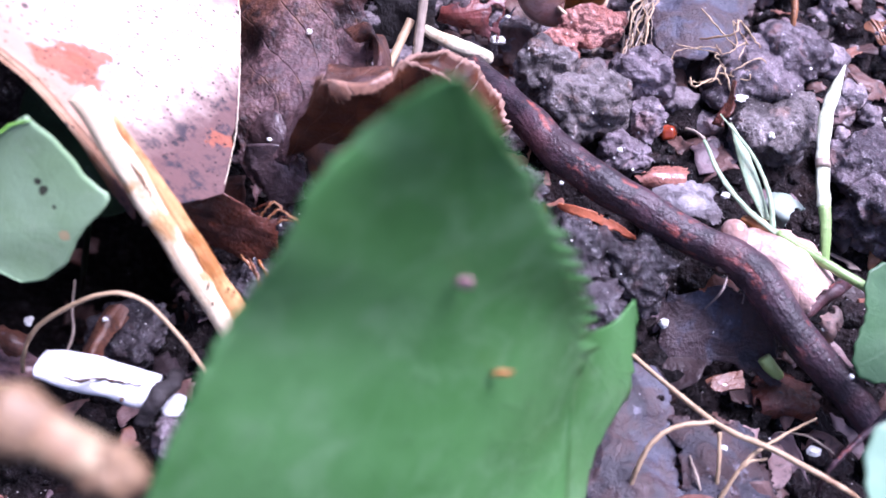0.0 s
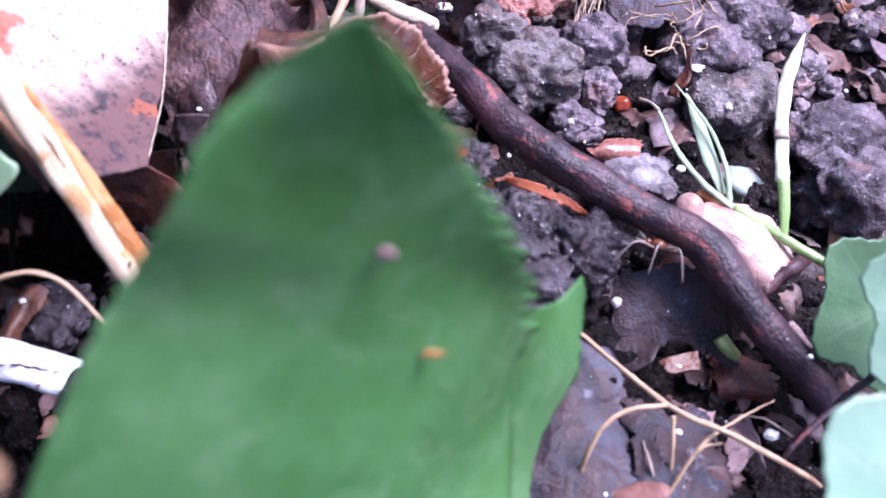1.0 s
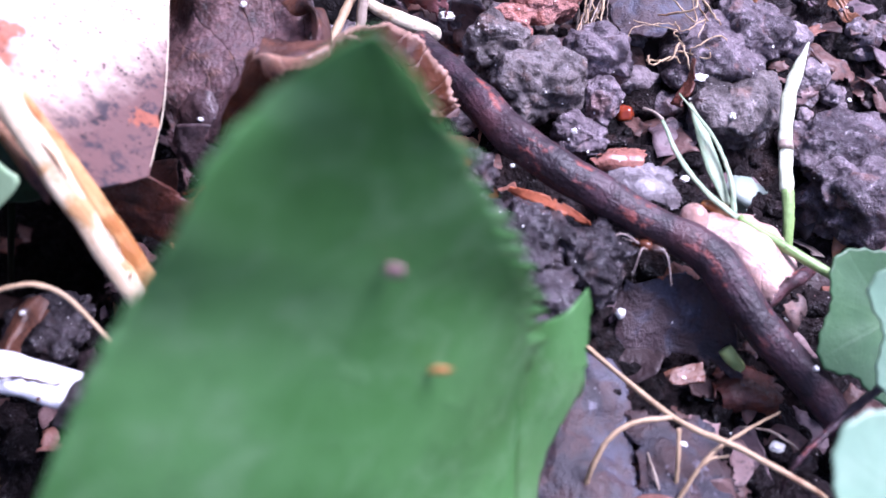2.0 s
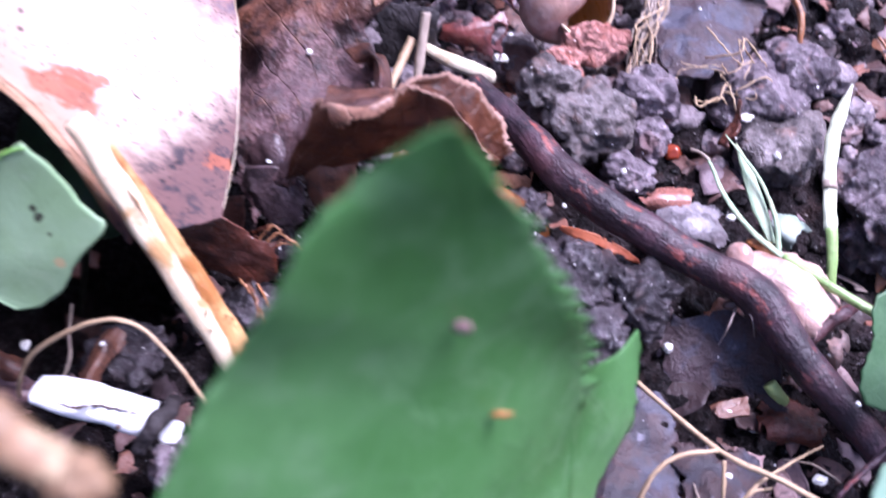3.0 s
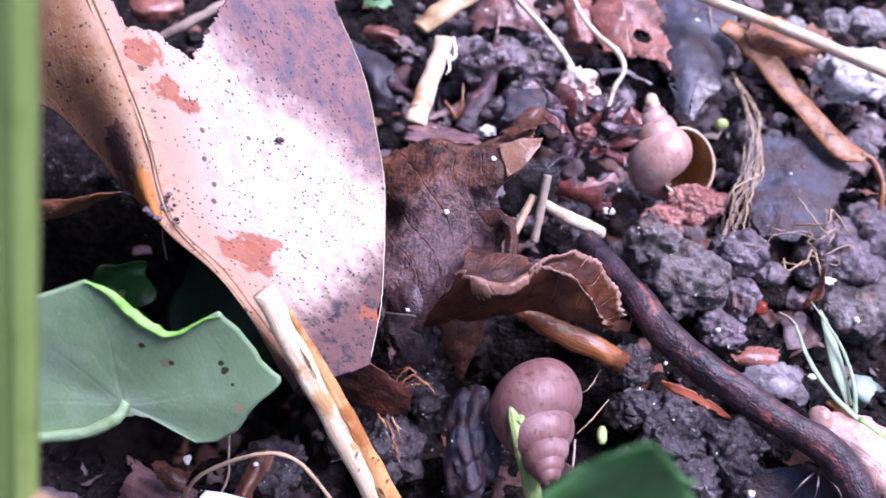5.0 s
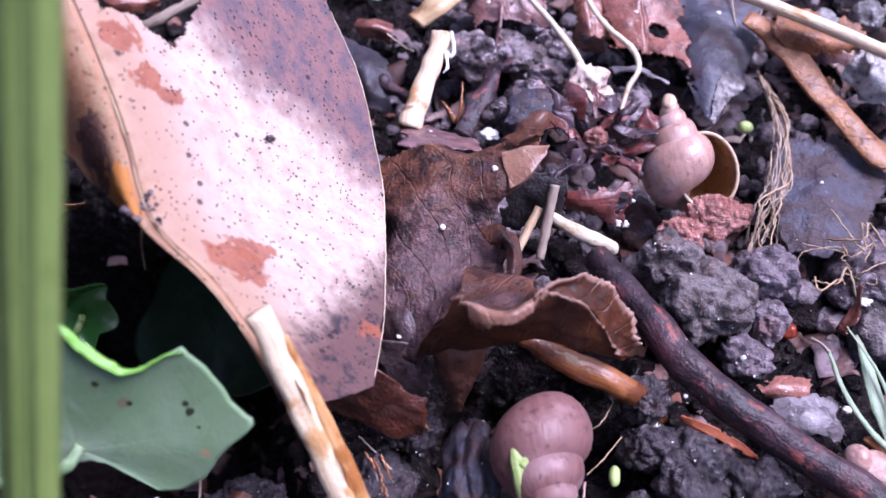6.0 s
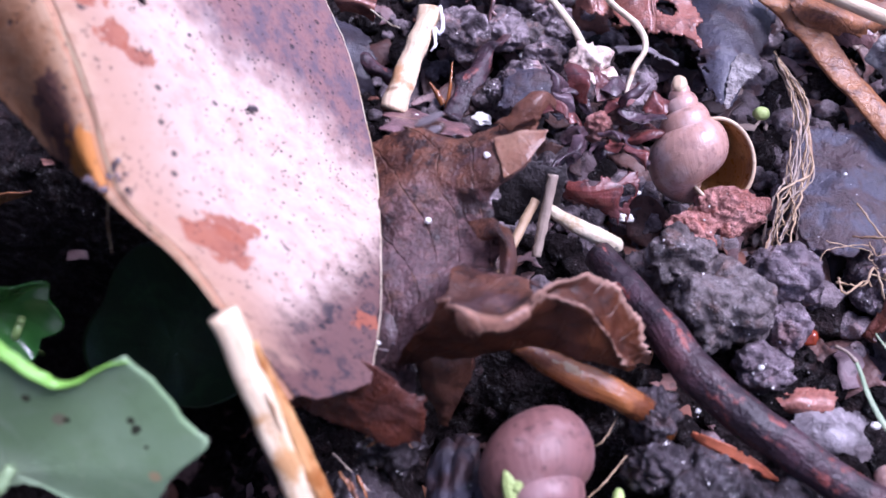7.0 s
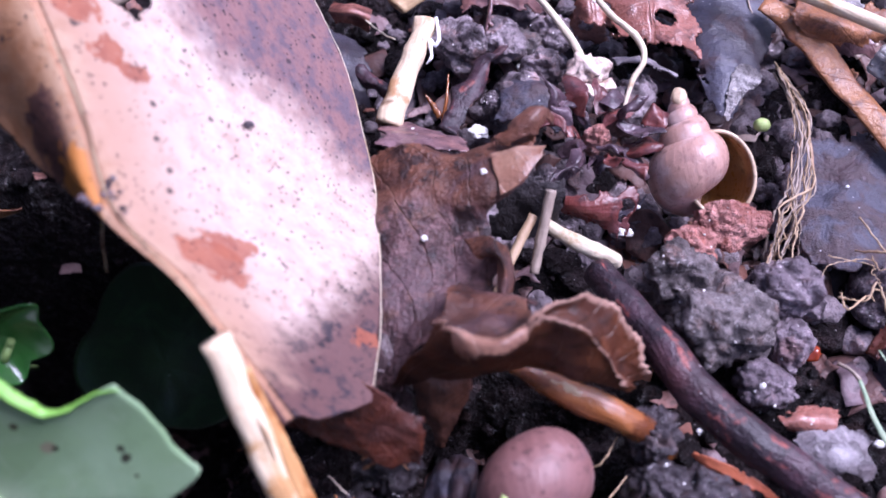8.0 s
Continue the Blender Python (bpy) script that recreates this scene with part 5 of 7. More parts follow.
def curled_leaf():
    ob = thing("dead_leaf", (-0.43, 6.6, 0.2), "curled brown dead leaf with a pale saw-toothed margin", "leaf", "dead leaves")
    top = [(-1.23, 6.44, 1.75), (-0.99, 6.25, 1.85), (-0.7, 6.19, 1.95), (-0.51, 6.31, 2.0), (-0.36, 6.43, 2.0), (-0.1, 6.43, 1.85), (0.16, 6.42, 1.5), (0.42, 6.34, 1.1)]
    mid = [(-1.41, 6.34, 1.35), (-1.04, 6.28, 1.45), (-0.71, 6.28, 1.55), (-0.45, 6.39, 1.6), (-0.18, 6.43, 1.6), (0.04, 6.42, 1.5), (0.25, 6.41, 1.3), (0.5, 6.37, 1.05)]
    low = [(-1.63, 6.27, 0.8), (-1.16, 6.28, 0.95), (-0.79, 6.35, 1.05), (-0.44, 6.38, 1.1), (-0.1, 6.32, 1.1), (0.12, 6.33, 1.1), (0.28, 6.36, 1.05), (0.46, 6.35, 1)]
    part("front_flap", loft([top, mid, low], 260, 40, 0.014, 0.06, 1.9, 3.0, 0.10, 0.10, None, 0.0, 0.14, teeth_last=0.1, crumple=0.02), curl_leaf, ob)
    rear = [(-0.5, 6.44, 1.95), (-0.27, 6.64, 1.9), (-0.04, 6.78, 1.8), (0.18, 6.85, 1.6), (0.37, 6.77, 1.35), (0.61, 6.5, 1)]
    inner = [(x, y + 0.06, z - 0.12) for x, y, z in top[3:]]
    part("rear_flap", loft([rear, [(a * 0.5 + d * 0.5, b * 0.5 + e * 0.5, c * 0.5 + f * 0.5 - 0.08) for (a, b, c), (d, e, f) in zip(curve_points(rear, 9).tolist(), curve_points(inner, 9).tolist())], inner], 200, 24, 0.014, 0.05, 1.9, 5.0, 0.06, 0.09, None, 0.0, 0.1, teeth_last=0.1, crumple=0.02), curl_leaf, ob)
    part("upper_side", loft([[(-1.3, 6.49, 1.6), (-1.02, 6.33, 1.8), (-0.67, 6.27, 1.9), (-0.47, 6.43, 1.95)], [(-1.24, 6.8, 1.45), (-1.01, 6.69, 1.55), (-0.7, 6.65, 1.6), (-0.46, 6.71, 1.6)], [(-1.17, 7.19, 1.2), (-0.97, 7.14, 1.2), (-0.71, 7.17, 1.1), (-0.41, 7.18, 1)]], 40, 18, 0.02, 0.1, 2.4, 8.0), brown_leaf, ob, "upper side of the curled leaf")
    part("folded_margin", loft([[(-1.14, 6.38, 1.82), (-0.9, 6.25, 1.95), (-0.68, 6.24, 2.0), (-0.5, 6.39, 1.98)], [(-1.11, 6.32, 1.88), (-0.9, 6.17, 2.0), (-0.68, 6.17, 2.05), (-0.49, 6.32, 2.03)], [(-1.09, 6.26, 1.84), (-0.89, 6.09, 1.95), (-0.68, 6.1, 2.0), (-0.49, 6.26, 1.98)]], 140, 14, 0.012, 0.04, 1.9, 3.0, 0.1, 0.07, None, 0.0, 0.1, teeth_first=0.05, crumple=0.02), margin_leaf, ob, "pale toothed margin folded over")
    part("hanging_lobe", loft([[(-1.48, 6.35, 0.95), (-1.39, 6.18, 0.7), (-1.29, 6.05, 0.4), (-1.21, 5.97, 0.15)], [(-1.22, 6.32, 1.05), (-1.19, 6.14, 0.8), (-1.19, 6.03, 0.45), (-1.2, 5.97, 0.15)], [(-0.95, 6.36, 1.0), (-0.98, 6.22, 0.75), (-1.08, 6.06, 0.4), (-1.18, 5.96, 0.15)]], 40, 24, 0.02, 0.07, 2.0, 1.0, 0.04, 0.1, crumple=0.02), lobe_leaf, ob, "rust-brown hanging lobe")
    part("torn_lobe", loft([[(-2.01, 6.43, 0.7), (-1.93, 6.22, 0.55), (-1.79, 6.06, 0.3)], [(-1.74, 6.4, 0.8), (-1.68, 6.22, 0.6), (-1.6, 6.04, 0.3)], [(-1.51, 6.32, 0.85), (-1.48, 6.21, 0.65), (-1.44, 6.07, 0.35)]], 30, 24, 0.02, 0.12, 3.0, 5.0, 0.12, 0.12, None, 0.0, 0.14), umber_leaf, ob, "grey torn lobe")


def small_leaves():
    def sheet(label, mat, rails, at, wave=0.06, teeth=0.0, seed=1.0, hole=None, nu=64, nv=44, fray=0.06, ragged=0.13, crumple=0.025):
        shape = loft(rails, nu, nv, 0.02, wave, 1.6, seed, teeth, 0.1, hole, 0.5, fray, ragged if nv > 10 else 0.03, crumple=crumple)
        v = shape[0]
        ob = thing("dead_leaf", (*(v.min(0) + v.max(0))[:2] / 2, v[:, 2].min()), label, "leaf", "dead leaves")
        part("blade", shape, mat, ob)
        if nv > 10 and mat in (tawny_leaf, pink_leaf, russet_leaf, mauve_leaf):
            line = v[: nu * nv].reshape(nu, nv, 3)[4:-4:7, nv // 2]
            part("midrib", tube(line, (0.018, 0.014, 0.008), 6, 24), mat, ob)
        if nv > 10:
            rng = random.Random(seed)
            for n in range(2):
                r = rng.uniform(0.018, 0.04)
                at = v[rng.randint(nu // 4, nu * 3 // 4) * nv + rng.randint(nv // 4, nv * 3 // 4)]
                part("soil_speck", pebble(at, (r, r * 0.8, r * 0.6), n + seed, 2, 0.5), clod_soil if n else white_grit, ob, "pale grain" if not n else "crumb of soil")
        return ob

    rust = sheet("rust-brown folded leaf with a frayed end", rust_leaf, [[(-3.13, 6.01, 1.1), (-2.75, 5.91, 1.05), (-2.48, 5.79, 1), (-2.1, 5.67, 0.85), (-1.7, 5.66, 0.55)], [(-3.17, 5.94, 0.75), (-2.76, 5.78, 0.7), (-2.43, 5.65, 0.6), (-2.08, 5.56, 0.5), (-1.7, 5.53, 0.4)], [(-3.16, 5.88, 0.2), (-2.67, 5.67, 0.2), (-2.39, 5.59, 0.2), (-2.05, 5.45, 0.1), (-1.73, 5.48, 0.1)]], None, seed=4.0, ragged=0.04)
    slate = sheet("bluish black wet leaf with a grey worn patch", ink_leaf, [[(0.89, 12.98, 0.1), (1.03, 11.74, 0.2), (1.19, 10.71, 0.3), (1.53, 9.81, 0.3)], [(1.68, 12.84, 0.3), (1.6, 11.65, 0.35), (1.6, 10.66, 0.4), (1.62, 9.87, 0.35)], [(2.66, 13.13, 0.1), (2.37, 11.91, 0.15), (2.17, 11.03, 0.15), (1.77, 10.1, 0.2)]], None, seed=6.0)
    patch = [[(1.78, 10.66, 0.42), (1.62, 10.45, 0.42), (1.54, 10.16, 0.4), (1.55, 9.89, 0.38)], [(1.91, 10.62, 0.42), (1.81, 10.41, 0.42), (1.64, 10.11, 0.41), (1.59, 9.87, 0.38)], [(2.04, 10.52, 0.38), (1.93, 10.29, 0.38), (1.72, 10.1, 0.38), (1.64, 9.88, 0.36)]]
    part("worn_patch", loft(patch, 30, 24, 0.01, 0.05, 3.0, 2.0, 0, 0.1, None, 0.5, 0.06, 0.06), grey_grit, slate, "pale grey worn patch")
    sheet("bluish black wet leaf lying flat", ink_brown, [[(2.3, 10.08, -0.15), (2.26, 9.47, -0.1), (2.3, 8.83, -0.1), (2.41, 8.33, -0.1)], [(2.96, 10.12, 0), (2.92, 9.42, 0.05), (2.91, 8.78, 0.05), (2.88, 8.29, 0)], [(3.74, 10.07, -0.1), (3.77, 9.6, -0.1), (3.63, 9.04, -0.1), (3.3, 8.47, -0.15)]], None, 0.11, seed=7.0)
    sheet("torn russet dead leaf with a small hole", russet_leaf, [[(0.11, 12.7, 0.3), (0.16, 11.74, 0.35), (0.26, 11.04, 0.25)], [(0.7, 12.54, 0.5), (0.74, 11.65, 0.5), (0.77, 10.85, 0.4)], [(1.23, 12.68, 0.3), (1.31, 11.58, 0.4), (1.34, 10.62, 0.45)]], None, seed=9.0, hole=lambda u, v: (u - 1.3) ** 2 + (v - 0.16) ** 2 < 0.014)
    sheet("pinkish brown strip of dead leaf", russet_leaf, [[(-0.26, 12.43, 0.3), (-0.2, 11.76, 0.3), (-0.09, 11.32, 0.2)], [(0.02, 12.35, 0.4), (0.04, 11.68, 0.4), (0.14, 11.14, 0.3)], [(0.28, 12.48, 0.3), (0.33, 11.81, 0.3), (0.39, 11.2, 0.2)]], None, seed=11.0)
    sheet("purplish brown wet dead leaf", mauve_leaf, [[(-1.81, 12.62, 0.1), (-1.65, 11.73, 0.2), (-1.46, 11.31, 0.2)], [(-1.21, 12.36, 0.4), (-1.09, 11.69, 0.4), (-0.98, 11.36, 0.3)], [(-0.55, 12.52, 0.3), (-0.47, 11.63, 0.3), (-0.41, 11.33, 0.1)]], None, seed=12.0)
    sheet("pale pink dead leaf under the twig", pink_leaf, [[(2.95, 6.05, -0.1), (3.41, 6, 0.02), (3.81, 5.82, 0), (4.02, 5.42, -0.1)], [(3.06, 5.71, 0), (3.33, 5.53, 0.08), (3.55, 5.34, 0.08), (3.76, 5.11, 0)], [(3.21, 5.62, -0.3), (3.38, 5.37, -0.2), (3.51, 5.12, -0.2), (3.65, 4.95, -0.3)]], None, seed=14.0, ragged=0.06)
    sheet("pale pink dead leaf under the twig", pink_leaf, [[(3.84, 5.24, -0.3), (4.01, 5.24, -0.3), (4.1, 5.11, -0.4)], [(3.81, 5.05, -0.3), (3.9, 4.94, -0.2), (3.98, 4.89, -0.3)], [(3.88, 4.96, -0.5), (3.95, 4.87, -0.5), (4.01, 4.89, -0.6)]], None, seed=15.0)
    sheet("bright orange curled chip of bark", orange_chip, [[(1.14, 6.07, 0.3), (1.36, 6.0, 0.35), (1.63, 5.91, 0.32), (1.96, 5.72, 0.25)], [(1.13, 6.06, 0.25), (1.33, 5.94, 0.28), (1.63, 5.78, 0.25), (1.95, 5.71, 0.2)]], None, 0.03, seed=16.0, nv=8, crumple=0.01)
    sheet("rust-red crumpled scrap of leaf", russet_leaf, [[(1.88, 6.59, -0), (2.21, 6.76, 0.05), (2.6, 6.78, 0)], [(1.96, 6.48, 0.05), (2.21, 6.55, 0.15), (2.55, 6.57, 0.05)], [(2.03, 6.48, -0.1), (2.3, 6.5, -0.1), (2.57, 6.49, -0.1)]], None, 0.09, seed=17.0)
    sheet("ash-grey decayed scrap of leaf", ash_leaf, [[(2.12, 6.5, -0.05), (2.48, 6.55, 0), (2.91, 6.56, -0.1)], [(2.26, 6.2, 0), (2.56, 6.18, 0.1), (2.88, 6.25, 0)], [(2.56, 6.06, -0.2), (2.73, 6.03, -0.1), (2.96, 6.12, -0.2)]], None, 0.08, seed=18.0)
    sheet("brown pointed dead leaf in the hollow", tawny_leaf, [[(-7.06, 7.67, 0.5), (-6.18, 7.76, 0.6), (-5.58, 7.91, 0.65)], [(-7.03, 7.54, 0.45), (-6.2, 7.71, 0.5), (-5.6, 7.92, 0.6)], [(-7.11, 7.5, 0.2), (-6.27, 7.72, 0.3), (-5.63, 7.93, 0.55)]], None, 0.04, seed=19.0, ragged=0.015, fray=0.02)
    sheet("brown strip of dead leaf behind the paper", lobe_leaf, [[(-3.4, 4.98, 0), (-3.5, 4.66, 0.05), (-3.58, 4.34, 0)], [(-3.28, 4.96, 0.1), (-3.37, 4.64, 0.15), (-3.46, 4.32, 0.1)], [(-3.16, 4.95, 0), (-3.25, 4.62, 0.05), (-3.35, 4.3, 0)]], None, 0.03, seed=20.0, ragged=0.04)
    sheet("brown crumbling leaf scrap by the paper", lobe_leaf, [[(-4.5, 4.82, -0.1), (-4.25, 4.72, -0.05), (-4.02, 4.64, -0.1)], [(-4.52, 4.66, -0.05), (-4.28, 4.56, 0.05), (-4.05, 4.5, 0)], [(-4.5, 4.52, -0.15), (-4.25, 4.44, -0.1), (-4.03, 4.42, -0.15)]], None, 0.1, seed=71.0, ragged=0.12)
    sheet("dark red wet leaf scrap beside the green stem", rust_leaf, [[(-4.98, 3.52, -0.15), (-4.7, 3.42, -0.1), (-4.4, 3.38, -0.15)], [(-4.95, 3.35, -0.05), (-4.66, 3.24, 0), (-4.36, 3.2, -0.1)], [(-4.9, 3.18, -0.15), (-4.62, 3.08, -0.1), (-4.34, 3.05, -0.2)]], None, 0.1, seed=72.0, ragged=0.12)
    # added sheet: stands in for the shade in the gap, no leaf lies there
    sheet("black sheet standing in for the dark gap under the brown leaf", near_black, [[(-0.92, 8.62, 1.0), (-0.55, 8.66, 0.92), (-0.1, 8.66, 0.85)], [(-0.9, 8.42, 0.65), (-0.55, 8.46, 0.6), (-0.1, 8.48, 0.55)], [(-0.88, 8.22, 0.2), (-0.52, 8.24, 0.2), (-0.1, 8.28, 0.2)]], None, 0.08, seed=73.0, ragged=0.1)
    sheet("brown crumpled dead leaf on the soil", mauve_leaf, [[(-5.05, 4.98, -0.6), (-4.58, 4.74, -0.5), (-4.13, 4.6, -0.6)], [(-4.96, 4.61, -0.4), (-4.46, 4.46, -0.3), (-4.1, 4.38, -0.4)], [(-5.15, 4.47, -0.7), (-4.64, 4.31, -0.6), (-4.23, 4.3, -0.7)]], None, 0.12, seed=21.0)
    sheet("red-brown wet dead leaf in the hollow", rust_leaf, [[(3.17, 4.64, -0.9), (3.5, 4.7, -0.8), (3.92, 4.65, -0.9)], [(3.13, 4.25, -0.7), (3.44, 4.27, -0.6), (3.86, 4.26, -0.7)], [(3.3, 4.14, -1), (3.56, 4.16, -0.9), (3.99, 4.2, -1)]], None, seed=24.0)
    sheet("slate-blue wet leaf scrap beside the dried flower", slate_wet, [[(-0.95, 10.3, 0.05), (-0.6, 10.42, 0.15), (-0.15, 10.2, 0.1)], [(-0.9, 10.05, 0.2), (-0.5, 10.1, 0.35), (-0.1, 9.92, 0.25)], [(-0.95, 9.75, 0.15), (-0.5, 9.72, 0.25), (-0.15, 9.62, 0.15)]], None, 0.08, seed=61.0, ragged=0.06)
    sheet("purplish wet leaf scrap under the short straw", mauve_leaf, [[(-2.2, 9.5, 0.3), (-1.75, 9.45, 0.4), (-1.25, 9.4, 0.3)], [(-2.15, 9.2, 0.55), (-1.7, 9.18, 0.65), (-1.2, 9.12, 0.6)], [(-2.2, 8.85, 0.7), (-1.7, 8.8, 0.85), (-1.15, 8.8, 0.85)]], None, 0.08, seed=62.0, ragged=0.08)
    sheet("grey curled leaf scrap behind the shell", ash_leaf, [[(0.35, 10.75, 0.2), (0.7, 10.72, 0.3), (1.1, 10.6, 0.2)], [(0.4, 10.6, 0.25), (0.72, 10.56, 0.38), (1.08, 10.5, 0.28)]], None, 0.05, seed=63.0, nv=12, ragged=0.05)
    sheet("slate-grey wet rotting leaf lying under the roots", slate_wet, [[(1.28, 4.75, -0.55), (1.2, 4.1, -0.5), (1.15, 3.3, -0.5), (1.2, 2.6, -0.55)], [(1.75, 4.7, -0.38), (1.72, 4.05, -0.34), (1.75, 3.3, -0.34), (1.8, 2.55, -0.4)], [(2.2, 4.55, -0.45), (2.3, 3.95, -0.42), (2.35, 3.25, -0.42), (2.3, 2.6, -0.5)]], None, 0.1, seed=51.0, ragged=0.1)
    sheet("brown wet rotting leaf with a dull sheen", ink_brown, [[(2.1, 4.15, -0.5), (2.2, 3.5, -0.5), (2.2, 2.7, -0.55)], [(2.6, 4.1, -0.42), (2.7, 3.45, -0.38), (2.7, 2.7, -0.42)], [(3.2, 4.0, -0.6), (3.25, 3.4, -0.6), (3.2, 2.8, -0.65)]], None, 0.12, seed=52.0, ragged=0.15)
    sheet("purplish black wet leaf standing beside the twig", ink_brown, [[(2.05, 5.25, -0.5), (2.45, 5.4, -0.2), (2.95, 5.3, -0.1), (3.3, 5.0, -0.15)], [(2.2, 4.95, -0.6), (2.6, 5.02, -0.4), (3.05, 4.95, -0.35), (3.4, 4.7, -0.4)], [(2.4, 4.6, -0.75), (2.75, 4.62, -0.65), (3.15, 4.55, -0.62), (3.5, 4.4, -0.7)]], None, 0.12, seed=53.0, ragged=0.12)
    sheet("grey-brown scrap of leaf among the roots", lobe_leaf, [[(2.64, 4.39, -0.35), (2.8, 4.46, -0.35), (2.98, 4.5, -0.35)], [(2.66, 4.3, -0.35), (2.82, 4.36, -0.35), (2.99, 4.39, -0.35)], [(2.71, 4.25, -0.35), (2.83, 4.29, -0.35), (2.97, 4.3, -0.35)]], None, 0.04, seed=54.0, ragged=0.03)
    sheet("tan scrap of leaf", lobe_leaf, [[(2.59, 4.41, -0.4), (2.74, 4.45, -0.35), (2.97, 4.52, -0.4)], [(2.63, 4.32, -0.4), (2.79, 4.33, -0.35), (2.98, 4.42, -0.4)]], None, 0.04, seed=25.0, nu=14, nv=8)
    sheet("dull rust-red scrap of leaf", rust_leaf, [[(2.89, 7.42, -0.1), (3.08, 7.65, 0), (3.23, 7.93, 0.1)], [(3.01, 7.3, 0), (3.17, 7.49, 0.1), (3.24, 7.84, 0.15)]], None, 0.05, seed=26.0, nu=16, nv=8)
    sheet("pale bluish green scrap of leaf", scrap_m, [[(3.6, 6.82, -0.4), (3.76, 6.68, -0.3), (4, 6.46, -0.4)], [(3.47, 6.53, -0.3), (3.57, 6.35, -0.2), (3.76, 6.25, -0.3)], [(3.48, 6.45, -0.5), (3.56, 6.31, -0.4), (3.69, 6.23, -0.5)]], None, seed=27.0)
    sheet("orange dead leaf far back", tawny_leaf, [[(4.81, 9.02, 0), (4.88, 8.67, 0), (5.02, 8.55, -0.1)], [(5.09, 8.83, 0.2), (5.13, 8.67, 0.1), (5.26, 8.64, 0)]], None, seed=28.0)
    sheet("dark umber decayed leaf beside the bleached leaf", umber_leaf, [[(-2.11, 6.99, 0.75), (-2.02, 6.48, 0.6), (-1.93, 6.22, 0.4)], [(-1.81, 6.75, 0.95), (-1.74, 6.4, 0.8), (-1.69, 6.12, 0.5)], [(-1.57, 6.62, 0.95), (-1.51, 6.34, 0.8), (-1.54, 6.23, 0.6)]], None, 0.12, seed=33.0, ragged=0.1)
    sheet("dark wet bark-like leaf scrap", ink_leaf, [[(0.87, 9.2, 0.1), (0.65, 8.91, 0.1), (0.36, 8.7, 0.1)], [(0.71, 8.88, 0.15), (0.56, 8.65, 0.2), (0.29, 8.52, 0.1)]], None, 0.08, seed=37.0)
    sheet("dark red crumpled leaf under the shell", flower_red, [[(-0.16, 8.91, 0.5), (0.23, 8.82, 0.55), (0.68, 8.88, 0.4)], [(-0.11, 8.63, 0.4), (0.25, 8.58, 0.45), (0.66, 8.64, 0.3)], [(-0, 8.54, 0.1), (0.28, 8.49, 0.15), (0.61, 8.5, 0.1)]], None, 0.2, seed=39.0, ragged=0.2)
    sheet("dark purplish leaf behind the straw", ink_leaf, [[(-3.34, 11.33, 0), (-2.88, 10.95, 0.1), (-2.46, 10.76, -0)], [(-3.09, 10.72, 0.1), (-2.71, 10.31, 0.25), (-2.35, 10.22, 0.1)], [(-2.97, 10.28, -0.1), (-2.61, 10.03, 0), (-2.3, 10.04, -0.1)]], None, 0.1, seed=41.0, ragged=0.1)
    sheet("russet leaf scrap behind the bleached leaf", russet_leaf, [[(-6.63, 11.86, 0.2), (-6.19, 11.68, 0.3), (-5.75, 11.88, 0.2)], [(-6.5, 11.47, 0.2), (-6.04, 11.31, 0.35), (-5.66, 11.55, 0.2)], [(-6.43, 11.34, 0), (-6.04, 11.22, 0.1), (-5.72, 11.46, 0)]], None, 0.08, seed=43.0)
    sheet("russet curled leaf scrap beside the short straw", russet_leaf, [[(-3.02, 11.43, 0.1), (-2.75, 11.28, 0.2), (-2.47, 11.29, 0.1)], [(-2.95, 11.2, 0.15), (-2.7, 11.04, 0.3), (-2.47, 11.11, 0.15)], [(-2.91, 11.15, 0), (-2.7, 11.1, 0.05), (-2.5, 11.12, 0)]], None, 0.09, seed=44.0, ragged=0.06)
    sheet("purplish brown wet dead leaf", mauve_leaf, [[(2.66, 12.29, -0.1), (3.11, 12.06, -0), (3.54, 12.03, -0.1)], [(2.72, 11.7, 0), (3.08, 11.53, 0.1), (3.51, 11.55, 0)], [(2.95, 11.41, -0.2), (3.23, 11.29, -0.1), (3.59, 11.36, -0.2)]], None, 0.08, seed=45.0)
    sheet("small green leaf far back on the soil", ivy_mid_m, [[(-3.12, 12.14, 0), (-2.92, 11.94, 0.1), (-2.68, 12.08, 0.1)], [(-3.08, 11.86, -0), (-2.85, 11.72, 0.1), (-2.65, 11.93, 0)]], None, 0.04, seed=29.0)
    return rust


mottled_leaf()
curled_leaf()
rust_thing = small_leaves()


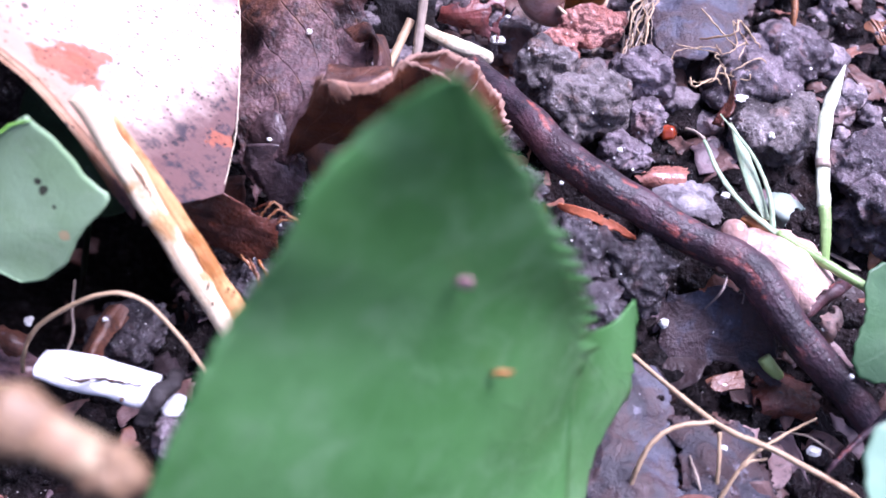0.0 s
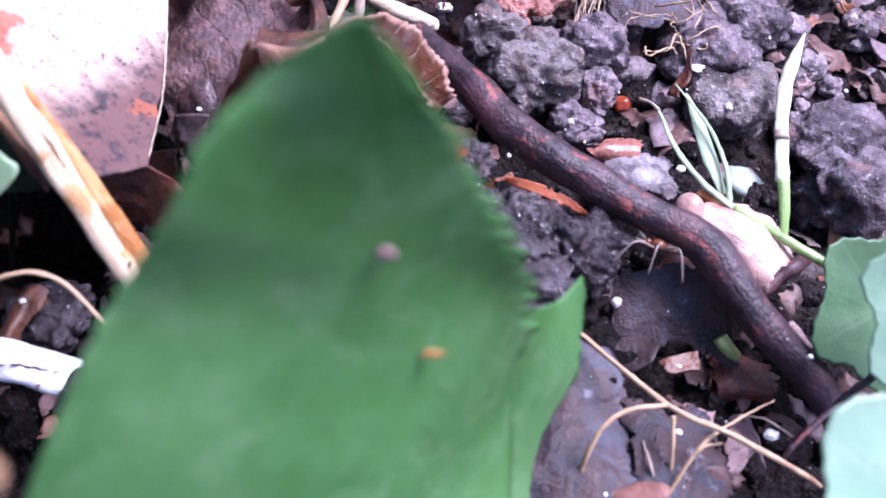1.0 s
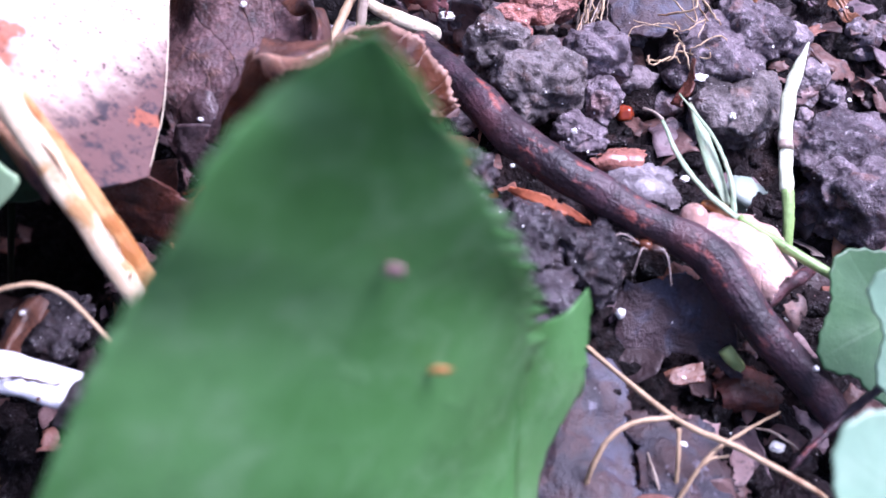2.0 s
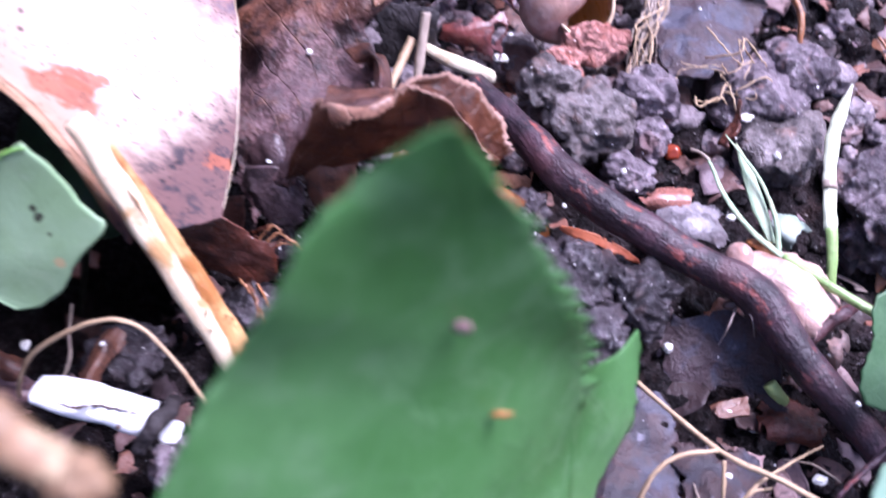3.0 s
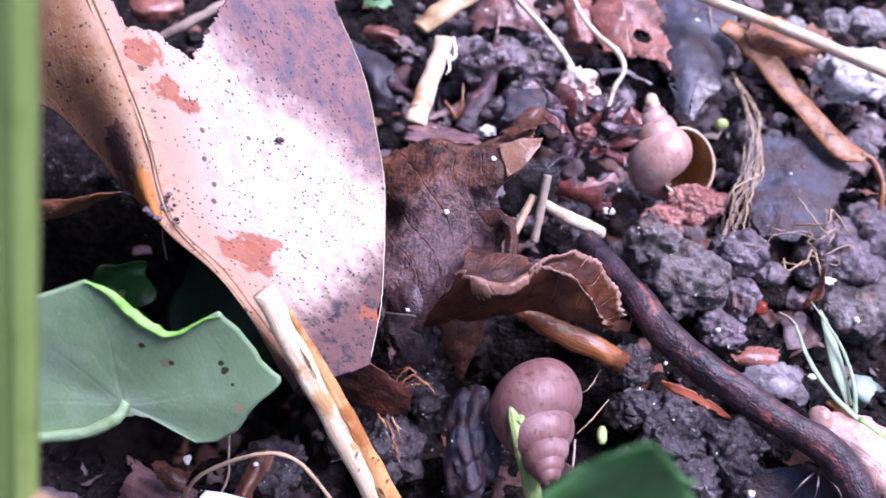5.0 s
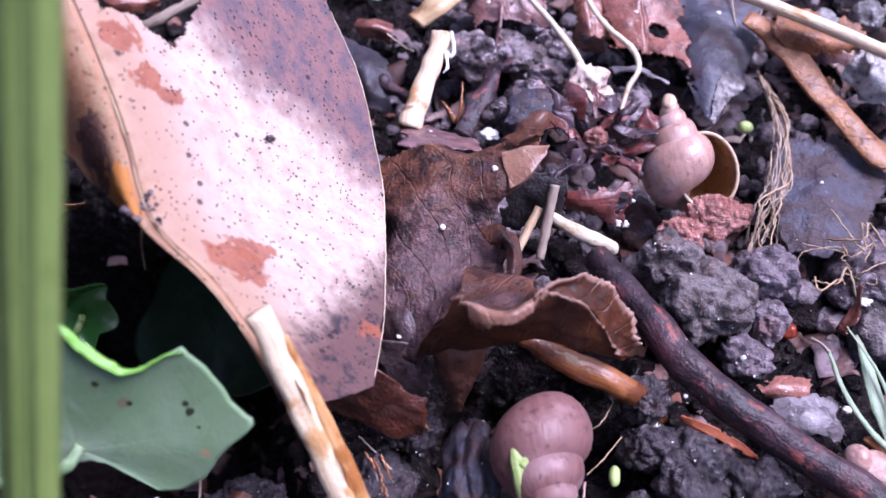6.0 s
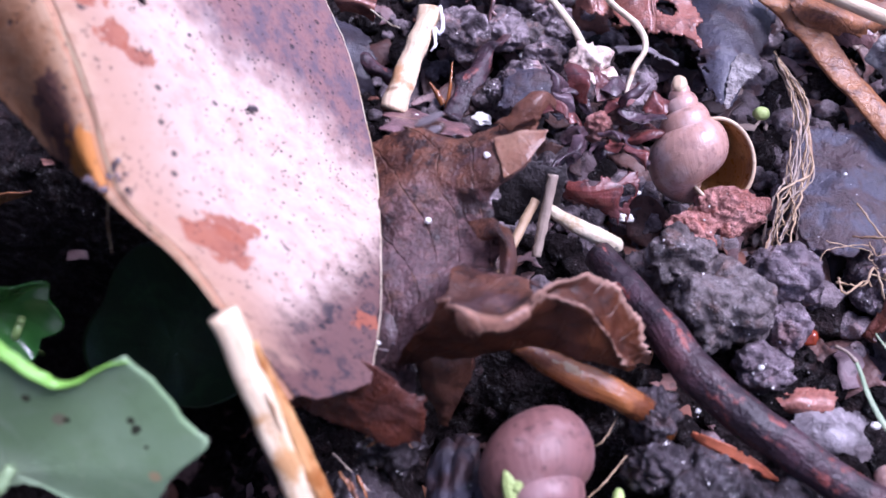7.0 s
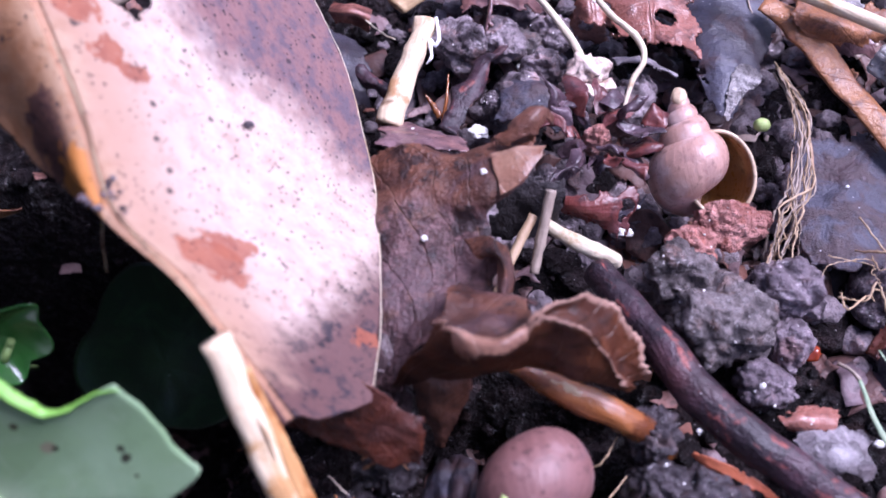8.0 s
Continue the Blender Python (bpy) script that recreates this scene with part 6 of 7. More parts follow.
# ---- the dried flower ----
def dried_flower():
    at = (0.19, 9.39, 0.45)
    ob = thing("dried_flower", (at[0], at[1], -0.2), "dark red crumpled dried flower head", "flower")
    rng = random.Random(12)
    for n in range(24):
        a = n * 2.4
        r = 0.16 + 0.2 * rng.random()
        c = np.array(at) + np.array((math.cos(a) * r * 1.2, math.sin(a) * r, rng.uniform(-0.15, 0.25)))
        out = np.array((math.cos(a), math.sin(a), rng.uniform(-0.2, 0.8)))
        side = np.array((-math.sin(a), math.cos(a), rng.uniform(-0.4, 0.4)))
        ln, w = rng.uniform(0.26, 0.52), rng.uniform(0.06, 0.14)
        rails = [[c - side * w * 0.5, c + out * ln * 0.5 - side * w, c + out * ln - side * 0.02], [c, c + out * ln * 0.5 + np.array((0, 0, 0.06)), c + out * ln], [c + side * w * 0.5, c + out * ln * 0.5 + side * w, c + out * ln + side * 0.02]]
        part("petal", loft(rails, 30, 22, 0.008, 0.16, 3.4, n * 3.3, 0, 0.1, None, 0, 0.05, 0.03, crumple=0.05), petal_dark if n % 5 < 3 else flower_red, ob)
    part("core", clod(at, (0.17, 0.16, 0.2), 3.0, 4), red_soil, ob, "red crumbling core")
    part("stalk", tube([at, (at[0] + 0.35, at[1] - 0.15, 0.3), (at[0] + 0.6, at[1] - 0.25, 0.1)], 0.02, 8, 16, 0.01), root_grey, ob)


def pale_calyx():
    at = (0.06, 10.42, 0.35)
    ob = thing("dried_flower", (at[0], at[1], -0.1), "pale pink dried calyx on a thin straw-coloured stalk", "flower")
    top = np.array((-0.06, 10.62, 0.47))
    part("calyx", clod(at, (0.26, 0.25, 0.2), 6.0, 4, 0.5, 0.25), calyx_pale, ob)
    for n in range(6):
        a = 3.3 + n * 0.52
        root_at = np.array((0.09 + math.cos(a) * 0.14, 10.28 + math.sin(a) * 0.05, 0.3))
        tip = root_at + np.array((math.cos(a) * 0.16, math.sin(a) * 0.17, 0.05 + 0.03 * (n % 2)))
        part("sepal", tube([root_at, root_at * 0.5 + tip * 0.5 + np.array((0, 0, 0.03)), tip], (0.12, 0.11, 0.012), 8, 12, 0.04, n, 0.4), calyx_pale, ob)
    part("stalk", tube([at, (-0.1, 10.68, 0.5), (-0.44, 11.17, 0.55), (-0.9, 11.83, 0.5), (-1.14, 12.48, 0.4)], (0.05, 0.045, 0.035, 0.03), 10, 30, 0.01), straw_white, ob, "thin pale stalk")


dried_flower()
pale_calyx()


# ---- straws, stems and roots ----
def stems():
    def stalk(name, label, category, mat, pts, r, group="", lump=0.01, sides=10, rings=30, flat=1.0, seed=1.0):
        return solo(name, tube(pts, r, sides, rings, lump, seed, flat), mat, label, category, group)

    ob = thing("straw", (-2.08, 9.4, 0.45), "short cut pale straw with a frayed end", "straw", "straws")
    part("stalk", tube([(-2.04, 9.35, 0.5), (-1.9, 10.08, 0.6), (-1.77, 10.73, 0.65)], (0.155, 0.135, 0.14), 16, 40, 0.04, 3.0, 0.75), straw_torn, ob)
    part("fibre", tube([(-1.66, 10.74, 0.7), (-1.6, 10.47, 0.7), (-1.63, 10.38, 0.65), (-1.69, 10.46, 0.65)], (0.02, 0.025, 0.02), 8, 16, 0.01), paper_white, ob, "white frayed fibre")
    part("fibre", tube([(-1.7, 10.41, 0.7), (-1.66, 10.21, 0.65), (-1.71, 10.15, 0.6)], (0.02, 0.02, 0.01), 8, 12, 0.01), paper_white, ob, "white frayed fibre")
    stalk("straw", "broad tan split straw lying behind the short one", "straw", straw_split, [(-2.15, 11.0, 0.55), (-1.9, 11.25, 0.6), (-1.55, 11.6, 0.6), (-1.1, 12.2, 0.5)], (0.13, 0.17, 0.16, 0.13), "straws", 0.04, 14, 30, 0.5)
    stalk("straw", "long thin pale straw lying across the litter", "straw", straw_pale, [(1, 11.98, 0.9), (1.76, 11.56, 0.9), (2.88, 11.1, 0.85), (4.08, 10.53, 0.8), (5.08, 10.26, 0.6)], (0.07, 0.085, 0.085, 0.085, 0.08), "straws")
    stalk("straw", "slender grey-brown straw stuck in the litter", "straw", root_grey, [(-0.3, 8.45, 0.85), (-0.34, 8.18, 0.65), (-0.4, 7.77, 0.35)], (0.055, 0.055, 0.05), "straws")
    stalk("straw", "slender grey-brown straw stuck in the litter", "straw", root_tan, [(-0.45, 8.3, 0.6), (-0.6, 7.93, 0.5), (-0.78, 7.42, 0.42)], (0.05, 0.05, 0.03), "straws")
    stalk("straw", "short pale broken straw", "straw", straw_white, [(-0.31, 8.3, 0.45), (0.01, 8.14, 0.4), (0.4, 8.04, 0.3), (0.39, 7.96, 0.25)], (0.06, 0.085, 0.08, 0.03), "straws", 0.02)
    ob = thing("stem", (0.5, 6.69, -0.3), "glossy orange-brown stem under the curled leaf", "stem", "stems")
    part("stalk", tube([(-0.56, 6.59, 0.75), (-0.1, 6.39, 0.7), (0.4, 6.25, 0.58), (0.72, 6.22, 0.3), (0.98, 6.2, -0.1)], (0.1, 0.14, 0.135, 0.13, 0.11), 14, 40, 0.025), orange_stem, ob)
    part("peeled_patch", tube([(-0.34, 6.51, 0.82), (-0.08, 6.37, 0.82), (0.22, 6.3, 0.74), (0.39, 6.23, 0.68)], (0.015, 0.05, 0.05, 0.015), 8, 24, 0.015, 2.0, 0.5), straw_dull, ob, "pale peeled patch")
    ob = thing("stem", (4.19, 9.04, -0.5), "broad orange-brown flattened stem ending in a thin hook", "stem", "stems")
    part("stalk", tube([(2.05, 11.54, 0.45), (2.47, 11.25, 0.4), (2.86, 10.62, 0.35), (3.26, 10.1, 0.25), (3.63, 9.73, 0.15), (3.93, 9.65, 0.1)], (0.12, 0.22, 0.17, 0.17, 0.19, 0.1), 14, 50, 0.04, 3.0, 0.3), tawny_leaf, ob)
    part("hook", tube([(3.86, 9.69, 0.1), (4.05, 9.61, 0.05), (4.14, 9.28, -0), (4.13, 9.03, -0.15), (4.13, 8.99, -0.4)], (0.06, 0.045, 0.045, 0.04, 0.03), 10, 24, 0.01), tawny_leaf, ob, "thin curved hook")
    part("sheath", loft([[(2.16, 11.66, 0.5), (2.6, 11.66, 0.6), (3.25, 11.65, 0.5), (3.66, 11.57, 0.4)], [(2.29, 11.25, 0.5), (2.72, 11.14, 0.6), (3.21, 11.23, 0.5), (3.55, 11.24, 0.4)], [(2.56, 11.04, 0.3), (2.93, 11.03, 0.35), (3.27, 11.15, 0.3), (3.5, 11.32, 0.2)]], 60, 40, 0.02, 0.12, 1.8, 6.0, 0, 0.1, None, 0, 0.06, 0.15), tawny_leaf, ob, "torn tan leaf sheath")
    stalk("stem", "crooked thin yellowish stem", "stem", straw_white, [(-0.12, 12.13, 0.6), (0.02, 11.54, 0.6), (0.26, 11.1, 0.6), (0.59, 10.8, 0.55), (0.68, 10.52, 0.5), (0.56, 10.27, 0.4), (0.48, 9.91, 0.3)], (0.03, 0.035, 0.035, 0.04, 0.035, 0.03, 0.02), "stems")
    stalk("stem", "thin reddish forked stem", "stem", mauve_leaf, [(-1.12, 12.14, 0.4), (-1.07, 11.42, 0.35), (-1.1, 11.07, 0.2), (-1.12, 10.95, 0.1)], (0.03, 0.03, 0.025, 0.02), "stems")
    stalk("stem", "thin reddish forked stem", "stem", mauve_leaf, [(-1.08, 11.13, 0.25), (-0.96, 11.05, 0.2), (-0.87, 11.02, 0.1)], (0.025, 0.02, 0.015), "stems")
    stalk("wood_chip", "dark splinter of wet wood", "wood", bark_dark, [(-1.43, 9.5, 0.25), (-1.16, 10.3, 0.3), (-0.9, 10.75, 0.3)], (0.12, 0.14, 0.1, 0.05), "", 0.09, 14, 40, 0.45)
    stalk("wood_chip", "dark splinter of wet wood", "wood", bark_dark, [(-2.76, 10.63, 0), (-2.49, 10.36, 0.1), (-2.1, 10.09, 0.1)], (0.06, 0.1, 0.06), "", 0.04, 10)
    stalk("wood_chip", "dark bark fragment over the white roll", "wood", near_black, [(-2.8, 3.61, 0.2), (-2.65, 3.77, 0.4), (-2.54, 3.95, 0.35), (-2.52, 4.14, 0.2)], (0.07, 0.1, 0.09, 0.05), "", 0.04, 10)
    stalk("wood_chip", "orange splinter of wood", "wood", orange_stem, [(-1.49, 9.77, 0.1), (-1.47, 9.97, 0.25), (-1.47, 10.24, 0.35)], (0.025, 0.02, 0.008), "", 0.005, 8)
    stalk("wood_chip", "orange splinter of wood", "wood", orange_stem, [(-1.53, 9.82, 0.1), (-1.62, 9.94, 0.15), (-1.71, 10.04, 0.2)], (0.04, 0.035, 0.01), "", 0.01, 8)
    stalk("stem", "grey-brown stick lying behind the bleached leaf", "stem", root_grey, [(-6.04, 11.02, -0.1), (-5.54, 11.21, 0.1), (-4.81, 11.81, 0.2), (-4.19, 12.53, 0.1)], (0.06, 0.075, 0.07, 0.06), "stems", 0.02)
    # green shoots
    ob = thing("grass_shoot", (4.89, 5.63, -0.9), "thin green forked grass shoot with withered tips", "grass", "grass shoots")
    part("stem", tube([(4.45, 5.15, 0), (3.94, 5.49, 0.05), (3.44, 5.89, 0.05)], (0.05, 0.05, 0.045), 10, 30, 0.008), stem_green, ob)
    part("root_end", tube([(4.45, 5.15, 0), (4.97, 5.1, -0.5), (5.38, 5.15, -1.1)], (0.055, 0.04, 0.03), 8, 12), stem_green, ob)
    part("blade", tube([(3.44, 5.88, 0.05), (3.13, 6.18, 0.1), (2.9, 6.56, 0.15), (2.75, 6.95, 0.25)], (0.04, 0.034, 0.03, 0.02), 10, 30, 0.006, 1.0, 0.5), stem_bluegreen, ob)
    part("blade", tube([(3.4, 5.93, 0.05), (3.39, 6.29, 0.15), (3.25, 6.74, 0.25), (2.95, 7.26, 0.3)], (0.033, 0.028, 0.022, 0.010), 10, 30, 0.006, 1.0, 0.5), stem_bluegreen, ob, "withered bluish green blade")
    part("blade", tube([(3.37, 6.08, 0), (3.25, 6.46, 0.1), (3.17, 6.89, 0.15), (3.08, 7.22, 0.2)], (0.04, 0.085, 0.07, 0.015), 10, 30, 0.006, 1.0, 0.25), stem_bluegreen, ob)
    part("withered_tip", tube([(2.75, 6.95, 0.25), (2.67, 7.05, 0.25), (2.58, 7.13, 0.2)], (0.025, 0.015, 0.02), 8, 10), root_grey, ob, "brown withered tip")
    part("husk", tube([(3.43, 5.91, 0), (3.25, 6.04, 0), (3.11, 6.11, 0)], (0.06, 0.07, 0.03), 10, 12, 0.03), straw_husk, ob, "papery tan husk")
    ob = thing("grass_shoot", (4.23, 6.01, -1), "white-topped green grass shoot standing upright", "grass", "grass shoots")
    part("white_tip", tube([(4.04, 6.33, -0.1), (4.08, 6.83, 0), (4.17, 7.36, 0.1), (4.3, 7.7, 0.2), (4.44, 7.99, 0.3)], (0.075, 0.075, 0.08, 0.07, 0.01), 10, 40, 0.012, 1.0, 0.6), stem_white, ob)
    part("stem", tube([(4.03, 5.68, -0.5), (4.05, 6.01, -0.25), (4.05, 6.34, -0.1)], (0.055, 0.06, 0.07), 10, 20, 0.006, 1.0, 0.7), stem_green, ob)
    part("node", tube([(4.07, 6.77, 0.02), (4.08, 6.86, 0.02)], 0.085, 10, 6, 0.01, 1.0, 0.7), root_grey, ob, "dark joint")
    part("root_end", tube([(4.03, 5.7, -0.5), (4.2, 5.75, -1.1)], (0.05, 0.04), 8, 8), stem_green, ob)
    ob = thing("grass_shoot", (-0.2, 4.68, -0.4), "pale green shoot before the closed snail shell", "grass", "grass shoots")
    part("blade", tube([(-0.09, 4.3, -0.4), (-0.24, 4.55, 0.2), (-0.41, 4.9, 0.75), (-0.52, 5.2, 0.95), (-0.57, 5.35, 1)], (0.08, 0.1, 0.1, 0.09, 0.02), 10, 30, 0.01, 1.0, 0.5), stem_lime, ob)
    part("blade", tube([(-0.5, 5.13, 0.95), (-0.42, 5.28, 1), (-0.33, 5.45, 1)], (0.05, 0.05, 0.01), 10, 14, 0.01, 1.0, 0.4), stem_lime, ob)
    stalk("stem", "green stalk rising at the edge of the litter", "stem", stem_olive, [(-5.78, 2.44, -0.6), (-4.81, 2.65, 0.9), (-4.52, 2.93, 1.2), (-4.3, 3.19, 1.3), (-4.02, 3.33, 1.3), (-3.72, 3.53, 1.05)], (0.1, 0.11, 0.115, 0.11, 0.1, 0.07), "stems")
    solo("seed", pebble((2.08, 10.12, 0), (0.1, 0.08, 0.08), 3.0, 3, 0.1), stem_lime, "small green seed with a white scar", "seed", "seeds")
    solo("seed", pebble((2.51, 7.5, -0.36), (0.12, 0.10, 0.09), 3.0, 3, 0.35), amber_seed, "glossy amber-red seed on the soil", "seed", "seeds")
    solo("seed", pebble((0.49, 5.42, 0.1), (0.06, 0.12, 0.06), 4.0, 3, 0.1), stem_lime, "small olive seed case by the clods", "seed", "seeds")
    solo("stem", tube([(3.43, 4.57, -0.6), (3.29, 4.59, -0.4), (3.23, 4.65, -0.35)], (0.06, 0.075, 0.07), 10, 12), stem_lime, "short bright green stem stub", "stem", "stems")
    # white bits
    def grains(entries):
        for at, size, seed in entries:
            solo("grit_grain", pebble(at, size, seed, 3, 0.45), white_grit, "white angular grain of grit", "grit", "grains of grit", smooth=False)

    grains((((-1.08, 9.77, -0.05), (0.11, 0.09, 0.05), 1.0), ((-0.63, 10.8, -0.1), (0.09, 0.05, 0.05), 2.0), ((0.55, 8.56, -0), (0.1, 0.05, 0.05), 3.0), ((0.37, 8.76, -0.05), (0.06, 0.04, 0.04), 4.0), ((3.33, 7.81, -0.1), (0.085, 0.05, 0.03), 5.0), ((-1.98, 6.28, 0.1), (0.05, 0.05, 0.05), 6.0), ((3.2, 4.38, -0.85), (0.08, 0.07, 0.03), 7.0), ((2.26, 5.05, -0.4), (0.05, 0.05, 0.05), 8.0)))
    grains((((3.56, 3.64, -0.3), (0.06, 0.05, 0.04), 9.0), ((-4.16, 4.75, 0.02), (0.04, 0.06, 0.03), 10.0), ((-1.47, 7.6, 1.15), (0.03, 0.03, 0.025), 12.0), ((-0.97, 8.16, 1.5), (0.03, 0.03, 0.02), 13.0), ((3, 6.46, -0.1), (0.05, 0.04, 0.03), 14.0), ((3.61, 7.28, -0.1), (0.04, 0.04, 0.04), 15.0), ((1.84, 6.83, 0.2), (0.03, 0.03, 0.03), 16.0)))


stems()


def blunt_straw():
    """A thick straw that reaches in over the soil from one side."""
    ob = thing("straw", (-9.4, 5.2, 4.6), "blunt tan straw reaching in high above the soil", "straw", "straws")
    line = [(-1.79, 1.73, 5.0), (-2.1, 1.87, 5.02), (-2.6, 2.1, 5.05), (-3.6, 2.56, 5.1), (-5.2, 3.3, 5.1), (-7.2, 4.2, 4.95), (-9.4, 5.2, 4.6)]
    part("stalk", tube(line, (0.10, 0.125, 0.12, 0.125, 0.125, 0.13, 0.13), 14, 90, 0.03, 3.0), straw_dull, ob)
    part("node", tube([(-2.12, 1.88, 5.03), (-2.26, 1.945, 5.04), (-2.4, 2.01, 5.045)], (0.12, 0.19, 0.125), 14, 20, 0.06, 5.0), straw_brown, ob, "swollen brown joint")
    part("broken_end", clod((-1.8, 1.73, 4.99), (0.15, 0.14, 0.14), 8.0, 4, 0.35, 0.2), straw_brown, ob, "brown broken end")
    return ob


blunt_thing = blunt_straw()


def white_roll():
    ob = thing("paper_roll", (-3.36, 4.16, -0.1), "crumpled white paper roll with a dark crack", "paper")
    a, b = np.array((-3.87, 4.23, 0.15)), np.array((-2.74, 3.93, 0.2))
    part("roll", tube([a, a * 0.5 + b * 0.5 + np.array((0, 0, 0.03)), b], (0.17, 0.2, 0.19), 16, 40, 0.035, 3.0, 0.55), paper_white, ob)
    part("crack", tube([(-3.6, 4.01, 0.34), (-3.43, 3.97, 0.34), (-3.25, 3.99, 0.34), (-3.07, 3.97, 0.34), (-2.82, 3.93, 0.34)], (0.006, 0.016, 0.012, 0.014, 0.006), 6, 40, 0.02), insect_dark, ob, "dark crack")
    part("hole", pebble((-2.99, 3.8, 0.31), (0.022, 0.026, 0.012), 2.0, 2, 0.3), insect_dark, ob, "small dark hole")
    for n, at in enumerate([(-3.44, 4.24, 0.27), (-3.31, 4.21, 0.27), (-3.19, 4.17, 0.27), (-3.08, 4.13, 0.27), (-2.94, 4.08, 0.27), (-2.83, 4.03, 0.27), (-2.73, 3.99, 0.27), (-2.69, 3.93, 0.27), (-2.72, 3.84, 0.27), (-2.74, 3.76, 0.27)]):
        part("torn_edge", pebble(at, (0.05 + 0.012 * (n % 3), 0.035, 0.03), n * 1.7, 2, 0.7), paper_white, ob, "", False)
    part("scrap", pebble((-2.59, 3.87, 0), (0.12, 0.14, 0.06), 4.0, 3, 0.4), paper_white, ob, "loose white scrap")


white_roll()


def roots():
    def root(pts, r, mat=None, lump=0.008, rings=40):
        solo("root", tube(pts, np.array(r) * 0.5, 8, rings, lump, pts[0][0]), mat or root_tan, "thin tan dry root", "root", "thin roots")

    root([(-4.15, 4.25, -0.1), (-4.05, 4.29, 0.2), (-3.8, 4.4, 0.6), (-3.23, 4.53, 0.95), (-2.81, 4.53, 0.95), (-2.45, 4.28, 0.7), (-2.12, 3.92, 0.3), (-1.94, 3.74, -0.3)], 0.045)
    root([(-3.74, 4.29, 0), (-3.62, 4.53, 0.2), (-3.64, 4.74, 0.3), (-3.72, 5.12, 0.2)], 0.03, root_grey)
    root([(1.7, 5.04, -0.7), (1.81, 4.64, -0.2), (2.55, 3.81, 0), (3.11, 3.49, 0.05), (3.67, 3.17, 0), (4, 3.22, -0.5)], (0.04, 0.05, 0.055, 0.06, 0.055, 0.05))
    root([(1.78, 3.12, -0.9), (1.79, 3.3, -0.3), (1.92, 3.54, 0), (2.16, 3.7, 0.1), (2.54, 3.78, 0.05)], (0.04, 0.05, 0.05, 0.045))
    root([(2.6, 3.7, 0), (2.6, 3.43, -0.2), (2.61, 3.12, -0.7)], (0.04, 0.04, 0.05))
    root([(3.64, 3.98, -0.3), (3.18, 3.69, -0.1), (2.84, 3.45, -0.1), (2.55, 3.08, -0.4)], (0.02, 0.03, 0.04, 0.04))
    root([(3.04, 3.48, -0.1), (2.83, 3.42, -0.1), (2.62, 3.2, -0.3)], (0.02, 0.03, 0.02))
    root([(3.28, 3.87, -0.4), (3.47, 3.76, -0.2), (3.64, 3.65, -0.2), (3.79, 3.65, -0.4)], (0.015, 0.02, 0.015), root_grey)
    root([(2.38, 3.64, -0.4), (2.41, 3.36, -0.3), (2.52, 3.09, -0.6)], (0.015, 0.03, 0.03), root_grey)
    root([(4.45, 4.02, 0.4), (4.09, 3.78, 0.3), (3.71, 3.48, 0.2), (3.52, 3.29, 0), (3.66, 3.34, -0.7)], (0.09, 0.08, 0.06, 0.05, 0.04), bark_dark, 0.02)
    rng = random.Random(21)
    for n in range(15):
        j = lambda s: np.array((rng.uniform(-s, s), rng.uniform(-s, s), rng.uniform(-s * 0.5, s)))
        root([np.array((2.27, 10.84, 0.15)) + j(0.06), np.array((2.43, 9.97, 0.25)) + j(0.1), np.array((2.38, 9.22, 0.25)) + j(0.13), np.array((2.18, 8.62, 0.2)) + j(0.16), np.array((2.16, 8.27, 0)) + j(0.22)], rng.uniform(0.012, 0.022), root_grey if n % 2 else root_tan, 0.03)
    for n in range(9):
        j = lambda s: np.array((rng.uniform(-s, s), rng.uniform(-s, s), rng.uniform(-s * 0.3, s)))
        c = np.array((2.91, 8.23, -0.1)) + j(0.3)
        root([c + j(0.25), c + j(0.25) + np.array((0.15, 0, 0.1)), c + np.array((0.3, 0.12, 0.05)) + j(0.1), c + np.array((0.4, -0.05, -0.1)) + j(0.2)], rng.uniform(0.012, 0.022), root_tan, 0.02, 30)
    root([(0.45, 6.15, 0.3), (0.31, 5.89, 0.3), (0.19, 5.85, 0.2)], 0.014, root_tan)
    root([(0.55, 5.82, 0.2), (0.35, 5.53, 0.25), (0.2, 5.37, 0.2)], 0.014, root_tan)
    root([(-0.79, 5.37, 0.4), (-0.64, 5.32, 0.5), (-0.49, 5.33, 0.6)], 0.014, straw_white)
    root([(0.17, 5.26, 0.3), (0.16, 4.97, 0.2)], 0.03, pink_leaf)
    root([(-1.95, 5.81, 0.5), (-1.75, 5.82, 0.6), (-1.62, 5.77, 0.5), (-1.46, 5.75, 0.35)], (0.03, 0.02, 0.01), rust_leaf, 0.03)
    root([(-1.95, 5.82, 0.4), (-1.78, 5.71, 0.45), (-1.59, 5.78, 0.4)], (0.03, 0.025, 0.01), rust_leaf, 0.03)
    root([(1.9, 12.07, 0.4), (1.95, 11.62, 0.3), (2.1, 11.46, 0.2), (2.27, 11.7, 0.3), (2.32, 11.99, 0.4)], 0.025, root_grey)
    root([(-2.66, 11.2, 0.2), (-2.31, 10.91, 0.2), (-2.14, 10.82, 0.2)], 0.02, straw_white)
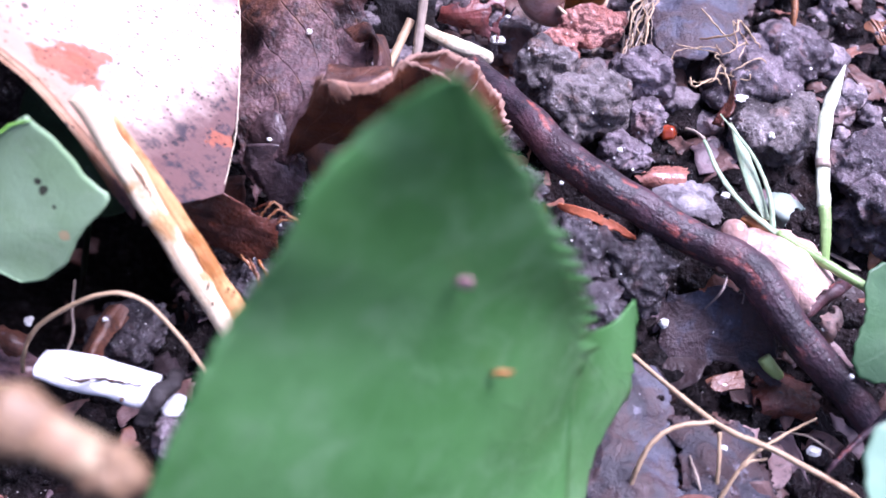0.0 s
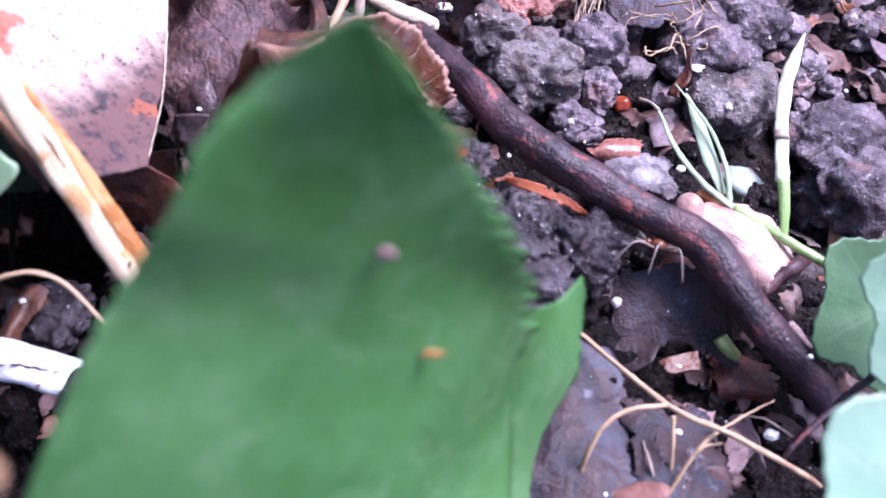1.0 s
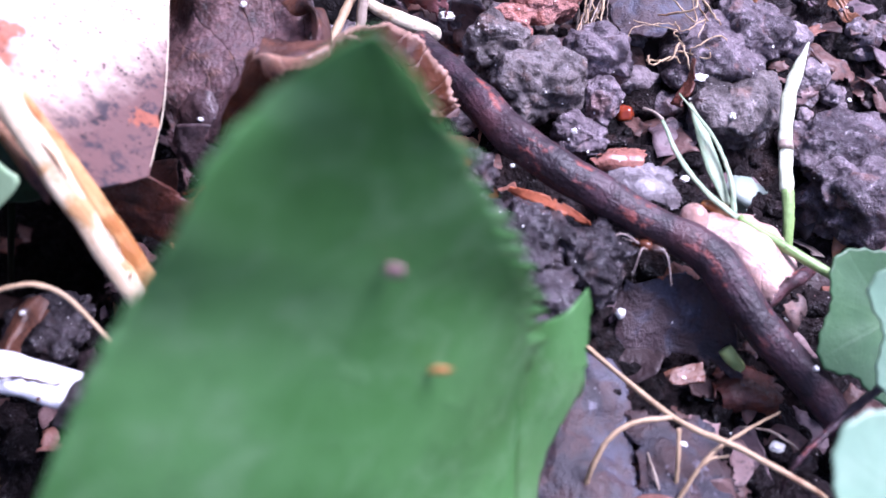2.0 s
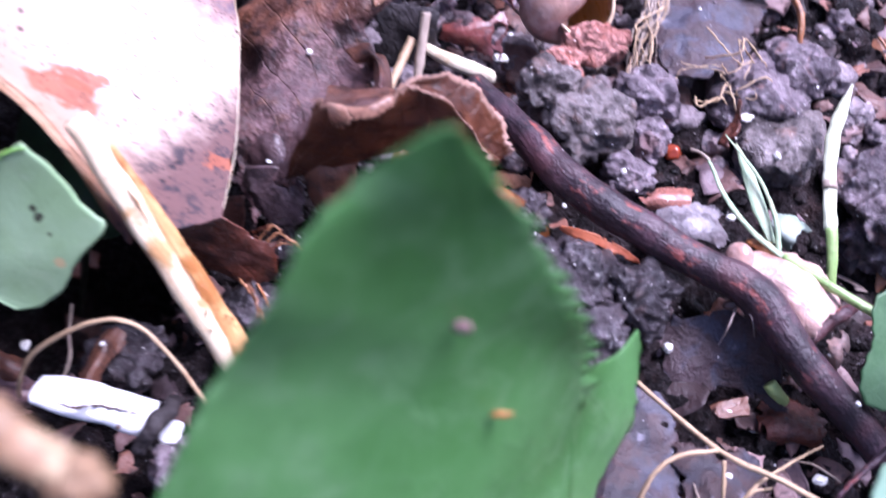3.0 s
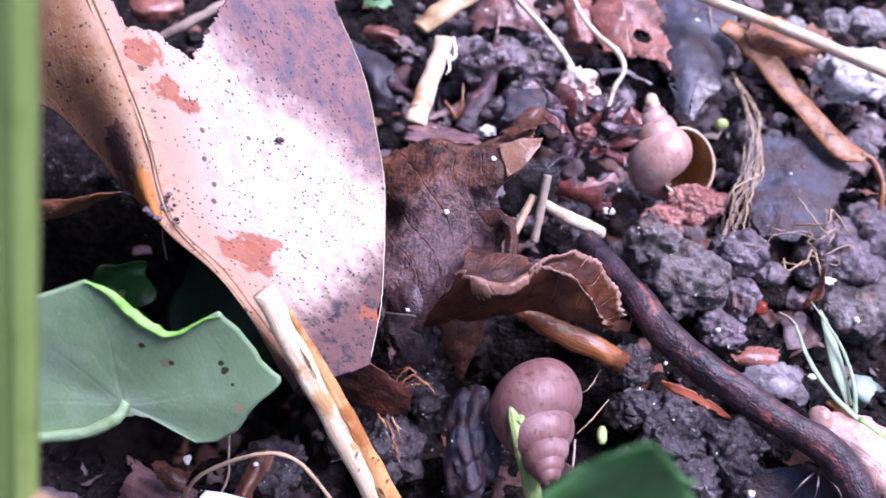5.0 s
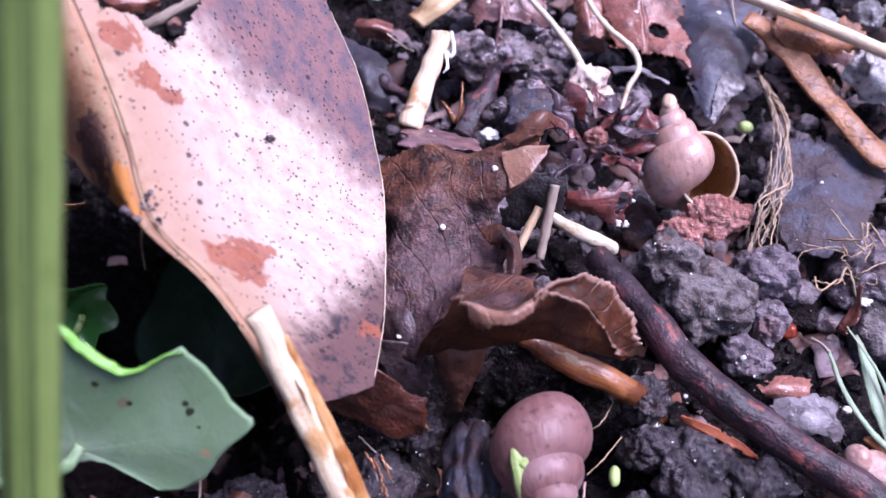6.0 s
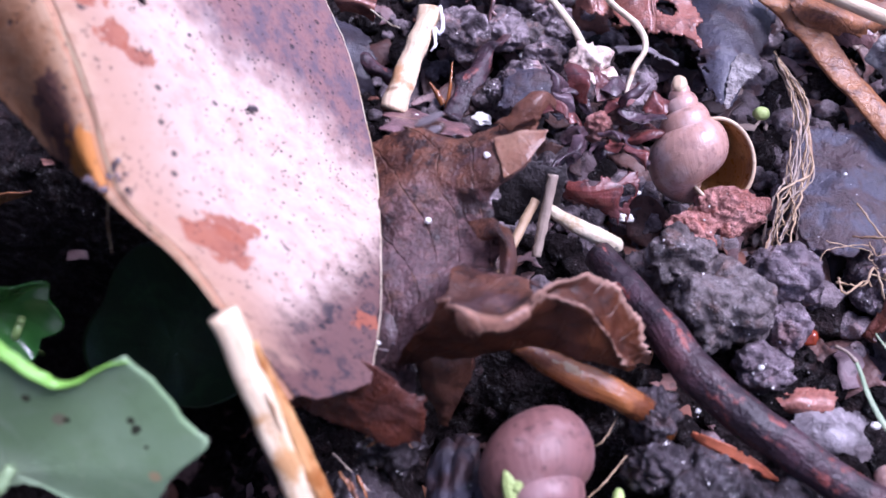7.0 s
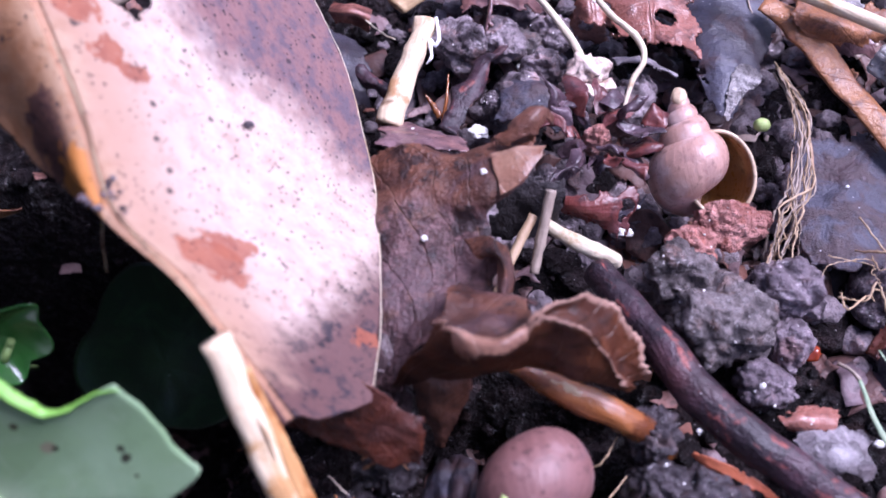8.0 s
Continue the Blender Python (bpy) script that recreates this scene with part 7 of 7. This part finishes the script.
    for pts in ([(-1.85, 5.66, 0.45), (-1.7, 5.76, 0.55), (-1.55, 5.7, 0.5), (-1.42, 5.62, 0.42)], [(-1.83, 5.6, 0.4), (-1.66, 5.68, 0.5), (-1.5, 5.72, 0.42)], [(-1.88, 5.7, 0.5), (-1.75, 5.82, 0.6), (-1.64, 5.74, 0.55)], [(-2.05, 5.35, 0.35), (-1.93, 5.2, 0.35), (-1.82, 5.02, 0.32), (-1.74, 4.8, 0.3)], [(-1.97, 5.3, 0.35), (-1.86, 5.12, 0.38), (-1.84, 4.95, 0.3)]):
        root(pts, (0.026, 0.03, 0.016), tawny_leaf, 0.02)
    root([(-2.16, 5.58, 0.2), (-1.91, 5.38, 0.15), (-1.7, 5.21, 0.1)], 0.02, root_grey)
    root([(-1.91, 5.39, 0.2), (-1.8, 5.21, 0.15), (-1.76, 5.07, 0)], 0.03, orange_stem)


roots()


# ---- the near green stalk and the insects ----
def near_stalk():
    foot = (-4.77, -0.95, -1.2)
    ob = thing("grass_stalk", foot, "yellowish green grass stalk bending past the leaf", "grass")
    part("stalk", tube([foot, (-4.01, 1.67, 3.4), (-3.05, 4.96, 9.18)], (0.2, 0.2, 0.18), 14, 40, 0.01, 1.0, 0.7), stem_near, ob)
    lift = np.array((0.06, -0.13, 0.07))
    for side in (-0.09, 0.05):
        line = [np.array(p) + lift + np.array((side, 0, 0)) for p in (foot, (-4.01, 1.67, 3.4), (-3.05, 4.96, 9.18))]
        part("rib", tube(line, 0.016, 8, 40, 0.004), stem_near, ob)
    return ob


def leg_line(a, b, c, r=0.007):
    return tube([a, b, c], (r * 1.3, r, r * 0.6), 6, 12)


def crane_gnat():
    """A long-legged insect that clambers under the twig."""
    ob = thing("insect", (0, 0, 0), "small amber insect with long grey legs", "insect", "insects")
    part("thorax", pebble((0.04, 0, 0.08), (0.08, 0.06, 0.06), 1.0, 3, 0.1), insect_amber, ob)
    part("abdomen", pebble((-0.08, 0, 0.07), (0.10, 0.055, 0.05), 2.0, 3, 0.1), insect_dark, ob, "dark brown abdomen")
    part("head", pebble((0.14, 0, 0.085), (0.04, 0.04, 0.04), 3.0, 3, 0.1), insect_amber, ob)
    legs = []
    for s in (-1, 1):
        for n, (dx, reach) in enumerate(((0.12, 0.3), (0.03, 0.34), (-0.08, 0.38))):
            knee = (dx * 2.2, s * reach * 0.55, 0.2)
            leg = part("leg", leg_line((dx * 0.6, s * 0.04, 0.08), knee, (dx * 3.4, s * reach, -0.02), 0.010), insect_leg, ob, "long grey leg")
            legs.append((leg, s, n))
    for s in (-1, 1):
        part("antenna", tube([(0.16, s * 0.02, 0.1), (0.26, s * 0.07, 0.15)], (0.008, 0.004), 6, 8), insect_leg, ob)
    return ob, legs


def running_fly(g):
    """A small dark insect that runs over the bleached leaf; g: its size."""
    ob = thing("insect", (0, 0, 0), "small dark reddish insect with grey wings running over the leaf", "insect", "insects")

    def sized(shape):
        return (shape[0] * g, *shape[1:])

    part("thorax", sized(pebble((0.03, 0, 0.06), (0.07, 0.05, 0.05), 1.0, 3, 0.1)), insect_amber, ob)
    part("abdomen", sized(pebble((-0.08, 0, 0.055), (0.09, 0.05, 0.045), 2.0, 3, 0.1)), insect_dark, ob, "dark abdomen")
    head = part("head", sized(pebble((0.115, 0, 0.06), (0.04, 0.045, 0.04), 3.0, 3, 0.1)), insect_dark, ob)
    for s in (-1, 1):
        part("antenna", sized(tube([(0.14, s * 0.02, 0.07), (0.2, s * 0.05, 0.1)], (0.008, 0.004), 6, 8)), insect_dark, head)
        part("wing", sized(pebble((-0.07, s * 0.055, 0.1), (0.12, 0.04, 0.008), 4.0, 3, 0.05)), insect_wing, ob, "grey wing")
        for n, dx in enumerate((0.08, 0.02, -0.05)):
            part("leg", sized(leg_line((dx * 0.6, s * 0.03, 0.05), (dx * 1.8, s * 0.09, 0.09), (dx * 2.4, s * 0.14, 0.0), 0.009)), insect_dark, ob)
    return ob


stalk_thing = near_stalk()
gnat_thing, gnat_legs = crane_gnat()
fly_thing = running_fly(1.6)


def motions():
    # the bleached leaf is nudged aside, and the straw with it
    rows = []
    for t, x, y, z, rx, ry, rz in ((0, 0, 0, 0, 0, 0, 0), (5.0, 0.0, 0.0, 0.02, 0, 0, 0), (5.2, 0.01, 0.01, 0.03, -0.3, 0.2, 0.2), (6.5, 0.256, 0.222, 0.1, -5.3, 2.4, 2.9), (7.0, 0.312, 0.282, 0.094, -5.7, 2.3, 3.4), (7.5, 0.348, 0.302, 0.083, -5.9, 2.7, 3.8), (8.0, 0.349, 0.316, 0.1, -6.6, 2.3, 3.7)):
        rows.append((t, pose((-3.4 + x) * CM, (6.5 + y) * CM, (1.9 + z) * CM, rx, ry, rz)))
    walk(leaf_thing, rows)
    rows = []
    for t, x, y, z, rx, ry in ((0, 0, 0, 0, 0, 0), (5.0, 0, 0, 0, 0, 0), (5.2, 0, 0, 0, -0.2, 0.5), (6.5, -0.05, -0.1, 0.08, -3.6, 6.5), (7.0, -0.06, -0.1, 0.08, -3.4, 6.8), (7.5, -0.065, -0.1, 0.08, -3.4, 7.0), (8.0, -0.07, -0.1, 0.06, -3.6, 7.1)):
        rows.append((t, pose((-1.2 + x) * CM, (3.5 + y) * CM, (-0.5 + z) * CM, rx, ry, 0)))
    walk(straw_thing, rows)
    at = ORIGIN[rust_thing.name]
    walk(rust_thing, [(t, pose((at[0] + k * 0.40) * CM, (at[1] + k * 0.10) * CM, (at[2] + k * 0.44) * CM, k * -14, 0, k * 4)) for t, k in ((0, 0), (5.0, 0), (5.2, 0.03), (6.5, 0.9), (7.0, 0.95), (8.0, 1.0))])
    walk(blunt_thing, [(t, pose((-9.4 + x) * CM, (5.2 + y) * CM, 4.6 * CM)) for t, x, y in ((0, 0.38, -0.25), (0.6, 0.38, -0.26), (1.5, 0.32, -0.27), (2.8, 0.24, -0.06), (3.2, 0.26, 0.0), (3.6, 0.05, 0.0), (4.0, 0.0, 0.0), (8.0, 0.0, 0.0))])
    # the stalk sways into view and out again
    walk(stalk_thing, [(t, pose((ORIGIN[stalk_thing.name][0] + x) * CM, (ORIGIN[stalk_thing.name][1] + y) * CM, ORIGIN[stalk_thing.name][2] * CM, 0, turn, 0)) for t, x, y, turn in ((0, -1.9, -1.66, 0), (3, -1.59, -1.38, 0), (4, -0.67, -0.71, 0), (4.5, -0.03, -0.36, 0), (5, -0.04, -0.02, 0), (5.2, 0.05, 0.31, 0), (6.5, 0.24, 1.94, 0), (6.9, 0.2, 2.4, 0), (7, 0.06, 2.48, 0), (7.5, -0.2, 2.7, 0), (8, -0.4, 2.51, 0))])
    walk(gnat_thing, [(t, pose(x * CM, y * CM, z * CM, 20, rx, rz)) for t, x, y, z, rx, rz in ((0, 2.86, 5.39, 0.12, 10, 0), (0.6, 2.76, 5.3, 0.12, 0, 150), (1.2, 2.54, 5.36, 0.12, 5, 165), (1.7, 2.38, 5.45, 0.12, 10, 180), (2.8, 2.92, 5.37, 0.1, -10, 20), (3.2, 2.92, 5.29, 0.0, -10, 0), (3.6, 3.0, 5.2, 0.0, -10, -20), (4.5, 2.94, 5.26, 0.0, -10, -20), (8, 2.94, 5.26, 0.0, -10, -20))])
    for leg, s, n in gnat_legs:
        walk(leg, [(t, pose(0, 0, 0, s * 7 * math.sin(4.1 * t + n * 2.1), 0, 11 * math.sin(5.3 * t + n * 1.7 + s))) for t in (0, 0.4, 0.8, 1.2, 1.6, 2.0, 2.4, 2.8, 3.2, 8.0)])
    walk(fly_thing, [(t, pose(x * CM, y * CM, z * CM, 0, 40, rz)) for t, x, y, z, rz in ((0, -1.33, 8.58, 0.3, 180), (6.6, -1.33, 8.58, 0.3, 180), (7, -1.57, 8.7, 0.96, 180), (7.1, -1.91, 8.3, 1.25, 185), (7.2, -2.6, 7.76, 1.85, 185), (7.3, -3.09, 7.39, 2.28, 178), (7.4, -3.38, 7.4, 2.53, 150), (7.5, -3.65, 7.32, 2.76, 145), (7.6, -3.84, 7.42, 2.92, 140), (7.7, -3.95, 7.45, 3.01, 130), (7.8, -4.26, 7.56, 3.27, 130), (7.9, -4.48, 7.63, 3.46, 140), (8, -4.78, 7.72, 3.71, 140))])


motions()
